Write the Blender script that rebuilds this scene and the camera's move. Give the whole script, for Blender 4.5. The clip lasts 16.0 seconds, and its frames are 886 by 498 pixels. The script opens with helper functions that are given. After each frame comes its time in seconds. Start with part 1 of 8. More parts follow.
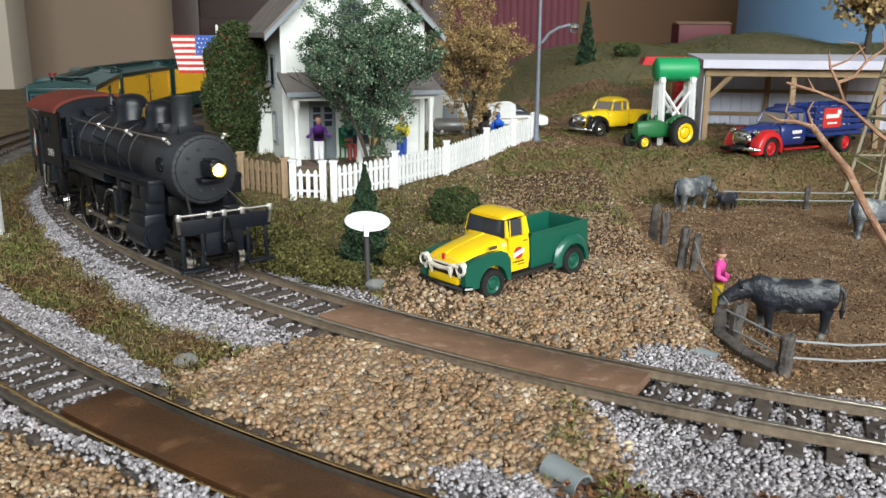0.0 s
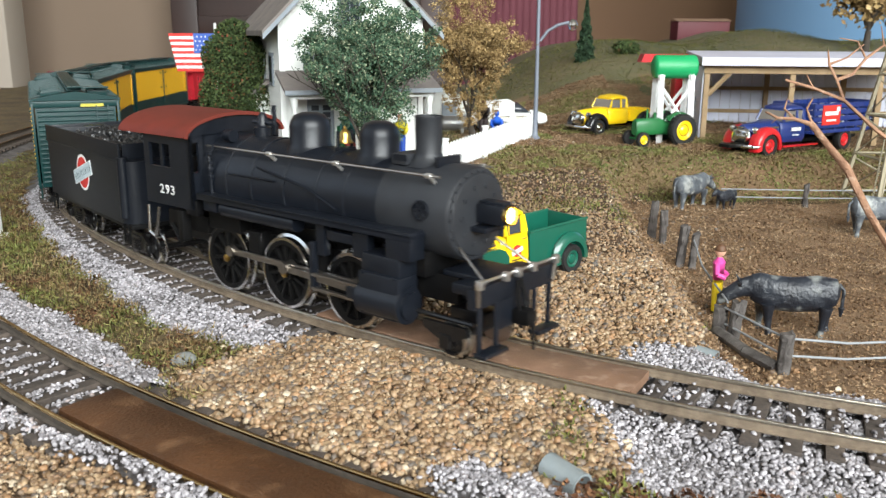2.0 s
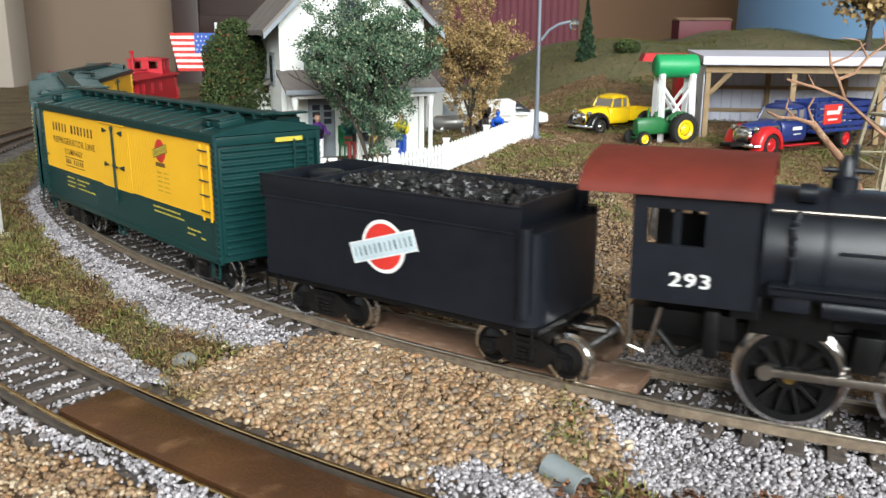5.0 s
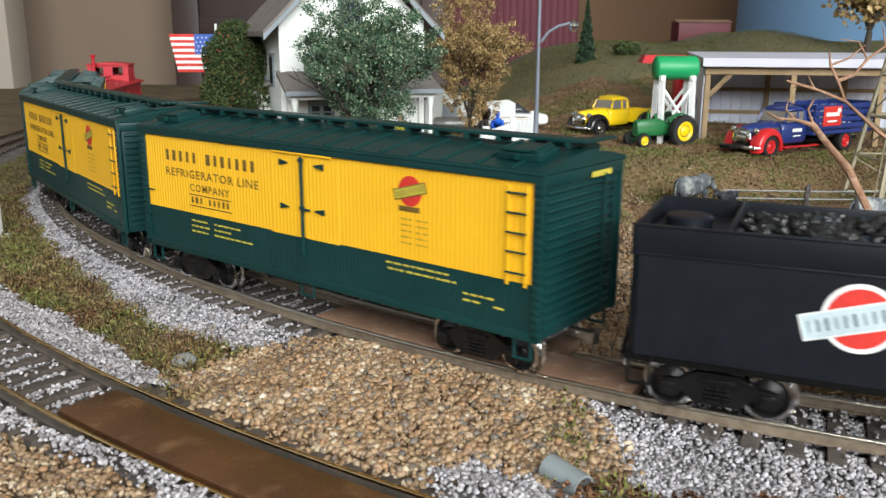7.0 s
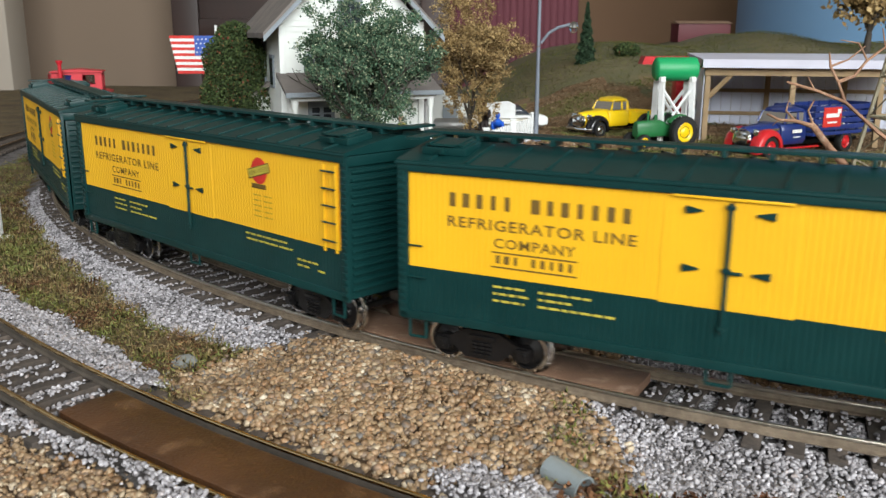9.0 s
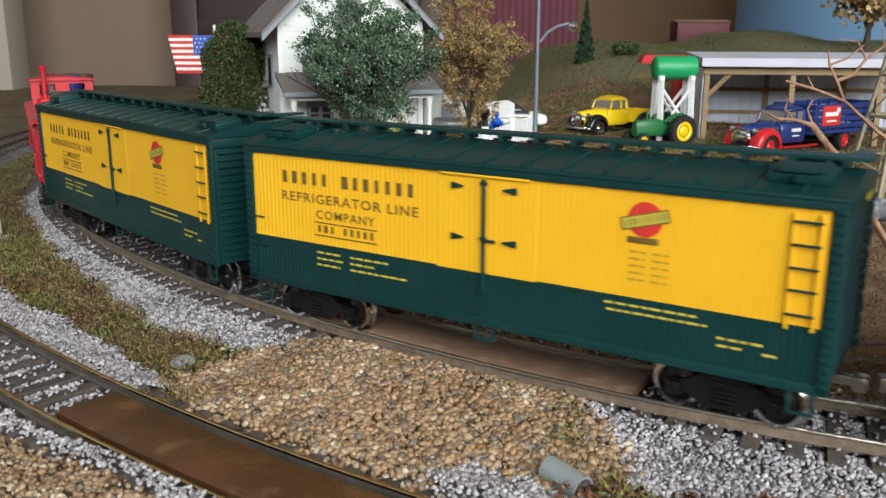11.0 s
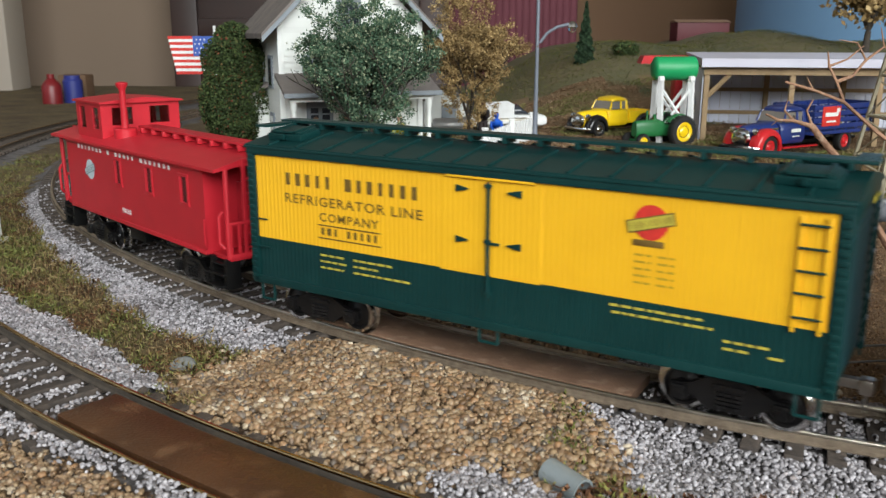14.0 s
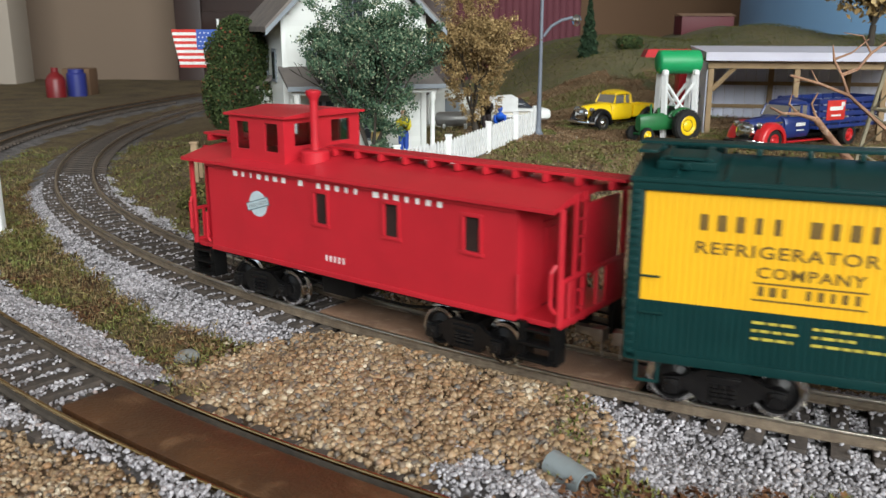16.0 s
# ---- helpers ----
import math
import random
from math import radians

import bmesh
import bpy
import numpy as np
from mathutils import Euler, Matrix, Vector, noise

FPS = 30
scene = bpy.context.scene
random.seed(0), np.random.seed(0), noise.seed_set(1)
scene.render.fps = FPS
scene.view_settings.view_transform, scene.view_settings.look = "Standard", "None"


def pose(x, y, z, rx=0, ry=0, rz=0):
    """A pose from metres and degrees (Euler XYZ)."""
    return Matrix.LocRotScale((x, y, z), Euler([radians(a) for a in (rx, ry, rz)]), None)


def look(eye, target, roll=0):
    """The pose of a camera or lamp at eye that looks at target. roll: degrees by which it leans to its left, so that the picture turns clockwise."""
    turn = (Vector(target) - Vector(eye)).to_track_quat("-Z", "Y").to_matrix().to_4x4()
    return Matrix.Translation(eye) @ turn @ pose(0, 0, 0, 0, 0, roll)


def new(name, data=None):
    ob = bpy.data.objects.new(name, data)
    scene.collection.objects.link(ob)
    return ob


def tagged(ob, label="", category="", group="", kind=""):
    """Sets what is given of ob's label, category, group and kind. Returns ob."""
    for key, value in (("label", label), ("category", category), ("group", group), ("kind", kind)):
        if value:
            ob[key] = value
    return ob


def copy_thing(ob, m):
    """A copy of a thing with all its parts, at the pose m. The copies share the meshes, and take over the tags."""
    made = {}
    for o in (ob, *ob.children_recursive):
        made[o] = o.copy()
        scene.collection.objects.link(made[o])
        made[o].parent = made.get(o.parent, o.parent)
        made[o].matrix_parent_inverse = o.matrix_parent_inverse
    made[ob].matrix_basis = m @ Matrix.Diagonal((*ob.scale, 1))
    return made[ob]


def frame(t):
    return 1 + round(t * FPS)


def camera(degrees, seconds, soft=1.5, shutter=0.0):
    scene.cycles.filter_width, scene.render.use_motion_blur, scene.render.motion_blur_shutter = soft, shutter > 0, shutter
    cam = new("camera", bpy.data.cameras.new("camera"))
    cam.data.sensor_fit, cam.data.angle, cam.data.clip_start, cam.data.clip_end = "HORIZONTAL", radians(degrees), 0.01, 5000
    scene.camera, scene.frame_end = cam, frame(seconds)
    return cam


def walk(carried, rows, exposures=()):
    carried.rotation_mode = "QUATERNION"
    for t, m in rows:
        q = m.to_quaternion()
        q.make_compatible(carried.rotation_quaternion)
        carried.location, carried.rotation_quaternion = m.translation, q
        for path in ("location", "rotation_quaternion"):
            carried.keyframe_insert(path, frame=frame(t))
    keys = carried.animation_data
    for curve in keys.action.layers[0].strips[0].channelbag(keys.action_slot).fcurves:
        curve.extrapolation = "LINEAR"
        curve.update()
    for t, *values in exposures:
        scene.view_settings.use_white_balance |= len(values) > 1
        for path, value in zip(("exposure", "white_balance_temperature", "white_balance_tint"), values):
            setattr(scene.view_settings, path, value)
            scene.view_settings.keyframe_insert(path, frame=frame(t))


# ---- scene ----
import itertools

# Everything is measured in millimetres from the camera's foot; rail tops lie at z = 0.
MM = 0.001
cam = camera(54.57, 16.0, soft=1.3, shutter=0.5)
cam.data.dof.use_dof = True
cam.data.dof.focus_distance = 0.24
cam.data.dof.aperture_fstop = 60
SHAKE = [  # seconds, tilt, roll, turn, x, y, z
    (0.0, 76.081, 0.338, -0.029, -0.26, -0.62, 70.54), (0.5, 76.096, 0.25, -0.029, -0.03, -0.51, 70.61), (1.0, 76.076, 0.266, -0.079, -0.13, -0.31, 70.46),
    (1.5, 75.936, 0.218, -0.071, -0.07, -0.33, 70.75), (2.0, 75.929, 0.24, -0.079, -0.09, -0.2, 70.64), (2.5, 76.024, 0.234, -0.087, -0.12, -0.2, 70.69),
    (3.0, 76.048, 0.216, -0.066, -0.02, 0.04, 70.5), (3.5, 75.97, 0.227, -0.045, -0.13, 0.01, 70.77), (4.0, 75.883, 0.167, -0.012, -0.01, 0.09, 70.81),
    (6.5, 75.867, 0.239, 0.01, -0.05, 0.05, 70.73), (7.0, 75.997, 0.253, -0.032, -0.09, 0.12, 70.52), (7.5, 76.088, 0.226, -0.071, -0.03, 0.13, 70.69),
    (8.0, 76.098, 0.209, 0.0, -0.0, 0.0, 70.55), (8.5, 76.097, 0.25, -0.002, -0.08, -0.17, 70.66), (9.0, 76.084, 0.22, -0.039, -0.22, 0.12, 70.52),
    (11.5, 76.011, 0.136, -0.058, 0.07, 0.42, 70.67), (12.0, 75.992, 0.156, -0.071, 0.0, 0.28, 70.93), (12.5, 75.954, 0.143, -0.107, -0.0, 0.62, 70.74),
    (13.0, 76.004, 0.056, -0.034, 0.15, 0.32, 70.92), (13.5, 76.037, 0.098, -0.061, 0.02, 0.52, 70.88), (14.0, 76.009, 0.078, -0.054, 0.1, 0.46, 71.11),
    (14.5, 75.92, 0.069, 0.059, 0.09, 0.47, 70.77), (15.0, 75.683, 0.152, 0.141, -0.06, 0.49, 70.57), (15.5, 75.672, 0.147, 0.172, -0.14, 0.33, 70.67),
    (16.0, 75.63, 0.103, 0.166, -0.01, 0.33, 70.79),
]
walk(cam, [(t, pose(x * MM, y * MM, z * MM, rx, 0, rz) @ pose(0, 0, 0, 0, 0, roll)) for t, rx, roll, rz, x, y, z in SHAKE],
     exposures=[(0.0, -0.1), (0.8, 0.0), (1.5, 0.25), (2.3, 0.42), (4.0, 0.45), (5.2, 0.2), (6.5, 0.06), (8.5, -0.1), (10.5, -0.2), (12.5, -0.28), (16.0, -0.28)])


# ---------- light ----------
world = bpy.data.worlds.new("daylight")
scene.world = world
world.use_nodes = True
sky = world.node_tree.nodes.new("ShaderNodeTexSky")
sky.sky_type, sky.sun_disc, sky.sun_elevation, sky.sun_rotation = "NISHITA", False, radians(35), radians(200)
world.node_tree.links.new(sky.outputs["Color"], world.node_tree.nodes["Background"].inputs["Color"])
world.node_tree.nodes["Background"].inputs["Strength"].default_value = 0.12


def window_light(name, x, y, z, w, h, target, watts, colour):
    data = bpy.data.lights.new(name, "AREA")
    data.shape, data.size, data.size_y, data.energy, data.color = "RECTANGLE", w, h, watts, colour
    ob = new(name, data)
    ob.matrix_world = look((x, y, z), target)
    return ob


window_light("daylight_front", 0.65, -1.56, 0.92, 2.3, 1.0, (0.2, 0.3, 0.0), 106, (0.955, 1.0, 0.99))
window_light("daylight_left", -1.56, 0.10, 0.95, 1.5, 1.3, (0, 0.3, 0.0), 4, (0.955, 1.0, 0.99))


# ---------- materials ----------
def mat(name, col, rough=0.6, metal=0.0, col2=None, scale=200.0, bump=0.0, bscale=None, spec=0.5, rnd=0.0, emit=0.0, coat=0.0, wear=None):
    """Principled paint with colour drift at two scales and a fine relief; scale is in cycles per metre."""
    m = bpy.data.materials.new(name)
    m.use_nodes = True
    nt = m.node_tree
    b = nt.nodes["Principled BSDF"]
    b.inputs["Roughness"].default_value, b.inputs["Metallic"].default_value = rough, metal
    b.inputs["Specular IOR Level"].default_value = spec
    if coat:
        b.inputs["Coat Weight"].default_value = coat
    tc = nt.nodes.new("ShaderNodeTexCoord")
    if col2 is None:
        col2 = [c * 0.8 for c in col]
    n1, n2 = nt.nodes.new("ShaderNodeTexNoise"), nt.nodes.new("ShaderNodeTexNoise")
    n1.inputs["Scale"].default_value, n1.inputs["Detail"].default_value = scale, 6
    n2.inputs["Scale"].default_value, n2.inputs["Detail"].default_value = scale * 0.13, 3
    for n in (n1, n2):
        nt.links.new(tc.outputs["Object"], n.inputs["Vector"])
    add = nt.nodes.new("ShaderNodeMath")
    add.operation = "ADD"
    nt.links.new(n1.outputs["Fac"], add.inputs[0])
    nt.links.new(n2.outputs["Fac"], add.inputs[1])
    ramp = nt.nodes.new("ShaderNodeMapRange")
    ramp.inputs[1].default_value, ramp.inputs[2].default_value = 0.75, 1.25
    nt.links.new(add.outputs[0], ramp.inputs[0])
    mix = nt.nodes.new("ShaderNodeMix")
    mix.data_type = "RGBA"
    mix.inputs[6].default_value, mix.inputs[7].default_value = (*col, 1), (*col2, 1)
    nt.links.new(ramp.outputs[0], mix.inputs[0])
    out = mix.outputs[2]
    if rnd:
        info, geo = nt.nodes.new("ShaderNodeObjectInfo"), nt.nodes.new("ShaderNodeNewGeometry")
        sm = nt.nodes.new("ShaderNodeMath")
        sm.operation = "ADD"
        nt.links.new(info.outputs["Random"], sm.inputs[0])
        nt.links.new(geo.outputs["Random Per Island"], sm.inputs[1])
        fr = nt.nodes.new("ShaderNodeMath")
        fr.operation = "FRACT"
        nt.links.new(sm.outputs[0], fr.inputs[0])
        vr = nt.nodes.new("ShaderNodeMapRange")
        vr.inputs[3].default_value, vr.inputs[4].default_value = 1 - rnd, 1 + rnd
        nt.links.new(fr.outputs[0], vr.inputs[0])
        hsv = nt.nodes.new("ShaderNodeHueSaturation")
        nt.links.new(vr.outputs[0], hsv.inputs["Value"])
        nt.links.new(out, hsv.inputs["Color"])
        out = hsv.outputs["Color"]
    if wear:
        wn = nt.nodes.new("ShaderNodeTexNoise")
        wn.inputs["Scale"].default_value, wn.inputs["Detail"].default_value = wear[1], 8
        nt.links.new(tc.outputs["Object"], wn.inputs["Vector"])
        wr = nt.nodes.new("ShaderNodeMapRange")
        wr.inputs[1].default_value, wr.inputs[2].default_value, wr.inputs[4].default_value = wear[2], wear[2] + 0.12, wear[3]
        nt.links.new(wn.outputs["Fac"], wr.inputs[0])
        wm = nt.nodes.new("ShaderNodeMix")
        wm.data_type = "RGBA"
        wm.inputs[7].default_value = (*wear[0], 1)
        nt.links.new(wr.outputs[0], wm.inputs[0])
        nt.links.new(out, wm.inputs[6])
        out = wm.outputs[2]
    nt.links.new(out, b.inputs["Base Color"])
    if emit:
        b.inputs["Emission Color"].default_value, b.inputs["Emission Strength"].default_value = (*col, 1), emit
    if bump:
        bn = nt.nodes.new("ShaderNodeTexNoise")
        bn.inputs["Scale"].default_value, bn.inputs["Detail"].default_value = bscale or scale * 3, 5
        nt.links.new(tc.outputs["Object"], bn.inputs["Vector"])
        bp = nt.nodes.new("ShaderNodeBump")
        bp.inputs["Strength"].default_value, bp.inputs["Distance"].default_value = bump, 0.0006
        nt.links.new(bn.outputs["Fac"], bp.inputs["Height"])
        nt.links.new(bp.outputs["Normal"], b.inputs["Normal"])
    return m


def glass(name, col=(0.9, 0.95, 1.0), rough=0.03):
    m = bpy.data.materials.new(name)
    m.use_nodes = True
    b = m.node_tree.nodes["Principled BSDF"]
    b.inputs["Base Color"].default_value = (*col, 1)
    b.inputs["Roughness"].default_value, b.inputs["Transmission Weight"].default_value, b.inputs["IOR"].default_value = rough, 1.0, 1.3
    return m


BLACK = mat("loco_black", (0.0046, 0.0060, 0.0094), 0.36, col2=(0.0075, 0.0094, 0.0138), scale=300, bump=0.08, bscale=3000, spec=0.36)
CHASSIS = mat("frame_black", (0.003, 0.003, 0.0034), 0.42, col2=(0.006, 0.0057, 0.0055), scale=600, bump=0.1, spec=0.2)
SMOKEBOX = mat("smokebox_grey", (0.014, 0.0155, 0.019), 0.5, col2=(0.021, 0.023, 0.027), scale=300, bump=0.08, bscale=3000)
ROOFRED = mat("oxide_red", (0.15, 0.024, 0.015), 0.6, col2=(0.11, 0.02, 0.013), scale=200, bump=0.08, spec=0.3)
CABRED = mat("caboose_red", (0.50, 0.016, 0.028), 0.42, col2=(0.43, 0.014, 0.024), scale=120, bump=0.06, bscale=2500)
YELLOW = mat("reefer_yellow", (0.80, 0.435, 0.012), 0.45, col2=(0.75, 0.40, 0.011), scale=90, bump=0.05, bscale=2500)
DKGREEN = mat("reefer_green", (0.003, 0.027, 0.0265), 0.36, col2=(0.005, 0.035, 0.034), scale=160, bump=0.06, bscale=2500, spec=0.32)
NICKEL = mat("bright_nickel", (0.82, 0.81, 0.79), 0.4, 1.0, scale=500)
STEEL = mat("bright_steel", (0.62, 0.61, 0.59), 0.22, 1.0, scale=500)
RODSTEEL = mat("rod_steel", (0.42, 0.38, 0.34), 0.35, 1.0, scale=500)
BRASS = mat("brass", (0.65, 0.42, 0.12), 0.3, 1.0, scale=500)
WHITEINK = mat("white_ink", (0.8, 0.8, 0.78), 0.6, scale=900)
GREYINK = mat("pale_blue_ink", (0.50, 0.60, 0.64), 0.6, scale=900)
REDINK = mat("red_ink", (0.62, 0.03, 0.02), 0.6, scale=900)
BROWNINK = mat("brown_ink", (0.15, 0.085, 0.012), 0.6, scale=900)
YELLOWINK = mat("yellow_ink", (0.50, 0.42, 0.05), 0.6, scale=900)
COAL = mat("coal", (0.006, 0.006, 0.007), 0.34, col2=(0.016, 0.016, 0.016), scale=900, rnd=0.4, spec=0.4)
LAMP = mat("headlight_glow", (1.0, 0.66, 0.12), 0.3, emit=16.0)
GLASSY = glass("window_pane", (0.75, 0.78, 0.8))
DARKPANE = mat("dark_pane", (0.022, 0.014, 0.014), 0.12, col2=(0.05, 0.03, 0.028), scale=120)


# ---------- mesh helpers (millimetres) ----------
def box(bm, x, y, z, sx, sy, sz, bev=0.0, m=None):
    """A box with its centre at x, y, z, bevelled."""
    r = bmesh.ops.create_cube(bm, size=1.0, matrix=(m or Matrix()) @ Matrix.Translation((x, y, z)) @ Matrix.Diagonal((sx, sy, sz, 1)))
    if bev:
        es = list({e for v in r["verts"] for e in v.link_edges})
        bmesh.ops.bevel(bm, geom=es, offset=bev, segments=2, affect="EDGES", profile=0.6)


def rod(bm, a, b, r, seg=12, r2=None, caps=True):
    """A round bar from a to b."""
    a, b = Vector(a), Vector(b)
    d = b - a
    m = Matrix.Translation((a + b) / 2) @ d.to_track_quat("Z", "Y").to_matrix().to_4x4()
    bmesh.ops.create_cone(bm, cap_ends=caps, segments=seg, radius1=r, radius2=r if r2 is None else r2, depth=d.length, matrix=m)


def wire(bm, pts, r, seg=8):
    for a, b in itertools.pairwise(pts):
        rod(bm, a, b, r, seg)


def lathe(bm, profile, seg=32, m=None, a0=0.0, a1=2 * math.pi, caps=True):
    """Turns (radius, height) points round z."""
    m = m or Matrix()
    closed = abs(a1 - a0 - 2 * math.pi) < 1e-6
    n = seg if closed else seg + 1
    rings = []
    for r, h in profile:
        rings.append([bm.verts.new(m @ Vector((r * math.cos(a0 + (a1 - a0) * i / seg), r * math.sin(a0 + (a1 - a0) * i / seg), h))) for i in range(n)])
    for p, q in itertools.pairwise(rings):
        for i in range(n if closed else n - 1):
            j = (i + 1) % n
            bm.faces.new((p[i], p[j], q[j], q[i]))
    for ring, flip in ((rings[0], True), (rings[-1], False)):
        if caps and closed and profile[0 if flip else -1][0] > 1e-6:
            bm.faces.new(ring[::-1] if flip else ring)


def slab(bm, pts, z0, z1, m=None):
    """A flat outline of (x, y) points raised from z0 to z1."""
    m = m or Matrix()
    lo = [bm.verts.new(m @ Vector((x, y, z0))) for x, y in pts]
    hi = [bm.verts.new(m @ Vector((x, y, z1))) for x, y in pts]
    bm.faces.new(lo[::-1])
    bm.faces.new(hi)
    for i in range(len(pts)):
        j = (i + 1) % len(pts)
        bm.faces.new((lo[i], lo[j], hi[j], hi[i]))


SIDE = Matrix.Rotation(math.pi / 2, 4, "X")  # lays an (x, z) outline upright, its thickness along -y


def shell(bm, rows):
    """A skin through rows of points."""
    vs = [[bm.verts.new(p) for p in row] for row in rows]
    for a, b in itertools.pairwise(vs):
        for i in range(len(a) - 1):
            bm.faces.new((a[i], a[i + 1], b[i + 1], b[i]))


def finish(bm, name, material, smooth=40):
    bmesh.ops.recalc_face_normals(bm, faces=bm.faces)
    for v in bm.verts:
        v.co *= MM
    me = bpy.data.meshes.new(name)
    bm.to_mesh(me)
    bm.free()
    me.materials.append(material)
    if smooth:
        me.polygons.foreach_set("use_smooth", [True] * len(me.polygons))
        me.set_sharp_from_angle(angle=radians(smooth))
    return me


def part(name, bm, material, parent=None, label="", at=None, smooth=40):
    ob = new(name, finish(bm, name, material, smooth))
    ob.parent = parent
    if at is not None:
        ob.matrix_local = at
    if label:
        ob["label"] = label
    return ob


def B():
    return bmesh.new()


def at_mm(x, y, z, rx=0, ry=0, rz=0):
    return pose(x * MM, y * MM, z * MM, rx, ry, rz)


def thing(name, label, category, m=None, group="", kind=""):
    ob = tagged(new(name), label, category, group, kind)
    ob.empty_display_size = 0.01
    if m is not None:
        ob.matrix_world = m
    return ob


def solid(name, bm, material, label, category, m=None, group="", kind="", smooth=40):
    ob = tagged(part(name, bm, material, None, "", m, smooth), label, category, group, kind)
    return ob


# ---------- the line of the track ----------
BENDS = [0, 100, 200, 300, 400, 520, 640, 760, 900, 1050, 1500]
HEADS = [161.39, 148.36, 137.6, 128.28, 115.71, 104.36, 95.6, 87.49, 79.38, 71.28, 40.0]
LINE_S = np.arange(-1400, 1500, 4.0)
_h = np.radians(np.interp(LINE_S, BENDS, HEADS))
_x = np.concatenate([[0], np.cumsum((np.cos(_h)[1:] + np.cos(_h)[:-1]) * 2)])
_y = np.concatenate([[0], np.cumsum((np.sin(_h)[1:] + np.sin(_h)[:-1]) * 2)])
_i = int(np.argmin(abs(LINE_S)))
LINE_X, LINE_Y, LINE_H = _x - _x[_i] + 118.68, _y - _y[_i] + 135.36, _h
SECOND = 72.0  # the second track lies this far outside the first


def line(s, off=0.0):
    """Place and heading of the track at s; off is measured outwards, towards the viewer."""
    h = float(np.interp(s, LINE_S, LINE_H))
    return float(np.interp(s, LINE_S, LINE_X)) - math.sin(h) * off, float(np.interp(s, LINE_S, LINE_Y)) + math.cos(h) * off, h


def line_gap(x, y):
    """Signed distance from the first track (positive: towards the viewer) and s, for arrays of points."""
    d = (x[..., None] - LINE_X[::3]) ** 2 + (y[..., None] - LINE_Y[::3]) ** 2
    i = d.argmin(-1)
    h, px, py = LINE_H[::3][i], LINE_X[::3][i], LINE_Y[::3][i]
    return -(x - px) * np.sin(h) + (y - py) * np.cos(h), LINE_S[::3][i] + (x - px) * np.cos(h) + (y - py) * np.sin(h)


# the train: where the middle of the first reefer is at each time
TRAIN = [(0.0, 511.5), (0.5, 485.6), (1.0, 459.8), (1.5, 434.2), (2.0, 408.7), (2.5, 383.5), (3.0, 358.5), (3.5, 333.2), (4.0, 308.4),
         (6.5, 189.4), (7.0, 165.9), (7.5, 141.6), (8.0, 116.7), (8.5, 92.0), (9.0, 66.9), (11.5, -57.6), (12.0, -82.5), (12.5, -107.2),
         (13.0, -131.7), (13.5, -156.3), (14.0, -181.0), (14.5, -205.6), (15.0, -228.8), (15.5, -252.7), (16.0, -277.1)]


def train_s(t):
    return float(np.interp(t, [r[0] for r in TRAIN], [r[1] for r in TRAIN]))


def ride(s, half):
    """The pose of a vehicle whose trucks stand at s - half and s + half."""
    ax, ay, _ = line(s - half)
    bx, by, _ = line(s + half)
    return at_mm((ax + bx) / 2, (ay + by) / 2, 0, 0, 0, math.degrees(math.atan2(ay - by, ax - bx)))


# ---------- room ----------
WALLPAINT = mat("wall_paint", (0.30, 0.26, 0.21), 0.8, col2=(0.33, 0.28, 0.22), scale=3, bump=0.05, bscale=300)
# the ceiling is out of view; its grey holds back bounced light
CEILPAINT = mat("ceiling_paint", (0.36, 0.35, 0.33), 0.85, scale=4)
CARPET = mat("carpet", (0.12, 0.09, 0.07), 0.9, scale=60, bump=0.3, bscale=500)
TRIMWHITE = mat("trim_white", (0.72, 0.70, 0.66), 0.5, scale=8)
DARKWOOD = mat("dark_wood", (0.075, 0.026, 0.012), 0.4, col2=(0.04, 0.015, 0.008), scale=12, bump=0.1)


def room():
    def wall(name, x, y, z, sx, sy, sz, material=WALLPAINT):
        bm = B()
        box(bm, x, y, z, sx, sy, sz)
        return tagged(part(name, bm, material, smooth=0), "plain painted room wall in warm beige", "wall", kind="structure")
    bm = B()
    box(bm, 0, 500, -1050, 5200, 5200, 100)
    tagged(part("floor", bm, CARPET, smooth=0), "brown carpeted room floor below the layout table", "floor", kind="structure")
    bm = B()
    box(bm, 0, 500, 1550, 5200, 5200, 100)
    tagged(part("ceiling", bm, CEILPAINT, smooth=0), "unseen grey room ceiling, toned down to bounce less light", "ceiling", kind="structure")
    wall("wall_north", 0, 2650, 250, 5200, 100, 2500)
    wall("wall_east", 2150, 500, 250, 100, 4200, 2500)
    # west and south walls leave openings for the windows
    for name, m in (("wall_west", at_mm(-1650, 0, 0, 0, 0, 90)), ("wall_south", at_mm(500, -1650, 0))):
        c, w, h, mid = (100, 1500, 1300, 950) if name == "wall_west" else (150, 2300, 1000, 920)
        bm = B()
        lo, hi = mid - h / 2, mid + h / 2
        box(bm, 0, 0, (-1000 + lo) / 2, 4300, 100, lo + 1000)
        box(bm, 0, 0, (1500 + hi) / 2, 4300, 100, 1500 - hi)
        for sgn in (-1, 1):
            a, b = c + sgn * w / 2, sgn * 2150
            box(bm, (a + b) / 2, 0, mid, abs(b - a), 100, h)
        tagged(part(name, bm, WALLPAINT, at=m, smooth=0), "beige room wall with a wide window opening", "wall", kind="structure")


# ---------- the ground of the layout ----------
def smooth01(a, b, v):
    t = np.clip((v - a) / (b - a), 0, 1)
    return t * t * (3 - 2 * t)


def road_mid(y):
    """Middle of the gravel road as it runs back from the crossing."""
    return np.interp(y, [60, 140, 200, 260, 330, 420, 520], [-45, -12, 18, 42, 48, 60, 70])


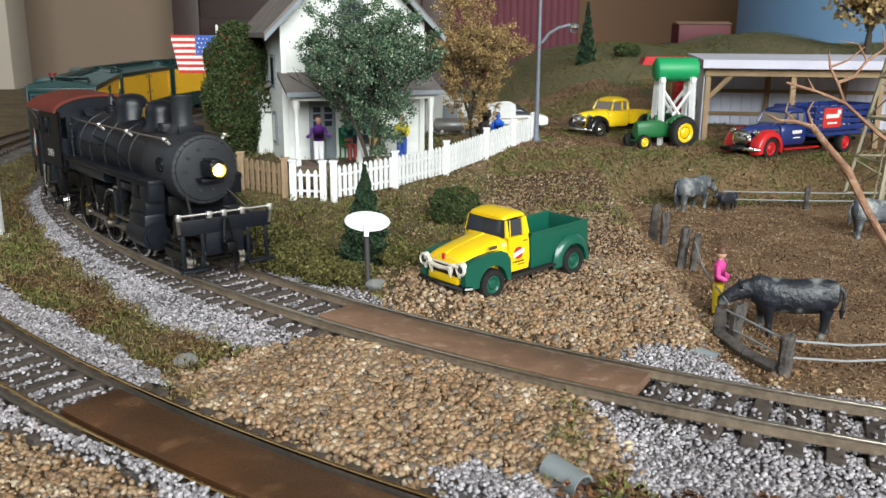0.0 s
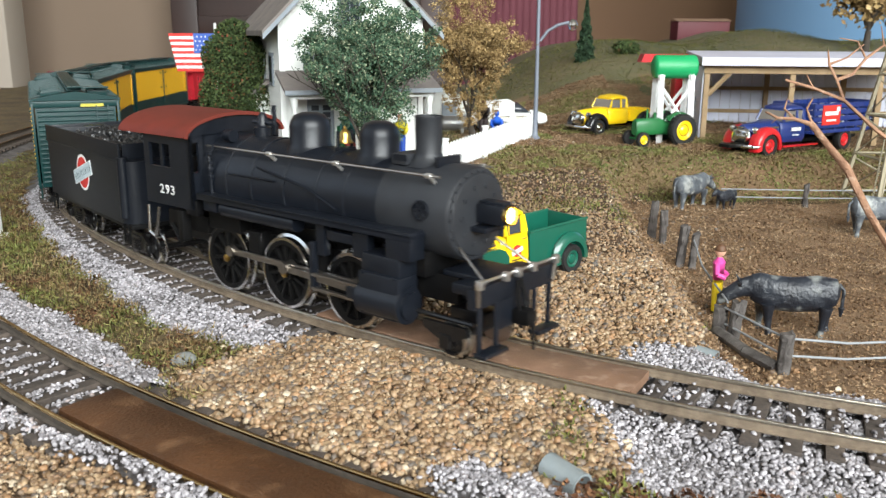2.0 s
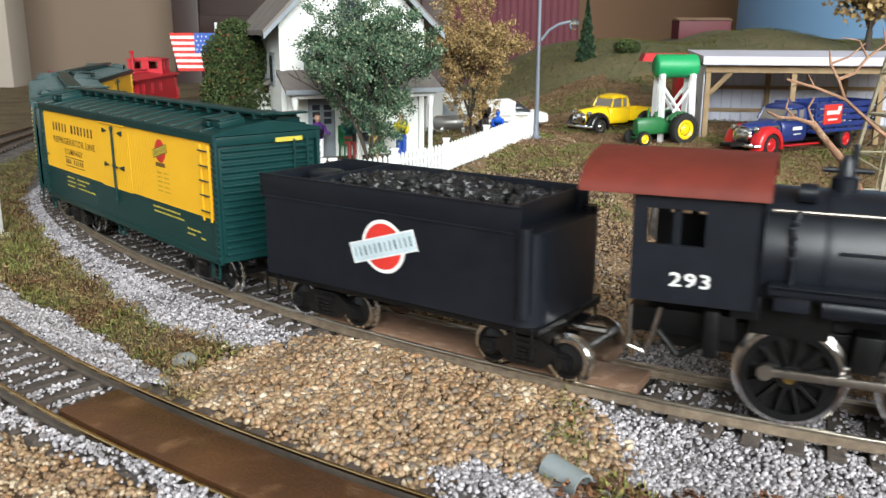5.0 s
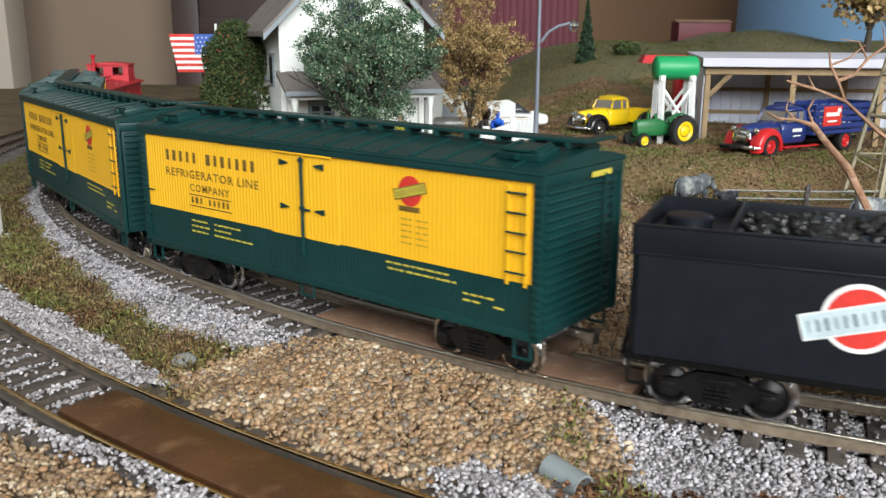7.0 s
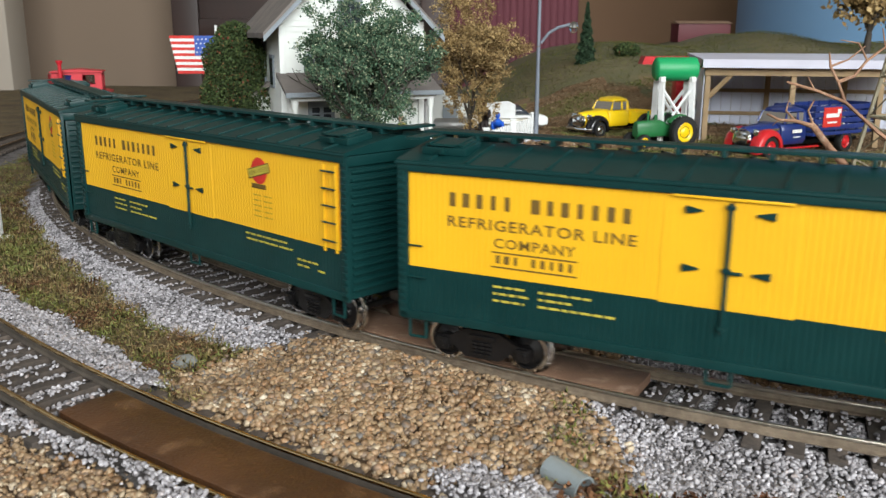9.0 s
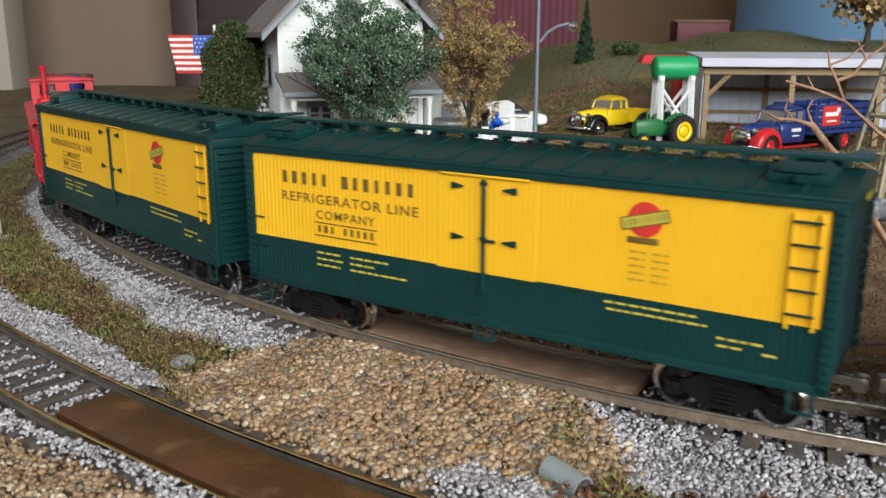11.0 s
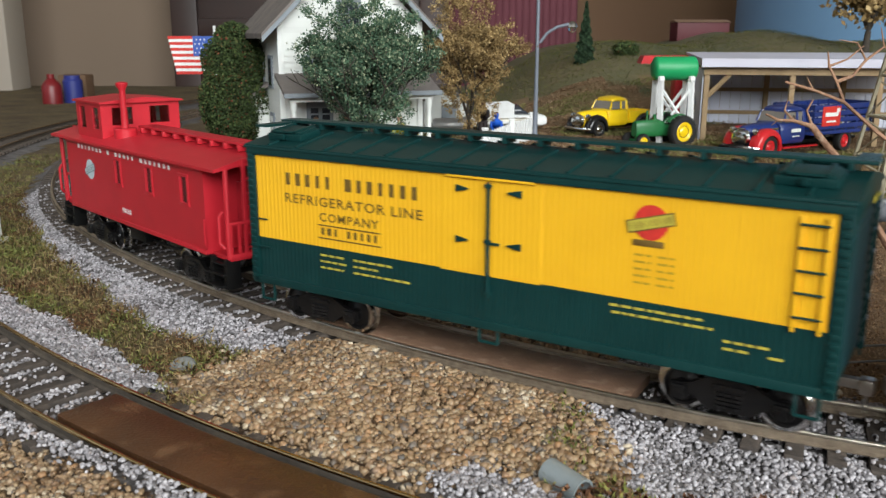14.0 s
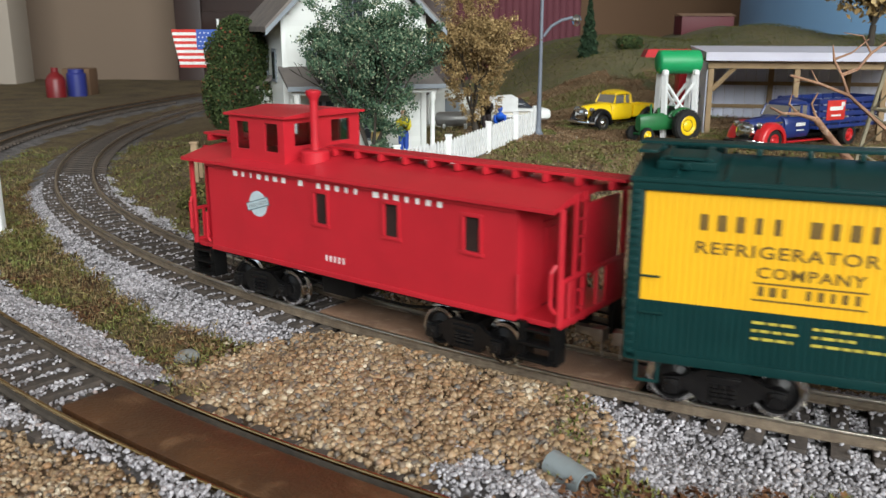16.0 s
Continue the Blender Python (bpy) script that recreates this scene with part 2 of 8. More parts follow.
# places whose height is known: x, y, z
SPOTS = [(14, 231, 0.2), (39, 251, 1.6), (-22, 240, -1.5), (-58, 330, 8.4), (-20, 352, 9.2), (1, 385, 9.6), (21, 420, 11.8), (49, 465, 15.6), (-82, 345, 9.4),
         (-56, 392, 15.0), (-101, 420, 14.0), (17, 455, 17.0), (127, 457, 12.4), (108, 473, 12.4), (154, 432, 11.2), (219, 478, 11.2), (96, 504, 14.0), (145, 482, 14.0),
         (76, 233, -6.0), (90, 215, -6.0), (115, 380, -6.0), (165, 330, -6.0), (80, 316, -5.0), (-25, 268, -2.0), (4, 300, 6.0)]
SPOT_W = np.zeros(len(SPOTS))


def settle_ground():
    """Lets the ground pass through the known places."""
    sx, sy, sz = np.array(SPOTS).T
    for _ in range(40):
        SPOT_W[:] += 0.6 * (sz - ground_z(sx, sy))
        SPOT_W[:] = np.clip(SPOT_W, -14, 14)


def ground_z(x, y):
    x, y = np.asarray(x, float), np.asarray(y, float)
    g, s = line_gap(x, y)
    back = -g
    # yard of the house rises from the track
    yard = -4.5 + 8.5 * smooth01(14, 75, back) + 9 * smooth01(70, 170, back) + 4.0 * smooth01(170, 300, back)
    roadz = np.interp(y, [190, 232, 262, 330, 420, 520], [-2.0, 0.0, 1.5, 5.5, 11.0, 14.5])
    field = -6.0 + 17.5 * smooth01(385, 435, y) + 4 * smooth01(430, 520, y)
    wr = smooth01(0, 40, x - road_mid(y) + 62)            # yard -> road
    z = yard * (1 - wr) + roadz * wr
    edge = np.interp(y, [190, 230, 330, 400], [58, 62, 66, 70])
    wf = smooth01(0, 16, x - edge) * (back > 0)           # road -> field
    z = z * (1 - wf) + field * wf
    # trackside shoulders, and the strip between the tracks
    near = smooth01(26, 13, back) * (back > 0)
    z = z * (1 - near) - 4.6 * near
    gg = g
    strip = -4.6 - 1.2 * smooth01(14, 24, gg) * smooth01(56, 44, gg)
    rd = smooth01(62, 34, np.abs(x - road_mid(y)) + 0 * x) * smooth01(9.0, 12.5, gg) * smooth01(59.5, 56, gg)
    strip = strip * (1 - rd) - 1.9 * rd
    out = -4.6 - 3 * smooth01(82, 160, gg)
    rd2 = smooth01(75, 45, np.abs(x - road_mid(y) - 5)) * smooth01(77, 80, gg)
    out = out * (1 - rd2) - 1.6 * rd2
    z = np.where(g > 0, np.where(g < SECOND, strip, out), z)
    # far side hills
    hx = smooth01(20, 130, x)
    hill = hx * (36 * smooth01(540, 700, y + 0.06 * x) + (14 + 5 * np.sin(x * 0.021 + 1.3) + 4 * np.sin(x * 0.047)) * smooth01(650, 830, y))
    z = z + hill * (back > 100)
    z = z - 60 * smooth01(0, 300, y - 1000) * (x > 0)
    for (cx, cy, _), w in zip(SPOTS, SPOT_W):
        z = z + w * np.exp(-((x - cx) ** 2 + (y - cy) ** 2) / (2 * 26.0 ** 2)) * (back > 14) * smooth01(14, 30, back)
    bump = 0.35 * np.sin(x * 0.31 + 1.7 * np.sin(y * 0.11)) * np.cos(y * 0.27 + np.sin(x * 0.13)) + 0.8 * np.sin(x * 0.05 + 2) * np.sin(y * 0.043)
    calm = smooth01(10, 26, np.abs(g)) * smooth01(10, 26, np.abs(g - SECOND))
    return z + bump * calm


def zone(x, y):
    """0 ballast, 1 gravel road, 2 rough grass, 3 ploughed field, 4 hill."""
    g, s = line_gap(x, y)
    wob = 5 * np.sin(x * 0.13 + y * 0.05) + 4 * np.sin(y * 0.21 - x * 0.07)
    out = np.full(x.shape, 2)
    rm = np.abs(x - road_mid(y))
    road = np.where(g > 0, rm + wob < 58, (rm + wob * 0.7 < np.interp(y, [200, 260, 330, 460], [52, 40, 34, 40])))
    out[road] = 1
    edge = np.interp(y, [190, 230, 330, 400], [58, 62, 66, 70])
    out[(g < -12) & (x > edge + 6 + wob * 0.5) & (y < 392)] = 3
    out[(g < -100) & (y > 395 + wob) & (y < 540) & (x > 10)] = 5
    out[(g < -100) & (y > 540) & (x > 0)] = 4
    out[(g < -100) & (y > 535) & (y < 640 + 2.5 * wob - 0.25 * (x - 100)) & (x > 40)] = 5
    out[(g > 30) & (s > 172) & (g < 48)] = 2
    out[(g > 8) & (g < 52) & (s < 172 + 0.25 * wob) & (s > 60)] = 1
    out[(g > 85.5) & (s < 280)] = 1
    # ballast: a broad shoulder outside the first track, a narrower one each side of the second
    shoulder = np.interp(s, [160, 175, 200, 273, 350, 435, 600], [12, 25, 29, 25, 18, 20, 18]) + 0.3 * wob
    bal = ((g < shoulder) & (g > -17 - 0.4 * wob)) | ((g > 47.5 + 0.25 * wob + np.interp(s, [140, 160, 178], [9, 7, 0])) & (g < 86.5 + 0.3 * wob))
    planks = (s > 84) & (s < 168)
    out[bal & ~(planks & (np.abs(g) > 8) & (np.abs(g - SECOND) > 8) & (g < 80))] = 0
    out[(g < -9) & (g > -25 + wob) & (x > 40 + wob)] = 0
    # the whitish ballast fan by the camera, and its tongue beside the second track
    out[(s < np.interp(g, [4, 13, 21, 30, 37], [101, 93, 87, 80, 77]) + 0.35 * wob) & (g > 8) & (g < 60)] = 0
    out[(g > 44 + 0.3 * wob) & (g < 60) & (s < 99 + 0.3 * wob)] = 0
    return out


# both stone beds are coloured dark to stand for shade between the stones
BALLASTBED = mat("ballast_bed", (0.05, 0.044, 0.042), 0.9, col2=(0.19, 0.175, 0.175), scale=1100, bump=0.6, bscale=1500)
GRAVELBED = mat("gravel_bed", (0.045, 0.024, 0.011), 0.9, col2=(0.11, 0.066, 0.034), scale=1000, bump=0.6, bscale=1400)
GRASSBED = mat("grass_bed", (0.06, 0.036, 0.017), 0.95, col2=(0.15, 0.11, 0.045), scale=260, bump=0.8, bscale=1300)
FIELDBED = mat("field_soil", (0.13, 0.075, 0.038), 0.95, col2=(0.25, 0.16, 0.09), scale=420, bump=0.8, bscale=1200)
HILLBED = mat("hill_grass", (0.085, 0.09, 0.04), 0.95, col2=(0.145, 0.115, 0.055), scale=60, bump=0.8, bscale=900)
YARDBED = mat("yard_dirt", (0.20, 0.115, 0.062), 0.95, col2=(0.16, 0.115, 0.055), scale=160, bump=0.6, bscale=900)


def ground():
    def axis(*spans):
        return np.concatenate([np.arange(a, b, st) for a, b, st in spans])
    xs = axis((-900, -300, 20), (-300, -130, 6), (-130, 150, 2.5), (150, 300, 6), (300, 1200, 20))
    ys = axis((-250, 80, 15), (80, 340, 2.5), (340, 560, 5), (560, 1400, 20))
    X, Y = np.meshgrid(xs, ys)
    Z = ground_z(X, Y)
    nx, ny = len(xs), len(ys)
    verts = np.stack([X, Y, Z], -1).reshape(-1, 3) * MM
    idx = np.arange(nx * ny).reshape(ny, nx)
    faces = np.stack([idx[:-1, :-1], idx[:-1, 1:], idx[1:, 1:], idx[1:, :-1]], -1).reshape(-1, 4)
    me = bpy.data.meshes.new("ground")
    me.from_pydata(verts.tolist(), [], faces.tolist())
    for m in (BALLASTBED, GRAVELBED, GRASSBED, FIELDBED, HILLBED, YARDBED):
        me.materials.append(m)
    zc = zone((X[:-1, :-1] + X[1:, 1:]) / 2, (Y[:-1, :-1] + Y[1:, 1:]) / 2)
    me.polygons.foreach_set("material_index", zc.reshape(-1).astype(np.int32))
    me.polygons.foreach_set("use_smooth", [True] * len(me.polygons))
    tagged(new("ground", me), "scenic layout ground of ballast, tan gravel, rough grass and soil", "ground", kind="structure")
    # the table that carries it
    bm = B()
    box(bm, 150, 575, -120, 2100, 1640, 40, 3)
    table = solid("layout_table", bm, DARKWOOD, "plywood table that carries the model railway", "table")
    for x, y in ((-800, -150), (1100, -150), (-800, 1300), (1100, 1300)):
        bm = B()
        box(bm, x, y, -570, 80, 80, 859, 4)
        part("leg", bm, DARKWOOD, table)


# ---------- tracks ----------
RAILSIDE = mat("rail_rust", (0.11, 0.082, 0.058), 0.5, col2=(0.20, 0.155, 0.11), scale=700, bump=0.3)
RAILDARK = mat("rail_dark_rust", (0.045, 0.037, 0.03), 0.6, col2=(0.085, 0.068, 0.052), scale=700)
RAILWORN = mat("rail_head_brass", (0.62, 0.44, 0.20), 0.2, 1.0, col2=(0.45, 0.32, 0.16), scale=300)
RAILTOP = mat("rail_head", (0.66, 0.60, 0.50), 0.3, 1.0, scale=500)
TIE = mat("tie_brown", (0.085, 0.065, 0.052), 0.85, col2=(0.05, 0.04, 0.034), scale=900, bump=0.5, bscale=4000, rnd=0.25)
PLANKWOOD = mat("crossing_wood", (0.105, 0.045, 0.018), 0.36, col2=(0.035, 0.017, 0.009), scale=45, bump=0.5, bscale=1600, wear=((0.19, 0.10, 0.05), 110, 0.56, 0.55))
PLANKPALE = mat("crossing_wood_pale", (0.25, 0.145, 0.092), 0.6, col2=(0.15, 0.085, 0.053), scale=120, bump=0.4, bscale=1600, wear=((0.36, 0.25, 0.18), 260, 0.56, 0.5))


def sweep(bm, profile, s0, s1, off, step=6.0):
    """Sweeps a closed (sideways, height) outline along the line."""
    n = max(2, int((s1 - s0) / step))
    rings = []
    for i in range(n + 1):
        s = s0 + (s1 - s0) * i / n
        ring = []
        for w, z in profile:
            x, y, _ = line(s, off + w)
            ring.append(bm.verts.new((x, y, z)))
        rings.append(ring)
    k = len(profile)
    for p, q in itertools.pairwise(rings):
        for i in range(k):
            bm.faces.new((p[i], p[(i + 1) % k], q[(i + 1) % k], q[i]))
    bm.faces.new(rings[0])
    bm.faces.new(rings[-1][::-1])


RAIL_FOOT = [(-0.8, -2.5), (0.8, -2.5), (0.8, -2.2), (0.22, -1.9), (0.22, -0.8), (-0.22, -0.8), (-0.22, -1.9), (-0.8, -2.2)]
RAIL_HEAD = [(-0.24, -0.8), (0.24, -0.8), (0.42, -0.66), (0.42, -0.3), (0.39, -0.17), (0.3, -0.06), (0.16, 0.0), (-0.16, 0.0), (-0.3, -0.06), (-0.39, -0.17), (-0.42, -0.3), (-0.42, -0.66)]


def tracks():
    bm = B()
    box(bm, 0, 0, -3.3, 3.3, 29.5, 1.7, 0.2)
    tie_mesh = finish(bm, "tie", TIE)
    for off, label, a, b, t0, t1 in ((0.0, "brown code-100 model railway track curving over gravel crossing", -420, 1400, -80, 760),
                                     (SECOND, "second brown model track beside the camera, rails catching light", -420, 1300, 30, 900)):
        tr = thing("railway_track", label, "railway track", kind="structure")
        for w in (-8.6, 8.6):
            bm = B()
            sweep(bm, [(p + w, q) for p, q in RAIL_FOOT], a, b, off)
            r = part("rail", bm, RAILDARK if off else RAILSIDE, tr)
            bm = B()
            sweep(bm, [(p + w, q) for p, q in RAIL_HEAD], a, b, off)
            part("rail_head", bm, RAILWORN if off else RAILTOP, r, "bare worn metal rail head")
        s, rnd = t0, random.Random(5)
        while s < t1:
            x, y, h = line(s, off)
            ob = new("tie", tie_mesh)
            ob.parent = tr
            ob.matrix_local = at_mm(x, y, rnd.uniform(-0.15, 0.05), 0, 0, math.degrees(h) + rnd.uniform(-1.5, 1.5))
            s += 7.0
        c0, c1 = (84, 170) if off == 0 else (60, 166)
        bm = B()
        sweep(bm, [(-6.4, -2.6), (6.4, -2.6), (6.4, -0.62), (6.1, -0.42), (-6.1, -0.42), (-6.4, -0.62)], c0, c1, off, 4)
        part("crossing_plank", bm, PLANKWOOD if off else PLANKPALE, tr, "weathered brown wooden crossing deck between the rails")
    return


settle_ground()
room()
ground()
tracks()


# ---------- lettering and badges ----------
def put(ob, parent, m):
    ob.parent = parent
    ob.matrix_local = m
    return ob


def letters(text, width, height, material, parent, x, y, z, name="lettering"):
    """Raised words on a side wall, from x rightwards, standing on z."""
    cu = bpy.data.curves.new(name, "FONT")
    cu.body, cu.size, cu.extrude, cu.offset, cu.space_character, cu.resolution_u = text, 1.0, 0.0, 0.012, 1.12, 2
    tmp = new("tmp", cu)
    dg = bpy.context.evaluated_depsgraph_get()
    me = bpy.data.meshes.new_from_object(tmp.evaluated_get(dg))
    bpy.data.objects.remove(tmp)
    co = np.empty(len(me.vertices) * 3)
    me.vertices.foreach_get("co", co)
    co = co.reshape(-1, 3)
    co -= co.min(0)
    co *= np.array([width, height, 0]) / np.maximum(co.max(0), 1e-6) * MM
    me.vertices.foreach_set("co", co.reshape(-1))
    me.materials.clear()
    me.materials.append(material)
    return put(new(name, me), parent, at_mm(x, y, z, 90))


def bars(words, x0, x1, z, h, material, parent, y, name="lettering_bar"):
    """Words that stay plain: one upright bar for each letter."""
    bm = B()
    n = len(words)
    pitch = (x1 - x0) / n
    for i, ch in enumerate(words):
        if ch != " ":
            w = pitch * {"I": 0.2, "W": 0.6, "&": 0.5}.get(ch, 0.34 + 0.05 * (ord(ch) % 4))
            box(bm, x0 + pitch * (i + 0.5), y, z + h / 2, w, 0.06, h)
    return tagged(part(name, bm, material, parent, smooth=0), kind="stuff")


def lines(rows, material, parent, y, h=0.42, name="data_lettering", words=False):
    """Tiny unreadable data rows as plain bars: x0, x1, z; broken into words if asked."""
    bm, rnd = B(), random.Random(len(rows))
    for x0, x1, z in rows:
        while words and x1 - x0 > 2.6:
            w = rnd.uniform(0.9, 2.4)
            box(bm, x0 + w / 2, y, z, w, 0.06, h)
            x0 += w + rnd.uniform(0.35, 0.6)
        box(bm, (x0 + x1) / 2, y, z, x1 - x0, 0.06, h)
    return tagged(part(name, bm, material, parent, smooth=0), kind="stuff")


def badge(parent, x, y, z, r, ring, disc, band, frame_mat, tilt=12, long=1.45, tall=0.62, strokes=0, ink=None):
    """A round emblem with a tilted band across it, left blank."""
    m = Matrix.Translation((x, y, z)) @ SIDE
    bm = B()
    lathe(bm, [(r, 0.0), (r, 0.08)], 32, m)
    e = part("emblem", bm, ring, parent, "round railway emblem with a tilted blank band")
    bm = B()
    lathe(bm, [(r * 0.86, 0.08), (r * 0.86, 0.14)], 32, m)
    part("emblem_disc", bm, disc, e)
    mt = m @ Matrix.Rotation(radians(tilt), 4, "Z")
    bm = B()
    box(bm, 0, 0, 0.16, 2 * r * long, r * tall * 1.2, 0.1, 0, mt)
    part("emblem_border", bm, frame_mat, e)
    bm = B()
    box(bm, 0, 0, 0.2, 2 * r * long - 0.5, r * tall * 1.2 - 0.5, 0.1, 0, mt)
    part("emblem_band", bm, band, e)
    if strokes:  # plain upright bars in place of its writing
        bm = B()
        pitch = (2 * r * long - 1.2) / strokes
        for k in range(strokes):
            box(bm, -r * long + 0.6 + pitch * (k + 0.5), 0.0, 0.24, pitch * (0.16 + 0.08 * (k % 3)), r * tall * 0.55, 0.1, 0, mt)
        tagged(part("emblem_bar", bm, ink, e, smooth=0), kind="stuff")
    return e


# ---------- wheels and trucks ----------
TREAD = mat("wheel_tread", (0.78, 0.77, 0.76), 0.16, 1.0, scale=500)
TRUCKBLACK = mat("truck_black", (0.004, 0.004, 0.0045), 0.28, col2=(0.010, 0.009, 0.009), scale=700, bump=0.15, spec=0.4)


def two_tone(bm, name, mats, smooth=35):
    me = finish(bm, name, mats[0], smooth)
    for m in mats[1:]:
        me.materials.append(m)
    return me


def wheelset_mesh(r, tread=None):
    """Axle along y with two flanged wheels: dark faces, bright treads."""
    bm = B()
    rod(bm, (0, -11, 0), (0, 11, 0), 0.9, 10)
    dark = len(bm.faces)
    for sgn in (-1, 1):
        m = Matrix.Translation((0, sgn * 7.0, 0)) @ Matrix.Rotation(-sgn * math.pi / 2, 4, "X")
        lathe(bm, [(0.9, 3.0), (1.5, 3.0), (1.7, 2.5), (r * 0.72, 1.9), (r * 0.76, 2.45), (r * 0.84, 2.5)], 28, m, caps=False)
        f0 = len(bm.faces)
        bm.faces.ensure_lookup_table()
        lathe(bm, [(r * 0.84, 2.5), (r, 2.42), (r, 0.85), (r + 0.75, 0.55), (r + 0.75, 0.1), (r * 0.9, 0.0), (0.9, 0.1)], 28, m, caps=False)
        bm.faces.ensure_lookup_table()
        for f in bm.faces[f0:]:
            f.material_index = 1
    return two_tone(bm, "wheelset", (TRUCKBLACK, tread or TREAD))


WHEELSET = wheelset_mesh(4.7)
SPINNERS = []  # (object, rest pose, rolling radius)


def truck(parent, x, base=19.0, width=23.0):
    """A two-axle freight truck with cast side frames, springs and bolster."""
    bm = B()
    box(bm, x, 0, 6.6, 3.4, width - 2, 2.4, 0.3)
    t = part("truck", bm, TRUCKBLACK, parent, "black four-wheel truck with bright wheel rims")
    for sgn in (-1, 1):
        y = sgn * width / 2
        bm = B()
        h = base / 2
        pts = [(-h - 1.8, 6.2), (-h + 1.8, 6.6), (-3.8, 8.6), (3.8, 8.6), (h - 1.8, 6.6), (h + 1.8, 6.2), (h + 1.8, 3.6), (h - 1.9, 3.5), (h - 2.4, 4.5), (4.2, 2.3), (-4.2, 2.3), (-h + 2.4, 4.5), (-h + 1.9, 3.5), (-h - 1.8, 3.6)]
        slab(bm, [(px + x, pz) for px, pz in pts], -0.6, 0.6, Matrix.Translation((0, y, 0)) @ SIDE)
        for px in (-h, h):
            box(bm, x + px, y + sgn * 0.9, 4.7, 2.9, 1.3, 2.9, 0.4)
            rod(bm, (x + px, y + sgn * 1.4, 4.7), (x + px, y + sgn * 1.9, 4.7), 0.9, 10)
        part("side_frame", bm, TRUCKBLACK, t)
        bm = B()
        for px in (-1.6, 0, 1.6):
            for k in range(4):
                rod(bm, (x + px, y + sgn * 0.7, 3.1 + k * 0.85), (x + px, y + sgn * 0.7, 3.6 + k * 0.85), 0.72, 8)
        box(bm, x, y + sgn * 0.6, 7.2, 6, 1.2, 0.9, 0.2)
        tagged(part("spring", bm, TRUCKBLACK, t), kind="stuff")
    for px in (-base / 2, base / 2):
        w = new("wheelset", WHEELSET)
        m = at_mm(x + px, 0, 4.7)
        put(w, t, m)
        SPINNERS.append((w, m, 4.7))
    return t


def coupler(parent, x, sgn, material=None):
    bm = B()
    box(bm, x + sgn * 2.2, 0, 8.6, 5.5, 2.0, 1.9, 0.3)
    box(bm, x + sgn * 5.2, -0.6, 8.6, 2.6, 3.2, 3.0, 0.5)
    rod(bm, (x + sgn * 5.0, 0.6, 7.5), (x + sgn * 5.2, 0.6, 3.0), 0.3, 8)
    part("coupler", bm, material or RODSTEEL, parent, "bronze-coloured knuckle coupler")


# ---------- refrigerator cars ----------
def siding(bm, x0, x1, z0, z1, y, out, pitch=1.25, groove=0.14):
    """Upright sheathing boards with v-grooves; out is the sign of the outward y."""
    n = int(round((x1 - x0) / pitch))
    xs, ys = [], []
    for i in range(n):
        a = x0 + (x1 - x0) * i / n
        w = (x1 - x0) / n
        xs += [a, a + 0.09 * w, a + 0.91 * w]
        ys += [y - out * groove, y, y]
    xs.append(x1)
    ys.append(y - out * groove)
    shell(bm, [[(px, py, z) for px, py in zip(xs, ys)] for z in (z0, z1)])
    # ends and edges close it towards the body
    for z in (z0, z1):
        shell(bm, [[(x0, y, z), (x1, y, z)], [(x0, y - out * 1.0, z), (x1, y - out * 1.0, z)]])


def stirrup(bm, x, y, z0, z1, w):
    wire(bm, [(x - w / 2, y, z1), (x - w / 2, y, z0), (x + w / 2, y, z0), (x + w / 2, y, z1)], 0.35, 6)


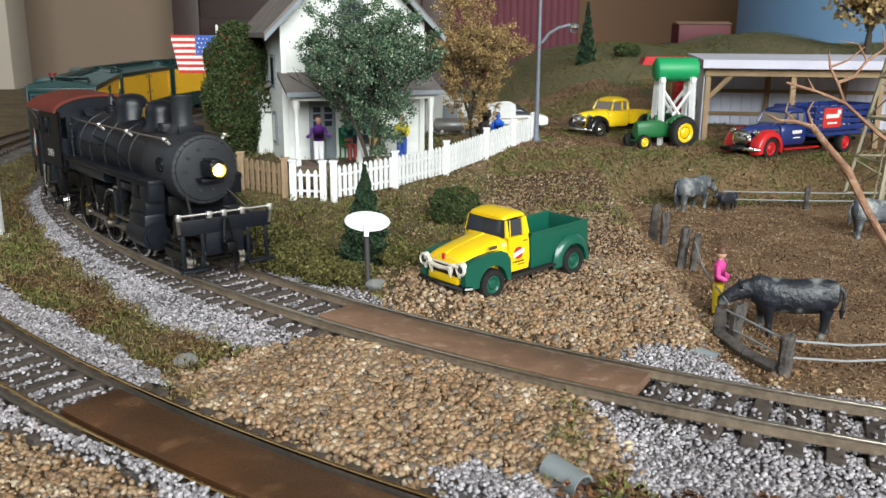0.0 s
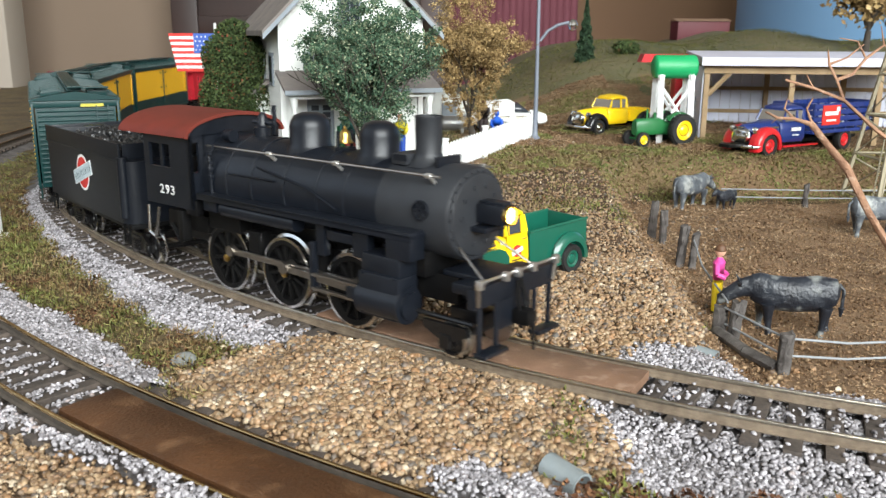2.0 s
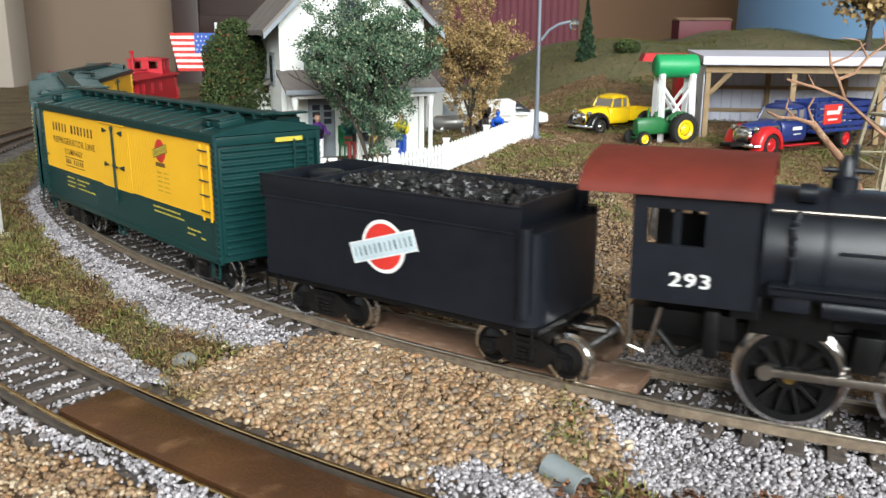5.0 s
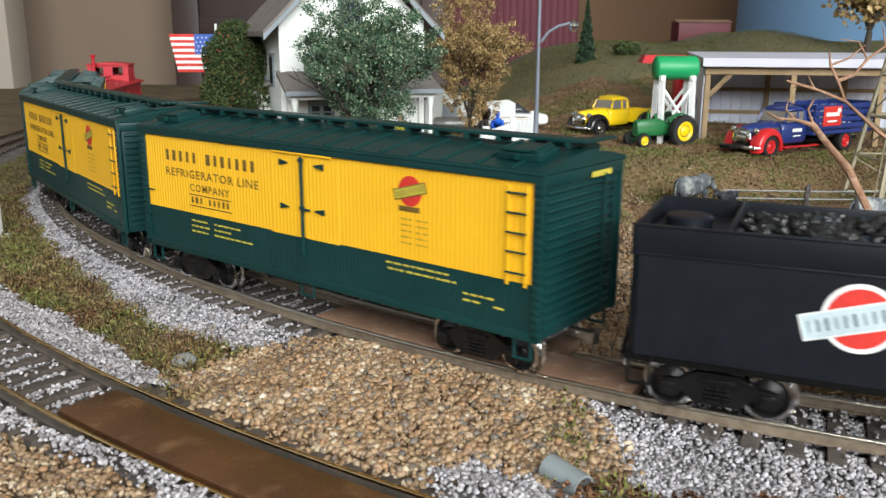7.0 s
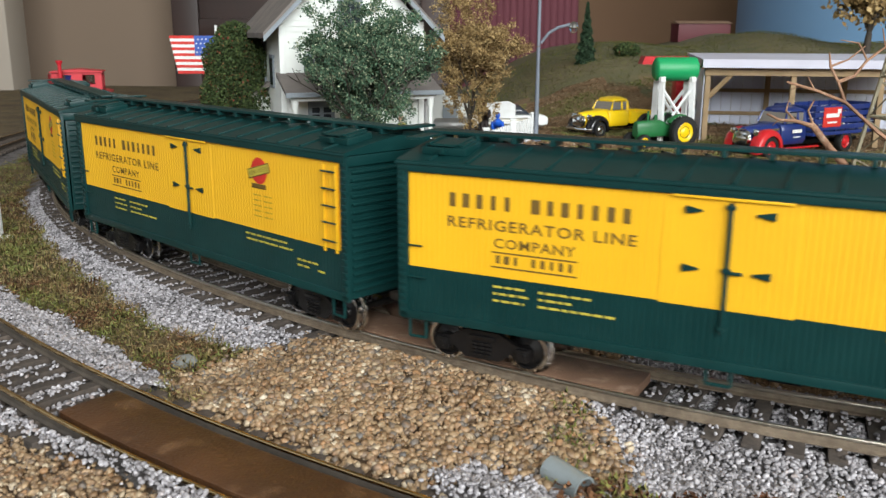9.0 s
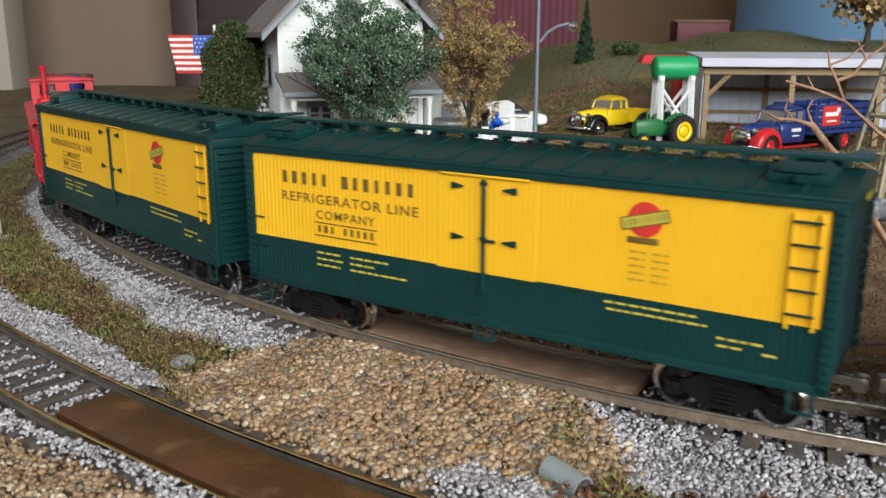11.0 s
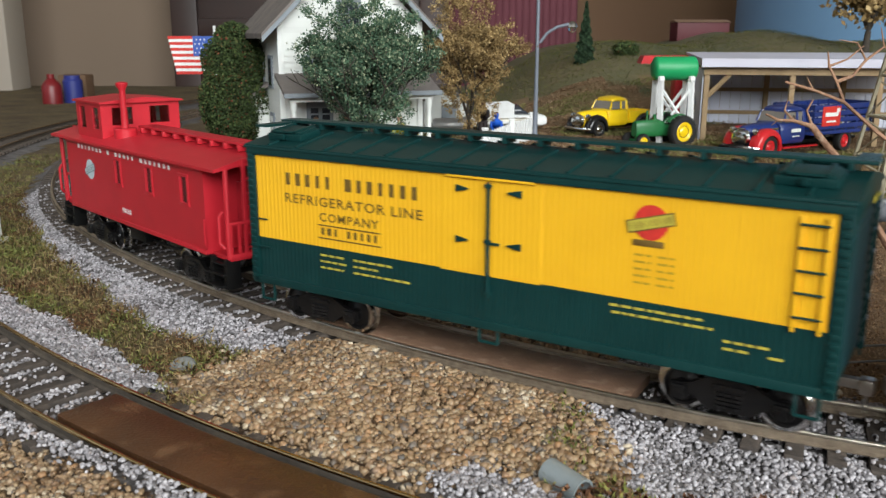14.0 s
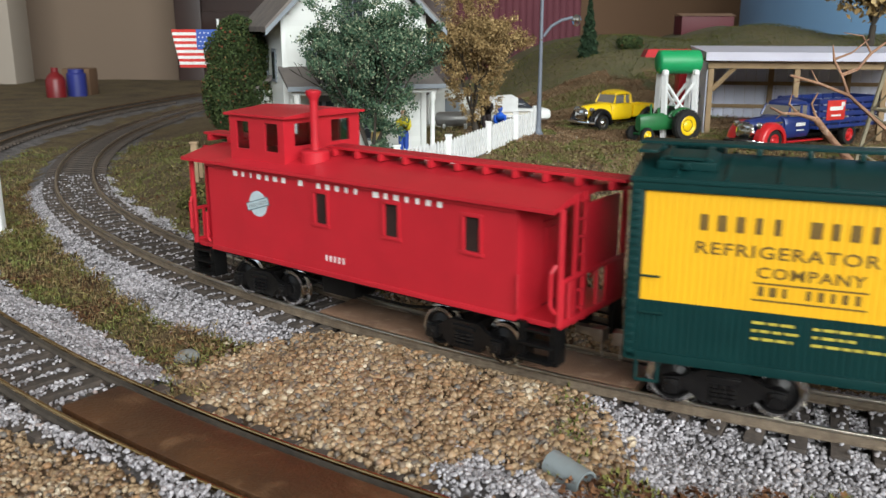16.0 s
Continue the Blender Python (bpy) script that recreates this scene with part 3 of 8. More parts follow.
def reefer():
    car = thing("refrigerator_car", "yellow and dark green wooden refrigerator car on the track", "train car", group="refrigerator cars of the train")
    L, W, zs, zt = 68.0, 15.0, 10.6, 44.0
    bm = B()
    box(bm, 0, 0, (zs + zt) / 2, 2 * L - 0.8, 2 * W - 0.4, zt - zs, 0.2)
    body = part("body", bm, DKGREEN, car)
    for sgn in (-1, 1):
        bm = B()
        siding(bm, -66.0, 66.0, 22.3, 42.9, sgn * 15.75, sgn)
        part("siding", bm, YELLOW, body, "yellow vertical board siding")
        bm = B()
        siding(bm, -67.4, 67.4, 12.2, 22.3, sgn * 15.72, sgn)
        part("lower_siding", bm, DKGREEN, body)
        bm = B()
        box(bm, 0, sgn * 15.6, 11.3, 136.4, 1.2, 1.9, 0.2)      # side sill
        part("side_sill", bm, DKGREEN, body)
        bm = B()
        box(bm, 0, sgn * 15.9, 43.75, 136.8, 1.3, 1.7, 0.25)    # eave
        box(bm, 0, sgn * 16.3, 44.7, 137.6, 1.0, 0.6, 0.15)
        part("eave", bm, DKGREEN, body)
        # door and its hardware
        for dx, w in ((-6.2, 11.6), (6.2, 11.6)):
            bm = B()
            siding(bm, dx - w / 2, dx + w / 2, 22.0, 42.4, sgn * 15.84, sgn, 1.25)
            door = part("door", bm, YELLOW, body)
        bm = B()
        box(bm, 0, sgn * 16.2, 42.75, 21, 0.6, 0.7, 0.2)
        part("door_cap", bm, YELLOW, door)
        bm = B()
        rod(bm, (0, sgn * 16.3, 17.5), (0, sgn * 16.3, 42.0), 0.42, 8)
        for z in (18.5, 29.6, 41.2):
            box(bm, 0, sgn * 16.35, z, 1.6, 0.7, 0.8, 0.15)
        box(bm, 1.2, sgn * 16.5, 29.3, 3.4, 0.5, 0.6, 0.15)
        part("latch_bar", bm, DKGREEN, door, "green door latch bar")
        bm = B()
        for z in (29.3, 40.2):
            for a, b in ((-4.9, -7.9), (7.6, 4.4)):
                slab(bm, [(a, z - 0.12), (a, z + 0.12), (b, z + 0.75), (b, z - 0.75)] if a > b and a < 0 else [(b, z - 0.12), (b, z + 0.12), (a, z + 0.75), (a, z - 0.75)], 0, 0.4, Matrix.Translation((0, sgn * 16.2 + 0.2, 0)) @ SIDE)
        part("hinge", bm, DKGREEN, door, "dark green strap hinges")
        # ladder
        bm = B()
        for x in (60.4, 64.8):
            box(bm, x * -sgn, sgn * 16.25, 31.8, 0.6, 0.5, 20.4, 0.1)
        lad = part("ladder", bm, YELLOW, body)
        bm = B()
        for z in (24.4, 28.7, 32.6, 36.6, 40.6):
            rod(bm, (60.2 * -sgn, sgn * 16.75, z), (65.0 * -sgn, sgn * 16.75, z), 0.24, 8)
        part("rung", bm, DKGREEN, lad, "dark rungs")
        bm = B()
        rod(bm, (62.5 * sgn, sgn * 16.3, 27.0), (65.8 * sgn, sgn * 16.3, 27.0), 0.22, 6)
        rod(bm, (61.5 * sgn, sgn * 16.3, 20.0), (65.8 * sgn, sgn * 16.3, 20.0), 0.22, 6)
        part("grab_iron", bm, DKGREEN, body)
        # steps under the corners and the middle
        for x, w in ((-64, 4.0), (64, 4.0), (0.0, 4.5)):
            bm = B()
            stirrup(bm, x, sgn * 15.4, 6.2 if w < 4.2 else 7.2, 11, w)
            part("step", bm, DKGREEN, body)
    # riveted corner posts
    for sx in (-1, 1):
        for sy in (-1, 1):
            bm = B()
            box(bm, sx * 67.3, sy * 15.75, 27.2, 2.4, 0.9, 33, 0.15)
            for k in range(20):
                box(bm, sx * 67.4, sy * 16.3, 12.2 + k * 1.6, 1.6, 0.5, 0.85, 0.15)
            part("corner_post", bm, DKGREEN, body)
        # ribbed ends
        bm = B()
        box(bm, sx * 68.0, 0, 43.2, 0.9, 31, 2.4, 0.2)
        end = part("end_panel", bm, DKGREEN, body)
        for k in range(16):
            bm = B()
            rod(bm, (sx * 67.5, -14.0, 12.8 + k * 1.85), (sx * 67.5, 14.0, 12.8 + k * 1.85), 0.62, 8)
            part("rib", bm, DKGREEN, end)
        bm = B()
        for x in (7.6, 11.8):
            box(bm, sx * 68.9, x * sx, 27, 0.45, 0.6, 31, 0.1)
        for k in range(7):
            rod(bm, (sx * 69.0, 7.4 * sx, 14 + k * 4.4), (sx * 69.0, 12.0 * sx, 14 + k * 4.4), 0.24, 6)
        part("end_ladder", bm, DKGREEN, body)
        coupler(car, sx * 66.5, sx)
    # roof with ribs, ice hatches and running board
    bm = B()
    prof = [(-16.6, 44.6), (-16.6, 45.3), (-8, 46.9), (0, 48.0), (8, 46.9), (16.6, 45.3), (16.6, 44.6)]
    shell(bm, [[(x, y, z) for y, z in prof] for x in (-68.6, 68.6)])
    for x in (-68.6, 68.6):
        bm.faces.new([bm.verts.new((x, y, z)) for y, z in prof])
    roof = part("roof", bm, DKGREEN, car)
    for i in range(15):
        x = -60.9 + i * 8.7
        bm = B()
        for sgn in (-1, 1):
            a, b = Vector((x, sgn * 3.0, 47.75)), Vector((x, sgn * 16.4, 45.4))
            box(bm, 0, 0, 0, 0.8, (b - a).length, 0.75, 0.15, Matrix.Translation((a + b) / 2) @ Matrix.Rotation(math.atan2(b.z - a.z, b.y - a.y) if sgn > 0 else math.atan2(a.z - b.z, a.y - b.y), 4, "X"))
        part("roof_rib", bm, DKGREEN, roof)
    for sx in (-1, 1):
        for sy in (-1, 1):
            bm = B()
            m = Matrix.Translation((sx * 59.5, sy * 8.6, 47.5)) @ Matrix.Rotation(-sy * radians(8), 4, "X")
            box(bm, 0, 0, 0, 10.5, 7.6, 1.7, 0.3, m)
            box(bm, 0, 0, 1.0, 9.3, 6.4, 0.7, 0.2, m)
            h = part("ice_hatch", bm, DKGREEN, roof)
            bm = B()
            rod(bm, m @ Vector((-3, sy * 3.6, 1.3)), m @ Vector((3, sy * 3.6, 1.3)), 0.28, 6)
            box(bm, 0, sy * 4.4, 0.3, 1.4, 1.0, 1.4, 0.2, m)
            for x in (-3.4, 3.4):
                box(bm, x, 0, 1.5, 0.7, 7.2, 0.4, 0.1, m)
            part("hatch_bar", bm, DKGREEN, h)
    bm = B()
    for y in (-1.75, 0, 1.75):
        box(bm, 0, y, 49.75, 139, 1.6, 0.7, 0.12)
    rb = part("running_board", bm, DKGREEN, roof)
    for i in range(16):
        x = -65 + i * 8.67
        bm = B()
        box(bm, x, 0, 48.8, 1.0, 5.4, 1.4, 0.15)
        part("saddle", bm, DKGREEN, rb)
    for sx in (-1, 1):
        bm = B()
        box(bm, sx * 66.5, sx * 7.5, 49.4, 3.6, 10.5, 0.6, 0.15)
        part("lateral_board", bm, DKGREEN, rb)
    # underframe, brake gear and trucks
    bm = B()
    box(bm, 0, 0, 9.8, 130, 6, 2.2, 0.3)
    for x in (-30, -12, 12, 30):
        box(bm, x, 0, 10.2, 2, 29, 1.4, 0.2)
    rod(bm, (-14, 6, 7.6), (-5, 6, 7.6), 2.3, 14)
    rod(bm, (8, -6, 7.8), (14, -6, 7.8), 1.6, 12)
    wire(bm, [(-40, -4, 7.9), (-4, -4, 6.6), (20, -4, 6.6), (40, -4, 7.9)], 0.3, 6)
    part("underframe", bm, CHASSIS, car)
    for x in (-50.0, 50.0):
        truck(car, x)
    # lettering on the near side
    y = -15.86
    bars("NORTH WESTERN", -57.0, -17.2, 36.3, 2.9, BROWNINK, body, y, "name_bar")
    letters("REFRIGERATOR LINE", 40.0, 2.3, BROWNINK, body, -56.6, y, 32.0)
    letters("COMPANY", 17.5, 2.1, BROWNINK, body, -46.0, y, 28.5)
    bars("NWX 12021", -46.0, -28.5, 25.3, 1.7, BROWNINK, body, y, "car_number_bar")
    lines([(-46.5, -28, 27.6), (-46.5, -28, 24.5)], BROWNINK, body, y, 0.3, "rule_line")
    lines([(-46, -39, 20.3), (-46, -38.2, 18.8), (-46, -39, 17.3), (-36, -25, 20.3), (-36, -29, 18.8), (-36, -20, 17.3)], YELLOWINK, body, y, 0.5, words=True)
    lines([(27, 45, 20.7), (27.5, 47, 19.3), (49, 57, 17.5), (49, 53.5, 16.1), (57, 59.5, 15.9)], YELLOWINK, body, y, 0.5, words=True)
    lines([(x, x + 3.2, 31.3 - k * 1.35) for k in range(5) for x in (31.5, 36.0)], mat("faint_ink", (0.50, 0.31, 0.015), 0.6), body, y, 0.4, words=True)
    bm = B()
    box(bm, 34, y, 33.6, 6.0, 0.1, 1.2, 0.04)
    part("plate_bar", bm, BROWNINK, body)
    badge(body, 34.3, -15.8, 37.6, 3.35, REDINK, REDINK, YELLOWINK, BROWNINK, 15, 1.4, 0.62, 9, BROWNINK)
    for sx in (1,):
        bm = B()
        box(bm, sx * 68.8, 6, 42.6, 0.1, 8.5, 1.2)
        part("end_number_bar", bm, YELLOWINK, body)
    return car


# ---------- caboose ----------
def caboose():
    car = thing("caboose", "bright red caboose with cupola, chimney and black steps", "train car")
    bm = B()
    # walls with real window openings on both sides
    W, z0, z1, x0, x1, th = 15.2, 13.0, 36.6, -48.8, 48.8, 1.2
    wins = [(-6.7, 29.2), (15.4, 29.3), (37.6, 29.4)]
    ww, wh = 3.9, 7.4
    for sgn in (-1, 1):
        y = sgn * (W - th / 2)
        xs = [x0]
        for wx, _ in wins:
            xs += [wx - ww / 2, wx + ww / 2]
        xs.append(x1)
        for i in range(0, len(xs), 2):
            box(bm, (xs[i] + xs[i + 1]) / 2, y, (z0 + z1) / 2, xs[i + 1] - xs[i], th, z1 - z0)
        for wx, wz in wins:
            box(bm, wx, y, (z0 + wz - wh / 2) / 2, ww, th, wz - wh / 2 - z0)
            box(bm, wx, y, (z1 + wz + wh / 2) / 2, ww, th, z1 - wz - wh / 2)
    body = part("body", bm, CABRED, car, smooth=0)
    for sx in (-1, 1):
        bm = B()
        for sy in (-1, 1):
            box(bm, sx * 48.2, sy * 9.6, 24.8, 1.2, 8.8, 23.6)
        box(bm, sx * 48.2, 0, 34.3, 1.2, 10.4, 4.6)
        part("end_wall", bm, CABRED, body, smooth=0)
        bm = B()
        box(bm, sx * 47.8, 0, 22.4, 0.8, 9.6, 18.4, 0.1)
        box(bm, sx * 48.3, 0, 27, 0.4, 6.4, 6.4, 0.15)
        part("end_door", bm, CABRED, body)
    bm = B()
    box(bm, 0, 0, 12.8, 97, 29.2, 1.2)
    part("floor_pan", bm, CHASSIS, body)
    for sgn in (-1, 1):
        for wx, wz in wins:
            bm = B()
            for dx, dz, sx, sz in ((0, wh / 2 + 0.4, ww + 1.8, 0.8), (0, -wh / 2 - 0.4, ww + 2.2, 0.8), (-ww / 2 - 0.4, 0, 0.8, wh), (ww / 2 + 0.4, 0, 0.8, wh)):
                box(bm, wx + dx, sgn * 15.35, wz + dz, sx, 0.5, sz, 0.12)
            w = part("window", bm, CABRED, body)
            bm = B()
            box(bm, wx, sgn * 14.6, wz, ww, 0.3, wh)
            part("pane", bm, DARKPANE, w, "dark opaque window pane")
        bm = B()
        box(bm, 0, sgn * 15.5, 36.0, 97.6, 0.8, 1.0, 0.2)
        box(bm, 0, sgn * 15.3, 13.4, 97.6, 0.5, 1.2, 0.15)
        part("trim_strip", bm, CABRED, body)
    # roof with overhang and running board
    bm = B()
    prof = [(-17.0, 36.5), (-17.0, 37.3), (-9, 39.2), (0, 40.0), (9, 39.2), (17.0, 37.3), (17.0, 36.5), (0, 38.6)]
    ends = []
    for x in (-58.0, 58.0):
        ends.append([bm.verts.new((x, y, z)) for y, z in prof])
        bm.faces.new(ends[-1])
    for i in range(len(prof)):
        j = (i + 1) % len(prof)
        bm.faces.new((ends[0][i], ends[0][j], ends[1][j], ends[1][i]))
    roof = part("roof", bm, CABRED, car)
    for a, b in ((-66, -42.5), (-16.5, 66)):
        bm = B()
        for y in (-2.1, 0, 2.1):
            box(bm, (a + b) / 2, y, 41.9, b - a, 1.9, 0.7, 0.12)
        rb = part("running_board", bm, CABRED, roof)
        n = max(2, int((b - a) / 7.2))
        for i in range(n):
            bm = B()
            box(bm, a + 3 + (b - a - 6) * i / (n - 1), 0, 40.8, 1.1, 7.4, 1.7, 0.15)
            part("saddle", bm, CABRED, rb)
    # cupola: four walls with openings
    bm = B()
    cx0, cx1, cw, cz0, cz1 = -41.0, -20.6, 13.5, 38.0, 49.6
    for sgn in (-1, 1):
        y = sgn * (cw - 0.5)
        cols = [(cx0, -38.4), (-33.6, -27.6), (-22.8, cx1)]
        for a, b in cols:
            box(bm, (a + b) / 2, y, (cz0 + cz1) / 2, b - a, 1.0, cz1 - cz0)
        for (_, a), (b, _) in itertools.pairwise(cols):
            box(bm, (a + b) / 2, y, (cz0 + 41.0) / 2, b - a, 1.0, 41.0 - cz0)
            box(bm, (a + b) / 2, y, (cz1 + 48.0) / 2, b - a, 1.0, cz1 - 48.0)
    for x in (cx0 + 0.5, cx1 - 0.5):
        for a, b in ((-12.5, -9.8), (-3.0, 3.0), (9.8, 12.5)):
            box(bm, x, (a + b) / 2, (cz0 + cz1) / 2, 1.0, b - a, cz1 - cz0)
        for a, b in ((-9.8, -3.0), (3.0, 9.8)):
            box(bm, x, (a + b) / 2, (cz0 + 42.4) / 2, 1.0, b - a, 42.4 - cz0)
            box(bm, x, (a + b) / 2, (cz1 + 48.0) / 2, 1.0, b - a, cz1 - 48.0)
    cup = part("cupola", bm, CABRED, car, smooth=0)
    bm = B()
    for sgn in (-1, 1):
        for a, b in ((-38.4, -33.6), (-27.6, -22.8)):
            box(bm, (a + b) / 2, sgn * 12.9, 44.5, b - a, 0.3, 7.2)
            box(bm, cx0 + 0.5 if sgn < 0 else cx1 - 0.5, 6.4 * (1 if a < -30 else -1), 45.2, 0.3, 6.8, 5.8)
    part("cupola_pane", bm, GLASSY, cup, "clear cupola window panes")
    bm = B()
    prof = [(-14.3, 49.4), (-14.3, 50.0), (0, 51.2), (14.3, 50.0), (14.3, 49.4)]
    ends = []
    for x in (-42.2, -19.2):
        ends.append([bm.verts.new((x, y, z)) for y, z in prof])
        bm.faces.new(ends[-1])
    for i in range(len(prof)):
        j = (i + 1) % len(prof)
        bm.faces.new((ends[0][i], ends[0][j], ends[1][j], ends[1][i]))
    part("cupola_roof", bm, CABRED, cup)
    bm = B()
    lathe(bm, [(3.6, 36.6), (3.6, 40.8), (3.2, 41.2), (1.15, 41.3), (1.0, 53.0), (1.1, 53.6), (1.9, 54.8), (1.9, 55.6), (0.9, 55.9)], 20, Matrix.Translation((-15.4, -8.0, 0.6)))
    part("chimney", bm, CABRED, car)
    # end platforms: steps, railings, ladders
    for sx in (-1, 1):
        bm = B()
        box(bm, sx * 53.5, 0, 12.9, 9.5, 27, 1.2, 0.2)
        pf = part("platform", bm, CABRED, car)
        for sy in (-1, 1):
            bm = B()
            for x in (50.0, 57.4):
                slab(bm, [(-1.0, 4.8), (1.0, 4.8), (0.6, 13), (-0.6, 13)], -0.5, 0.5, Matrix.Translation((sx * x, sy * 14.3, 0)) @ SIDE)
                box(bm, sx * x, sy * 12.4, 8.7, 1.2, 4.0, 8.2, 0.15)
            for z in (5.6, 8.6, 11.4):
                box(bm, sx * 53.7, sy * (14.6 - (z - 5.6) * 0.25), z, 7.8, 3.6, 0.6, 0.12)
            part("steps", bm, CHASSIS, pf, "black corner steps")
            bm = B()
            rod(bm, (sx * 58.0, sy * 13.6, 13), (sx * 58.0, sy * 13.6, 37), 0.7, 8)
            wire(bm, [(sx * 57.6, sy * 14.6, 16), (sx * 57.0, sy * 15.6, 17.5), (sx * 57.0, sy * 15.6, 24.5), (sx * 57.6, sy * 14.6, 26)], 0.45, 8)
            wire(bm, [(sx * 49.2, sy * 15.6, 15), (sx * 49.6, sy * 16.0, 16), (sx * 49.6, sy * 16.0, 23)], 0.35, 6)
            part("railing", bm, CABRED, pf)
        bm = B()  # ladder with its broad backing plate
        for y in (-8.5, -4.8):
            box(bm, sx * 58.3, y, 26.0, 0.8, 1.1, 27, 0.15)
        for k in range(7):
            rod(bm, (sx * 58.3, -8.5, 15.5 + k * 3.7), (sx * 58.3, -4.8, 15.5 + k * 3.7), 0.35, 6)
        box(bm, sx * 57.9, 3.0, 29.6, 0.8, 15.0, 14.4, 0.15)
        part("end_ladder", bm, CABRED, pf)
        bm = B()
        for y in (-13, -10.5, 1.0, 13):
            rod(bm, (sx * 58.3, y, 13), (sx * 58.3, y, 22.5), 0.5, 6)
        box(bm, sx * 58.4, 0, 22.5, 0.8, 27, 0.9, 0.2)
        box(bm, sx * 58.4, 0, 13.6, 0.9, 27.4, 1.4, 0.2)
        box(bm, sx * 58.6, 8.8, 18, 0.7, 8.6, 8.4, 0.2)
        part("end_railing", bm, CABRED, pf)
        coupler(car, sx * 55.5, sx)
        truck(car, sx * 33.5, 17.5)
    bm = B()
    box(bm, 0, 0, 11.3, 90, 6, 2, 0.3)
    box(bm, -6, -7, 9.0, 11, 8, 4.6, 0.3)
    rod(bm, (6, 5, 8.6), (16, 5, 8.6), 2.2, 12)
    wire(bm, [(-30, -8, 9.5), (-8, -8, 7.2), (14, -8, 7.2), (30, -8, 9.5)], 0.4, 6)
    part("underframe", bm, CHASSIS, car)
    y = -15.24
    bars("CHICAGO & NORTH WESTERN", -39.2, 30.6, 34.0, 2.0, WHITEINK, body, y, "name_bar")
    bars("12108", -6.0, 1.0, 16.6, 1.5, WHITEINK, body, y, "car_number_bar")
    badge(body, -29.3, -15.2, 27.6, 3.3, GREYINK, GREYINK, GREYINK, mat("badge_teal", (0.10, 0.17, 0.19), 0.6), 17, 1.3, 0.55, 8, TRUCKBLACK)
    return car


# ---------- steam locomotive ----------
CRANK = 4.3
DRIVERS = (-26.0, -1.3, 23.5)
ROLLING = []  # parts of the valve gear keyed in motions()


def driver_mesh(r=9.5):
    bm = B()
    rod(bm, (0, -9.5, 0), (0, 9.5, 0), 1.4, 12)
    tags = []
    for sgn in (-1, 1):
        m = Matrix.Translation((0, sgn * 7.0, 0)) @ Matrix.Rotation(-sgn * math.pi / 2, 4, "X")
        lathe(bm, [(r * 0.78, 0.3), (r * 0.78, 2.3), (r * 0.92, 2.4)], 40, m, caps=False)
        lathe(bm, [(0.1, 2.7), (2.3, 2.7), (2.5, 2.2), (2.5, 0.6)], 20, m)
        # added dark disc behind the spokes, standing in for the shade there
        lathe(bm, [(1.3, 0.35), (r * 0.79, 0.35), (r * 0.79, 0.15), (1.3, 0.15)], 40, m, caps=False)
        for k in range(12):
            a = 2 * math.pi * k / 12
            box(bm, r * 0.53, 0, 1.4, r * 0.72, 0.9, 1.2, 0.2, m @ Matrix.Rotation(a, 4, "Z"))
        # counterweight opposite the crank
        pts = [(r * 0.88 * math.cos(t), r * 0.88 * math.sin(t)) for t in np.linspace(math.pi - 0.75, math.pi + 0.75, 12)]
        slab(bm, pts, 0.7, 2.2, m)
        box(bm, CRANK * 0.6, 0, 1.6, CRANK, 3.2, 1.6, 0.4, m)
        old = set(bm.faces)
        lathe(bm, [(r * 0.92, 2.4), (r, 2.35), (r, 0.8), (r + 0.8, 0.5), (r + 0.8, 0.05), (r * 0.78, 0.0), (r * 0.78, 0.3)], 48, m, caps=False)
        for f in set(bm.faces) - old:
            f.material_index = 1
        old = set(bm.faces)
        lathe(bm, [(1.1, 2.7), (1.1, 3.2), (0.6, 3.4)], 12, m)
        for f in set(bm.faces) - old:
            f.material_index = 2
    return two_tone(bm, "driver_wheelset", (CHASSIS, TREAD, BRASS))


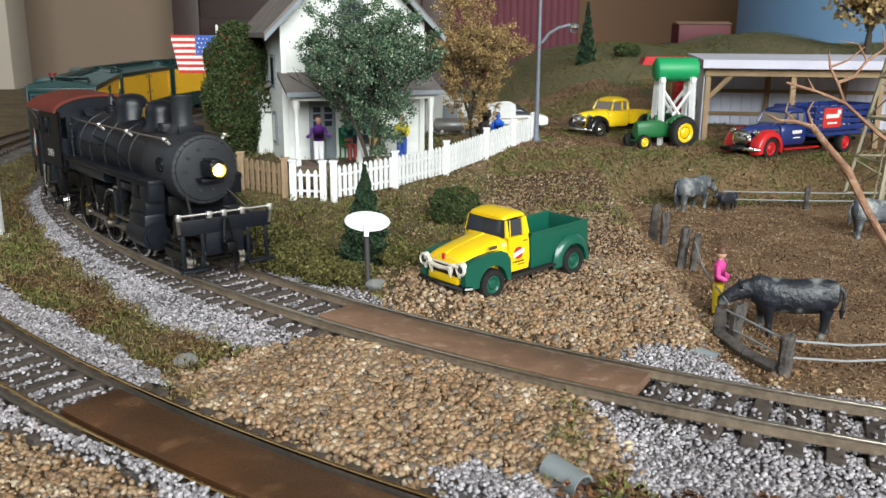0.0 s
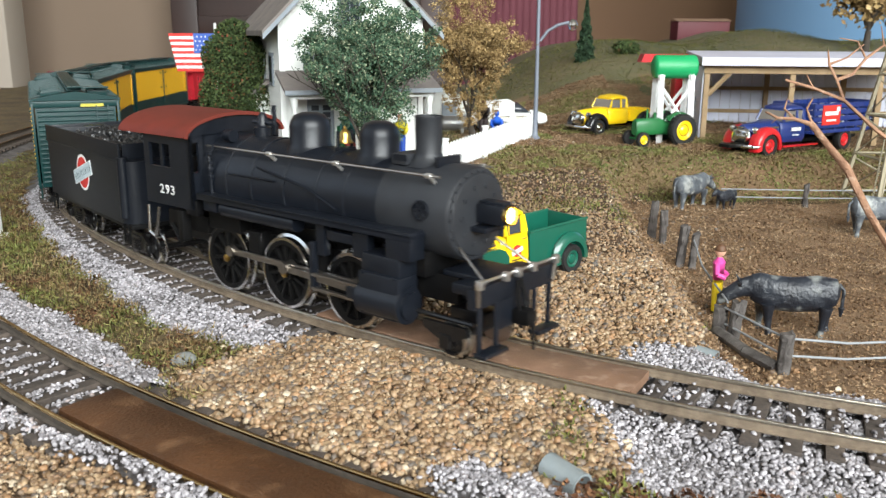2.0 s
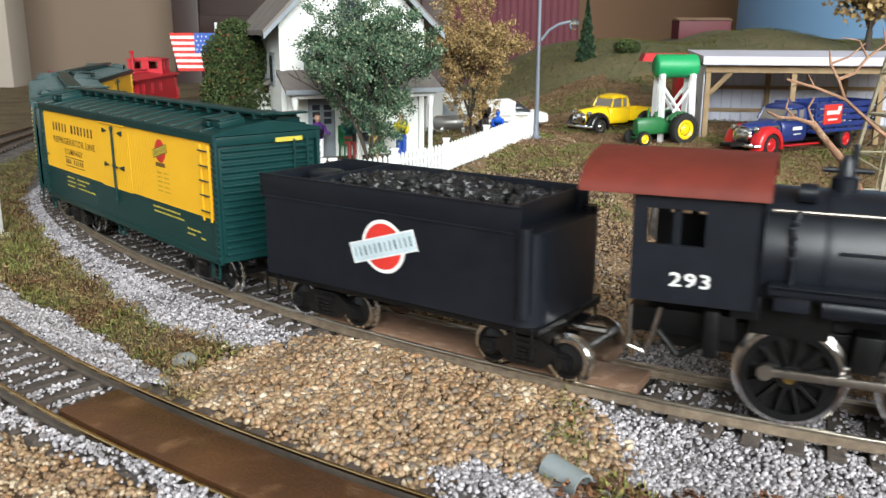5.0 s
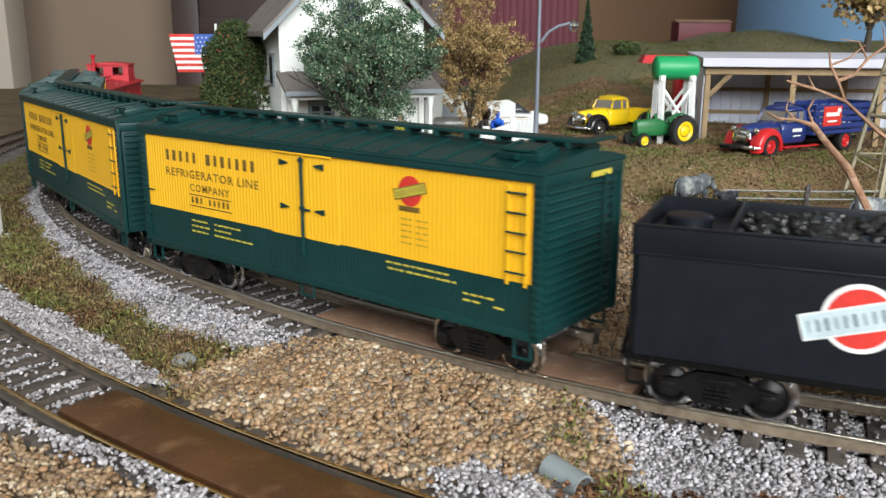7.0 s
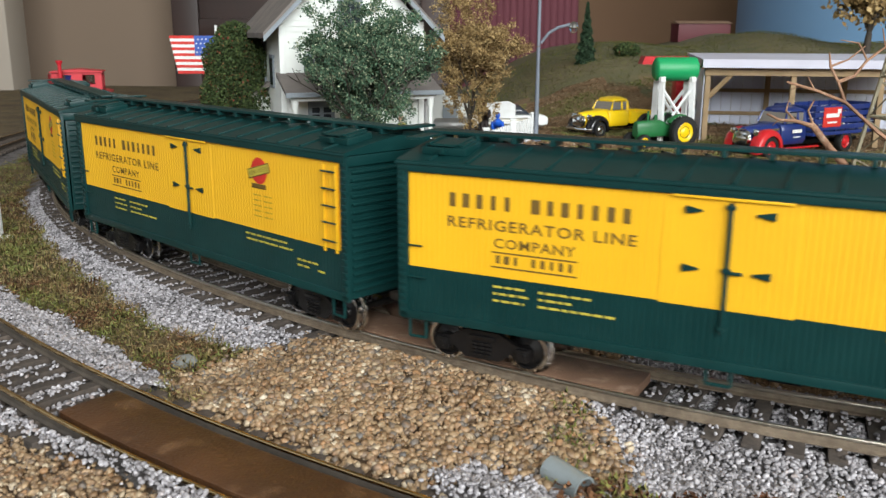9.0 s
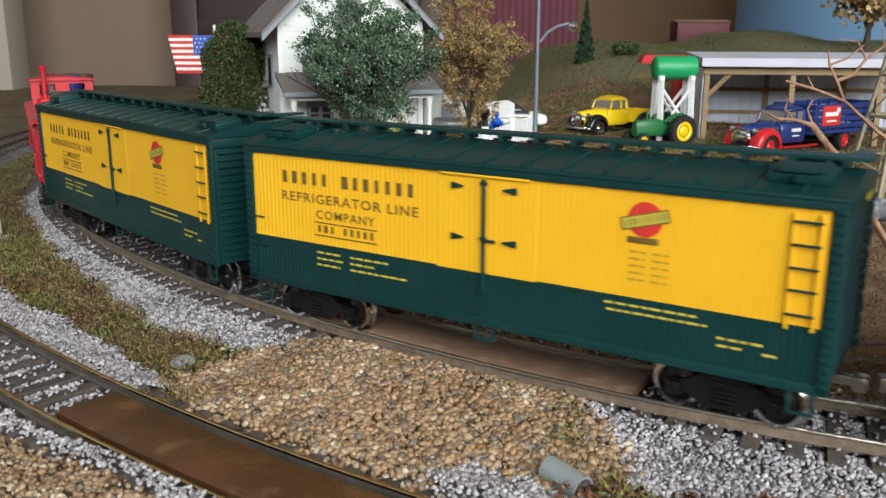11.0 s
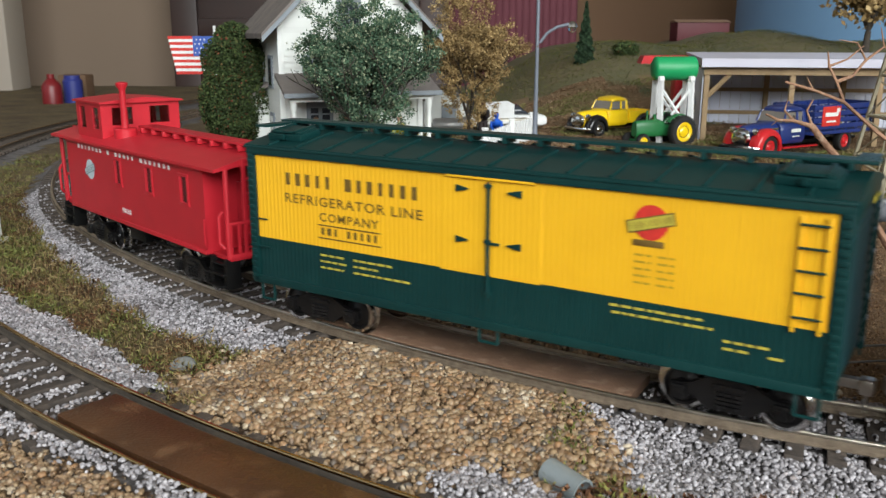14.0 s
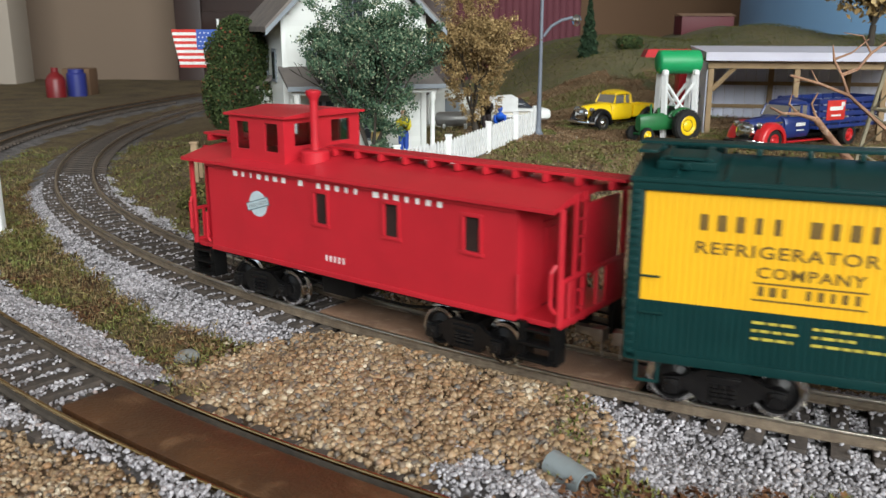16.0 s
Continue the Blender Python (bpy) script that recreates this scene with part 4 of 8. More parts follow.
def locomotive():
    loco = thing("steam_locomotive", "black model steam locomotive with red cab roof and lit headlight", "locomotive")
    AX = Matrix.Rotation(math.pi / 2, 4, "Y")  # turns the lathe's height along x
    zc = 31.4
    ax = Matrix.Translation((0, 0, zc)) @ AX
    bm = B()
    lathe(bm, [(0.5, -34), (12.0, -34), (12.0, -12), (11.8, -11.5), (10.9, 12), (10.7, 33.0), (0.5, 33.0)], 48, ax)
    boiler = part("boiler", bm, BLACK, loco)
    for x, r in ((-33, 12.25), (-22, 12.2), (-11.5, 12.1), (1, 11.6), (12.5, 11.15), (22, 11.0)):
        bm = B()
        lathe(bm, [(r - 0.3, x - 0.6), (r, x - 0.5), (r, x + 0.5), (r - 0.3, x + 0.6)], 48, ax)
        part("boiler_band", bm, BLACK, boiler)
    bm = B()
    lathe(bm, [(0.5, 33), (10.7, 33), (10.75, 33.3), (10.75, 53.6), (10.3, 54.4), (9.4, 54.6), (9.2, 55.0), (8.4, 55.2), (3, 55.6), (0.3, 55.7)], 56, ax)
    sb = part("smokebox", bm, SMOKEBOX, loco, "lighter grey smokebox")
    bm = B()
    for k in range(28):
        a = 2 * math.pi * k / 28
        box(bm, 54.7, 9.8 * math.cos(a), zc + 9.8 * math.sin(a), 0.5, 0.5, 0.5, 0.12)
    for k in range(10):
        a = 2 * math.pi * k / 10
        box(bm, 55.2, 6.6 * math.cos(a), zc + 6.6 * math.sin(a), 0.9, 1.0, 1.0, 0.2)
    part("front_bolt", bm, SMOKEBOX, sb)
    for sgn in (-1, 1):  # round vents on the smokebox sides
        bm = B()
        m = Matrix.Translation((47.0, sgn * 10.4, zc + 1.5)) @ Matrix.Rotation(-sgn * math.pi / 2, 4, "X")
        lathe(bm, [(2.3, 0), (2.3, 0.8), (1.9, 0.8), (1.9, 0.3)], 18, m)
        for k in range(6):
            box(bm, 1.1, 0, 0.5, 1.6, 0.6, 0.5, 0.1, m @ Matrix.Rotation(k * math.pi / 3, 4, "Z"))
        part("check_valve", bm, BLACK, sb)
    # stack, domes, bell, turret
    bm = B()
    lathe(bm, [(5.2, 0.0), (4.4, 0.7), (3.4, 2.0), (3.1, 3.0), (3.2, 10.7), (3.35, 11.0), (3.35, 11.4), (2.7, 11.4), (2.6, 5.0), (0.2, 5.0)], 32, Matrix.Translation((40.2, 0, zc + 9.7)))
    part("smokestack", bm, SMOKEBOX, loco)
    bm = B()
    box(bm, 35.5, 0, zc + 11.2, 4.5, 10.5, 2.6, 0.4)
    part("feedwater_box", bm, SMOKEBOX, sb)
    for x, r, top, lab in ((-0.6, 5.4, 51.0, "sand_dome"), (24.4, 5.0, 50.4, "steam_dome")):
        bm = B()
        h = top - (zc + 9.0)
        lathe(bm, [(r + 1.8, 0.0), (r + 0.7, 1.2), (r, 2.4), (r, h - 3.8), (r * 0.93, h - 2.2), (r * 0.75, h - 0.9), (r * 0.42, h - 0.2), (0.1, h)], 32, Matrix.Translation((x, 0, zc + 9.0)))
        part(lab, bm, BLACK, loco)
    bm = B()
    lathe(bm, [(1.9, 0), (1.9, 0.4), (1.5, 1.0), (1.3, 2.4), (0.8, 3.2), (0.3, 3.4), (0.3, 4.2)], 18, Matrix.Translation((12.4, 0, zc + 12.6)))
    bell = part("bell", bm, BRASS, loco, "polished brass bell")
    bm = B()
    for sgn in (-1, 1):
        box(bm, 12.4, sgn * 2.4, zc + 13.2, 0.9, 0.6, 5.0, 0.15)
    box(bm, 12.4, 0, zc + 10.9, 2.2, 5.4, 1.2, 0.2)
    part("bell_bracket", bm, BLACK, bell)
    bm = B()
    lathe(bm, [(2.4, 0), (2.4, 3.4), (1.6, 3.8), (1.2, 6.5), (0.5, 7.5)], 16, Matrix.Translation((-20, 0, zc + 10.8)))
    rod(bm, (-24, 0, zc + 15.5), (-15.5, 0, zc + 15.5), 0.5, 8)
    rod(bm, (-18.6, 3, zc + 12), (-18.6, 3, zc + 20), 0.6, 8)
    rod(bm, (-27.5, -6.5, zc + 12.0), (-24.5, -6.5, zc + 12.0), 1.7, 12)
    part("steam_turret", bm, BLACK, loco)
    # handrails on bright stanchions
    for sgn in (-1, 1):
        bm = B()
        rod(bm, (-31.5, sgn * 10.4, 40.6), (51.5, sgn * 9.5, 40.6), 0.33, 8)
        hr = part("handrail", bm, RODSTEEL, loco, "thin bright handrail")
        for x in (-5.0, 19.5, 48.5):
            bm = B()
            y = sgn * (10.2 - x * 0.011)
            box(bm, x, y, 40.6, 1.7, 1.2, 1.2, 0.35)
            rod(bm, (x, y, 40.6), (x + 0.4, y - sgn * 1.6, 38.9), 0.5, 8)
            part("stanchion", bm, NICKEL, hr)
        bm = B()  # pipes along the boiler
        wire(bm, [(-27, sgn * 11.5, 41), (-28, sgn * 12.4, 38), (-27.5, sgn * 12.6, 34), (-27.5, sgn * 12.4, 28)], 0.5, 8)
        for z in (39, 36.5, 34.5, 32.5):
            box(bm, -27.6, sgn * 12.5, z, 1.3, 1.2, 1.0, 0.2)
        wire(bm, [(-8, sgn * 11.8, 37.0), (10, sgn * 11.2, 33.5), (20, sgn * 11.0, 29.5)], 0.35, 6)
        wire(bm, [(-20, sgn * 12.2, 34.2), (-2, sgn * 11.9, 34.2)], 0.3, 6)
        part("pipe", bm, BLACK, loco)
        bm = B()  # running board with air tank below
        box(bm, 8.5, sgn * 12.6, 27.6, 79.0, 5.2, 0.9, 0.2)
        box(bm, 8.5, sgn * 14.9, 27.2, 79.0, 0.6, 1.7, 0.15)
        part("running_board", bm, BLACK, loco)
        bm = B()
        rod(bm, (-22, sgn * 12.4, 24.6), (8, sgn * 12.4, 24.6), 2.2, 16)
        box(bm, -27, sgn * 12.4, 24.9, 6, 3, 3.5, 0.4)
        part("air_tank", bm, BLACK, loco)
        bm = B()
        box(bm, 44.0, sgn * 12.6, 25.2, 7.5, 5.0, 6.6, 0.4)
        box(bm, 30, sgn * 11.6, 22.5, 5, 2.6, 6, 0.4)
        box(bm, 16, sgn * 11.6, 21.8, 3, 2.2, 8, 0.4)
        box(bm, 23, sgn * 11.8, 23.4, 9, 2.0, 2.4, 0.4)
        part("valve_bracket", bm, BLACK, loco)
        # cylinder block and slide bars
        bm = B()
        box(bm, 38.4, sgn * 12.4, 12.6, 13.0, 7.0, 10.6, 1.2)
        box(bm, 38.4, sgn * 11.8, 19.6, 12.0, 6.6, 5.0, 0.9)
        rod(bm, (31.6, sgn * 12.6, 11.0), (45.2, sgn * 12.6, 11.0), 4.4, 20)
        rod(bm, (45.2, sgn * 12.6, 11.0), (46.0, sgn * 12.6, 11.0), 3.2, 16)
        for z in (8.3, 17.6):
            for x in (33.5, 43.5):
                box(bm, x, sgn * 15.9, z, 0.7, 0.4, 0.7, 0.1)
        part("cylinder", bm, BLACK, loco, "black cylinder block")
        bm = B()
        for z in (9.2, 12.8):
            box(bm, 22.8, sgn * 13.2, z, 18.5, 1.2, 0.8, 0.15)
        part("slide_bar", bm, RODSTEEL, loco, "bare metal slide bars")
        bm = B()
        box(bm, 13.4, sgn * 12.6, 15.0, 1.6, 1.8, 12, 0.3)
        part("guide_yoke", bm, BLACK, loco)
        # side rod and main rod, each with its pins
        bm = B()
        box(bm, -1.25, 0, 0, 52.0, 0.9, 1.6, 0.25)
        for x in DRIVERS:
            rod(bm, (x, -0.9, 0), (x, 0.9, 0), 1.5, 14)
        sr = part("side_rod", bm, RODSTEEL, loco, "bare metal side rod")
        ROLLING.append(("rod", sr, sgn))
        bm = B()
        slab(bm, [(0, -0.9), (26.5, -0.6), (26.5, 0.6), (0, 0.9)], -0.4, 0.4, SIDE)
        rod(bm, (0, -1.0, 0), (0, 1.0, 0), 1.6, 14)
        rod(bm, (26.5, -0.8, 0), (26.5, 0.8, 0), 1.1, 12)
        mr = part("main_rod", bm, RODSTEEL, loco, "bare metal main rod")
        ROLLING.append(("main", mr, sgn))
        bm = B()
        box(bm, 0, 0, 0, 4.4, 2.2, 3.0, 0.4)
        rod(bm, (2, 0, 0), (10, 0, 0), 0.5, 8)
        ch = part("crosshead", bm, BLACK, loco)
        ROLLING.append(("cross", ch, sgn))
    # frame, firebox and pilot
    bm = B()
    box(bm, 2, 0, 14.5, 104, 11.5, 6.5, 0.4)
    box(bm, -27, 0, 21.5, 14, 19.0, 9, 0.5)
    box(bm, 0, 0, 19.8, 44, 10, 5, 0.5)
    box(bm, 40, 0, 20, 14, 18, 6, 0.5)
    box(bm, -46, 0, 17, 20, 17, 5, 0.5)
    for x in (-13.6, 11.0):
        box(bm, x, 0, 15.5, 4.5, 20, 7, 0.4)
    part("frame", bm, CHASSIS, loco)
    bm = B()
    box(bm, 64.6, 0, 16.8, 2.2, 30, 4.6, 0.4)
    box(bm, 57, 0, 18.6, 14, 13, 1.2, 0.3)
    box(bm, 58, 0, 15.0, 12, 9, 5.0, 0.5)
    for sgn in (-1, 1):
        box(bm, 60.5, sgn * 9.5, 17.6, 6.5, 5.5, 2.4, 0.4)
    pb = part("pilot_beam", bm, BLACK, loco)
    for sgn in (-1, 1):
        bm = B()
        box(bm, 66.6, sgn * 10.2, 4.6, 3.4, 8.6, 0.9, 0.25)
        part("footboard", bm, BLACK, pb)
        for y in (7.2, 13.2):
            bm = B()
            box(bm, 65.6, sgn * y, 9.6, 0.8, 1.1, 10.4, 0.2)
            part("footboard_bracket", bm, BLACK, pb)
    bm = B()
    box(bm, 64.8, 0, 11.5, 1.6, 12, 7.0, 0.5)
    part("pilot_plate", bm, BLACK, pb)
    bm = B()
    for sgn in (-1, 1):
        rod(bm, (54.0, sgn * 6.4, 25.4), (64.8, sgn * 9.5, 18.8), 0.32, 8)
        wire(bm, [(66, sgn * 14.2, 15.5), (66.3, sgn * 14.6, 19.6)], 0.55, 8)
    part("brace", bm, RODSTEEL, pb, "thin metal pilot braces")
    bm = B()
    rod(bm, (66.3, -14.6, 20.6), (66.3, 14.6, 20.6), 0.34, 8)
    for y in (-14.4, -5.2, -0.6, 5.2, 14.4):
        box(bm, 66.5, y, 20.3, 1.5, 1.5, 2.1, 0.35)
    rail = part("pilot_rail", bm, NICKEL, pb, "bright rail across the pilot beam")
    bm = B()
    for y in (-1, 1):
        wire(bm, [(66.5, y * 0.6, 18.5), (67.4, y * 1.4, 13.5), (68.0, y * 1.2, 8.0)], 0.45, 6)
    box(bm, 68.0, 0, 10.4, 4.5, 3.4, 3.4, 0.5)
    rod(bm, (70.0, 0.4, 10), (70.2, 0.6, 3.0), 0.35, 6)
    part("front_coupler", bm, CHASSIS, pb)
    # headlight: boxy casing on a bracket, lit lens
    bm = B()
    box(bm, 59.6, 0, zc + 0.9, 7.4, 4.6, 4.6, 0.8)
    box(bm, 57, 0, zc - 2.6, 5.5, 7.2, 1.2, 0.3)
    box(bm, 59.6, 0, zc + 3.4, 6.4, 3.0, 0.8, 0.3)
    hl = part("headlight", bm, BLACK, loco)
    bm = B()
    m = Matrix.Translation((62.9, 0, zc + 0.9)) @ AX
    lathe(bm, [(2.2, 0), (2.2, 1.2), (1.95, 1.2), (1.9, 0.6)], 24, m)
    part("headlight_rim", bm, BRASS, hl)
    bm = B()
    lathe(bm, [(1.9, 0.5), (1.4, 0.9), (0.1, 1.1)], 24, m)
    part("headlight_lens", bm, LAMP, hl, "glowing warm headlight lens")
    # cab with real openings
    x0, x1, W, z0, z1, th = -55.0, -32.4, 15.5, 23.0, 43.4, 1.0
    bm = B()
    for sgn in (-1, 1):
        y = sgn * (W - th / 2)
        wa, wb, wz0, wz1 = -52.4, -42.2, 33.8, 40.4
        box(bm, (x0 + wa) / 2, y, (z0 + z1) / 2, wa - x0, th, z1 - z0)
        box(bm, (wb + x1) / 2, y, (z0 + z1) / 2, x1 - wb, th, z1 - z0)
        box(bm, (wa + wb) / 2, y, (z0 + wz0) / 2, wb - wa, th, wz0 - z0)
        box(bm, (wa + wb) / 2, y, (wz1 + z1) / 2, wb - wa, th, z1 - wz1)
        box(bm, -47.2, sgn * 14.6, 37, 1.4, 0.6, 6.6)
    arch = [(-15.5, 43.2)] + [(16.2 * math.cos(a), 43.2 + 5.4 * math.sin(a)) for a in np.linspace(math.pi * 0.94, math.pi * 0.06, 16)] + [(15.5, 43.2)]
    # front bulkhead with a slot window each side
    m = Matrix.Translation((x1 - 0.5, 0, 0)) @ Matrix.Rotation(math.pi / 2, 4, "Z") @ SIDE
    slab(bm, arch, -0.5, 0.5, m)
    for sgn in (-1, 1):
        box(bm, x1 - 0.5, sgn * 15.0, 33.2, 1.0, 1.0, 20.2)
        box(bm, x1 - 0.5, sgn * 11.6, 33.2, 1.0, 2.0, 20.2)
        box(bm, x1 - 0.5, sgn * 13.5, 28.2, 1.0, 2.0, 10.4)
        box(bm, x1 - 0.5, sgn * 13.5, 42.4, 1.0, 2.0, 1.8)
    box(bm, x1 - 0.5, 0, 40.5, 1.0, 22, 6)
    box(bm, -44, 0, 23.2, 22, 30, 0.8)
    cab = part("cab", bm, BLACK, loco, smooth=30)
    bm = B()
    out = [(17.2 * math.cos(a), 43.0 + 6.2 * math.sin(a)) for a in np.linspace(math.pi, 0, 22)]
    inn = [(16.3 * math.cos(a), 42.8 + 5.4 * math.sin(a)) for a in np.linspace(0, math.pi, 22)]
    slab(bm, out + inn, -65.0, -31.6, Matrix.Rotation(math.pi / 2, 4, "Z") @ Matrix.Rotation(math.pi / 2, 4, "X"))
    part("cab_roof", bm, ROOFRED, cab, "oxide red arched cab roof")
    bm = B()
    for sgn in (-1, 1):
        wire(bm, [(-54.5, sgn * 15.6, 22), (-54.5, sgn * 15.8, 14), (-51.5, sgn * 15.8, 13), (-50.5, sgn * 15.8, 15.5), (-49, sgn * 15.6, 22)], 0.5, 8)
    part("grab_rail", bm, STEEL, cab, "bright bent grab rails")
    bm = B()
    for sgn in (-1, 1):
        box(bm, -40, sgn * 13.5, 17.5, 2.6, 3, 9, 0.5)
        wire(bm, [(-50, sgn * 11, 16), (-46, sgn * 11, 11.5), (-42, sgn * 11, 14)], 0.7, 8)
        box(bm, -34.5, sgn * 13.6, 23.5, 5, 2.6, 4.5, 0.4)
    part("injector", bm, CHASSIS, cab)
    letters("293", 7.2, 2.7, WHITEINK, cab, -47.9, -15.6, 26.2, "cab_number")
    bm = B()
    box(bm, 36, -5.3, zc + 11.6, 4.2, 0.1, 1.4)
    box(bm, 46, 0, zc + 11.2, 1.2, 8, 2.4, 0.2)
    part("number_board", bm, BLACK, sb)
    # wheels
    dm = driver_mesh()
    for x in DRIVERS:
        w = new("driver_wheelset", dm)
        mm = at_mm(x, 0, 9.5)
        put(w, loco, mm)
        ROLLING.append(("drive", w, x))
    bm = B()
    box(bm, 55, 0, 8.5, 10, 8, 3, 0.5)
    for sgn in (-1, 1):
        slab(bm, [(48.5, 8.6), (60.5, 8.6), (61.5, 6.8), (57.5, 5.0), (52.5, 5.0), (48.5, 7.0)], -0.5, 0.5, Matrix.Translation((0, sgn * 11.2, 0)) @ SIDE)
        box(bm, 55, sgn * 11.4, 4.6, 3.0, 1.6, 3.4, 0.4)
        rod(bm, (46, sgn * 10.5, 9.6), (62, sgn * 10.5, 9.6), 0.6, 8)
    pt = part("pilot_truck", bm, TRUCKBLACK, loco)
    w = new("wheelset", wheelset_mesh(4.1, STEEL))
    mm = at_mm(55.0, 0, 4.1)
    put(w, pt, mm)
    SPINNERS.append((w, mm, 4.1))
    return loco


def tender():
    car = thing("tender", "black coal tender with a red and white round emblem", "tender")
    x0, x1, W, z0, z1 = -46.0, 32.6, 15.5, 12.0, 37.0
    bm = B()
    out = [(x0 + 1.5, -W), (x1 - 5, -W)] + [(x1 - 5 + 5 * math.sin(a), -W + 5 - 5 * math.cos(a)) for a in np.linspace(0.2, math.pi / 2, 6)]
    full = out + [(x, -y) for x, y in out[::-1]] + [(x0, W - 1.5), (x0, -W + 1.5)]
    slab(bm, full, z0, z1 - 5.2)
    body = part("tank", bm, BLACK, car)
    for sgn in (-1, 1):
        bm = B()
        box(bm, (x0 + x1 - 4) / 2, sgn * (W - 0.35), 34.3, x1 - 4 - x0, 0.7, 5.6, 0.2)
        board = part("coal_board", bm, BLACK, body)
        for z in (31.6, 37.0):
            bm = B()
            box(bm, (x0 + x1 - 4) / 2, sgn * (W - 0.2), z, x1 - 4 - x0, 0.9, 0.5, 0.15)
            part("rim", bm, BLACK, board)
    for x, w, h in ((x0 + 0.4, 2 * W, 5.2), (-29, 2 * W - 1, 6.0), (x1 - 6.5, 2 * W - 4, 5.0)):
        bm = B()
        box(bm, x, 0, 34.3, 0.85, w, h, 0.2)
        part("coal_gate", bm, BLACK, body)
    bm = B()
    box(bm, -37.5, 0, 33.0, 14, 2 * W - 2, 2.4, 0.3)
    lathe(bm, [(4.5, 34.2), (4.5, 36.2), (4.1, 36.6), (0.2, 36.9)], 20, Matrix.Translation((-38, 0, 0)))
    part("water_hatch", bm, BLACK, body)
    for sgn in (-1, 1):
        bm = B()
        rod(bm, (x1 - 3.2, sgn * 14.8, 14), (x1 - 3.2, sgn * 14.8, 33), 1.7, 14)
        part("corner_column", bm, BLACK, body)
    bm = B()
    box(bm, (x0 + x1) / 2, 0, 11.2, x1 - x0 + 1, 29.5, 1.6, 0.25)
    box(bm, (x0 + x1) / 2, 0, 9.4, x1 - x0 - 6, 7, 2.4, 0.3)
    part("frame", bm, CHASSIS, car)
    # coal: one heap of many lumps
    rnd = random.Random(3)
    bm = B()
    for _ in range(520):
        x, y = rnd.uniform(-28, 25), rnd.uniform(-13.8, 13.8)
        z = 34.5 + 3.2 * (1 - (y / 14) ** 2) * (0.5 + 0.5 * math.sin((x + 28) / 53 * math.pi)) + rnd.uniform(-0.6, 0.4)
        m = Matrix.Translation((x, y, z)) @ Euler((rnd.random() * 6, rnd.random() * 6, rnd.random() * 6)).to_matrix().to_4x4()
        bmesh.ops.create_icosphere(bm, subdivisions=1, radius=rnd.uniform(0.7, 1.5), matrix=m @ Matrix.Diagonal((1, rnd.uniform(0.6, 1), rnd.uniform(0.6, 0.9), 1)))
    box(bm, -1.5, 0, 33.6, 54, 29, 2.5)
    tagged(part("coal_load", bm, COAL, body, "heap of glossy black coal", smooth=0), kind="stuff")
    for x in (-29.2, 28.0):
        truck(car, x, 18.0, 21.5)
    coupler(car, x0 + 2, -1, STEEL)
    bm = B()
    rod(bm, (x1, 0, 9), (x1 + 9, 0, 9.4), 0.9, 8)
    part("drawbar", bm, STEEL, car)
    bm = B()
    wire(bm, [(x0 - 0.4, -9, 16), (x0 - 1.4, -9, 12), (x0 - 1.4, -12, 10.5)], 0.45, 8)
    part("brake_hose", bm, CHASSIS, car)
    for sgn in (-1, 1):
        for x in (x0 + 2.5, x1 - 3):
            bm = B()
            stirrup(bm, x, sgn * 15, 6, 12, 4)
            part("step", bm, CHASSIS, car)
    badge(body, -6.8, -15.5, 24.0, 6.2, WHITEINK, REDINK, GREYINK, WHITEINK, 17, 1.55, 0.66, 12, mat("band_ink", (0.09, 0.13, 0.15), 0.6))
    return car


LOCO = locomotive()
TENDER = tender()
REEFER = reefer()
REEFER2 = copy_thing(REEFER, Matrix())
REEFER3 = copy_thing(REEFER, Matrix())
for car in (REEFER2, REEFER3):
    for w in car.children_recursive:
        if w.name.startswith("wheelset"):
            SPINNERS.append((w, w.matrix_basis.copy(), 4.7))
CABOOSE = caboose()
TRAIN_CARS = [(LOCO, -231.3, 26), (TENDER, -127.5, 29), (REEFER, 0.0, 50), (REEFER2, 147.2, 50), (REEFER3, 294.4, 50), (CABOOSE, 430.7, 34)]


def motions():
    """The train rolls along the line; its wheels and rods turn with it."""
    half = np.arange(0, 16.01, 0.5)
    for car, off, h in TRAIN_CARS:
        walk(car, [(t, ride(train_s(t) + off, h)) for t in half])
    tenth = np.arange(0, 16.001, 0.1)
    for w, m, r in SPINNERS:
        walk(w, [(t, m @ Matrix.Rotation((train_s(0) - train_s(t)) / r, 4, "Y")) for t in tenth])
    for kind, ob, arg in ROLLING:
        rows = []
        for t in tenth:
            a = radians(76) - (train_s(3.0) - train_s(t)) / 8.9  # crank angle seen from the near side
            q = a if kind == "drive" or arg < 0 else a - math.pi / 2
            px, pz = CRANK * math.cos(q), CRANK * math.sin(q)
            if kind == "drive":
                m = at_mm(arg, 0, 9.5) @ Matrix.Rotation(-a, 4, "Y")
            elif kind == "rod":
                m = at_mm(px, arg * 10.6, 9.5 + pz)
            else:
                bx, bz = DRIVERS[1] + px, 9.5 + pz
                cx = bx + math.sqrt(26.5 ** 2 - (11.0 - bz) ** 2)
                if kind == "main":
                    m = at_mm(bx, arg * 12.4, bz) @ Matrix.Rotation(-math.atan2(11.0 - bz, cx - bx), 4, "Y")
                else:
                    m = at_mm(cx, arg * 13.2, 11.0)
            rows.append((t, m))
        walk(ob, rows)


# ---------- loose ground cover ----------
def ico():
    bm = B()
    bmesh.ops.create_icosphere(bm, subdivisions=1, radius=1.0)
    v = np.array([x.co[:] for x in bm.verts])
    f = np.array([[a.index for a in p.verts] for p in bm.faces])
    bm.free()
    return v, f


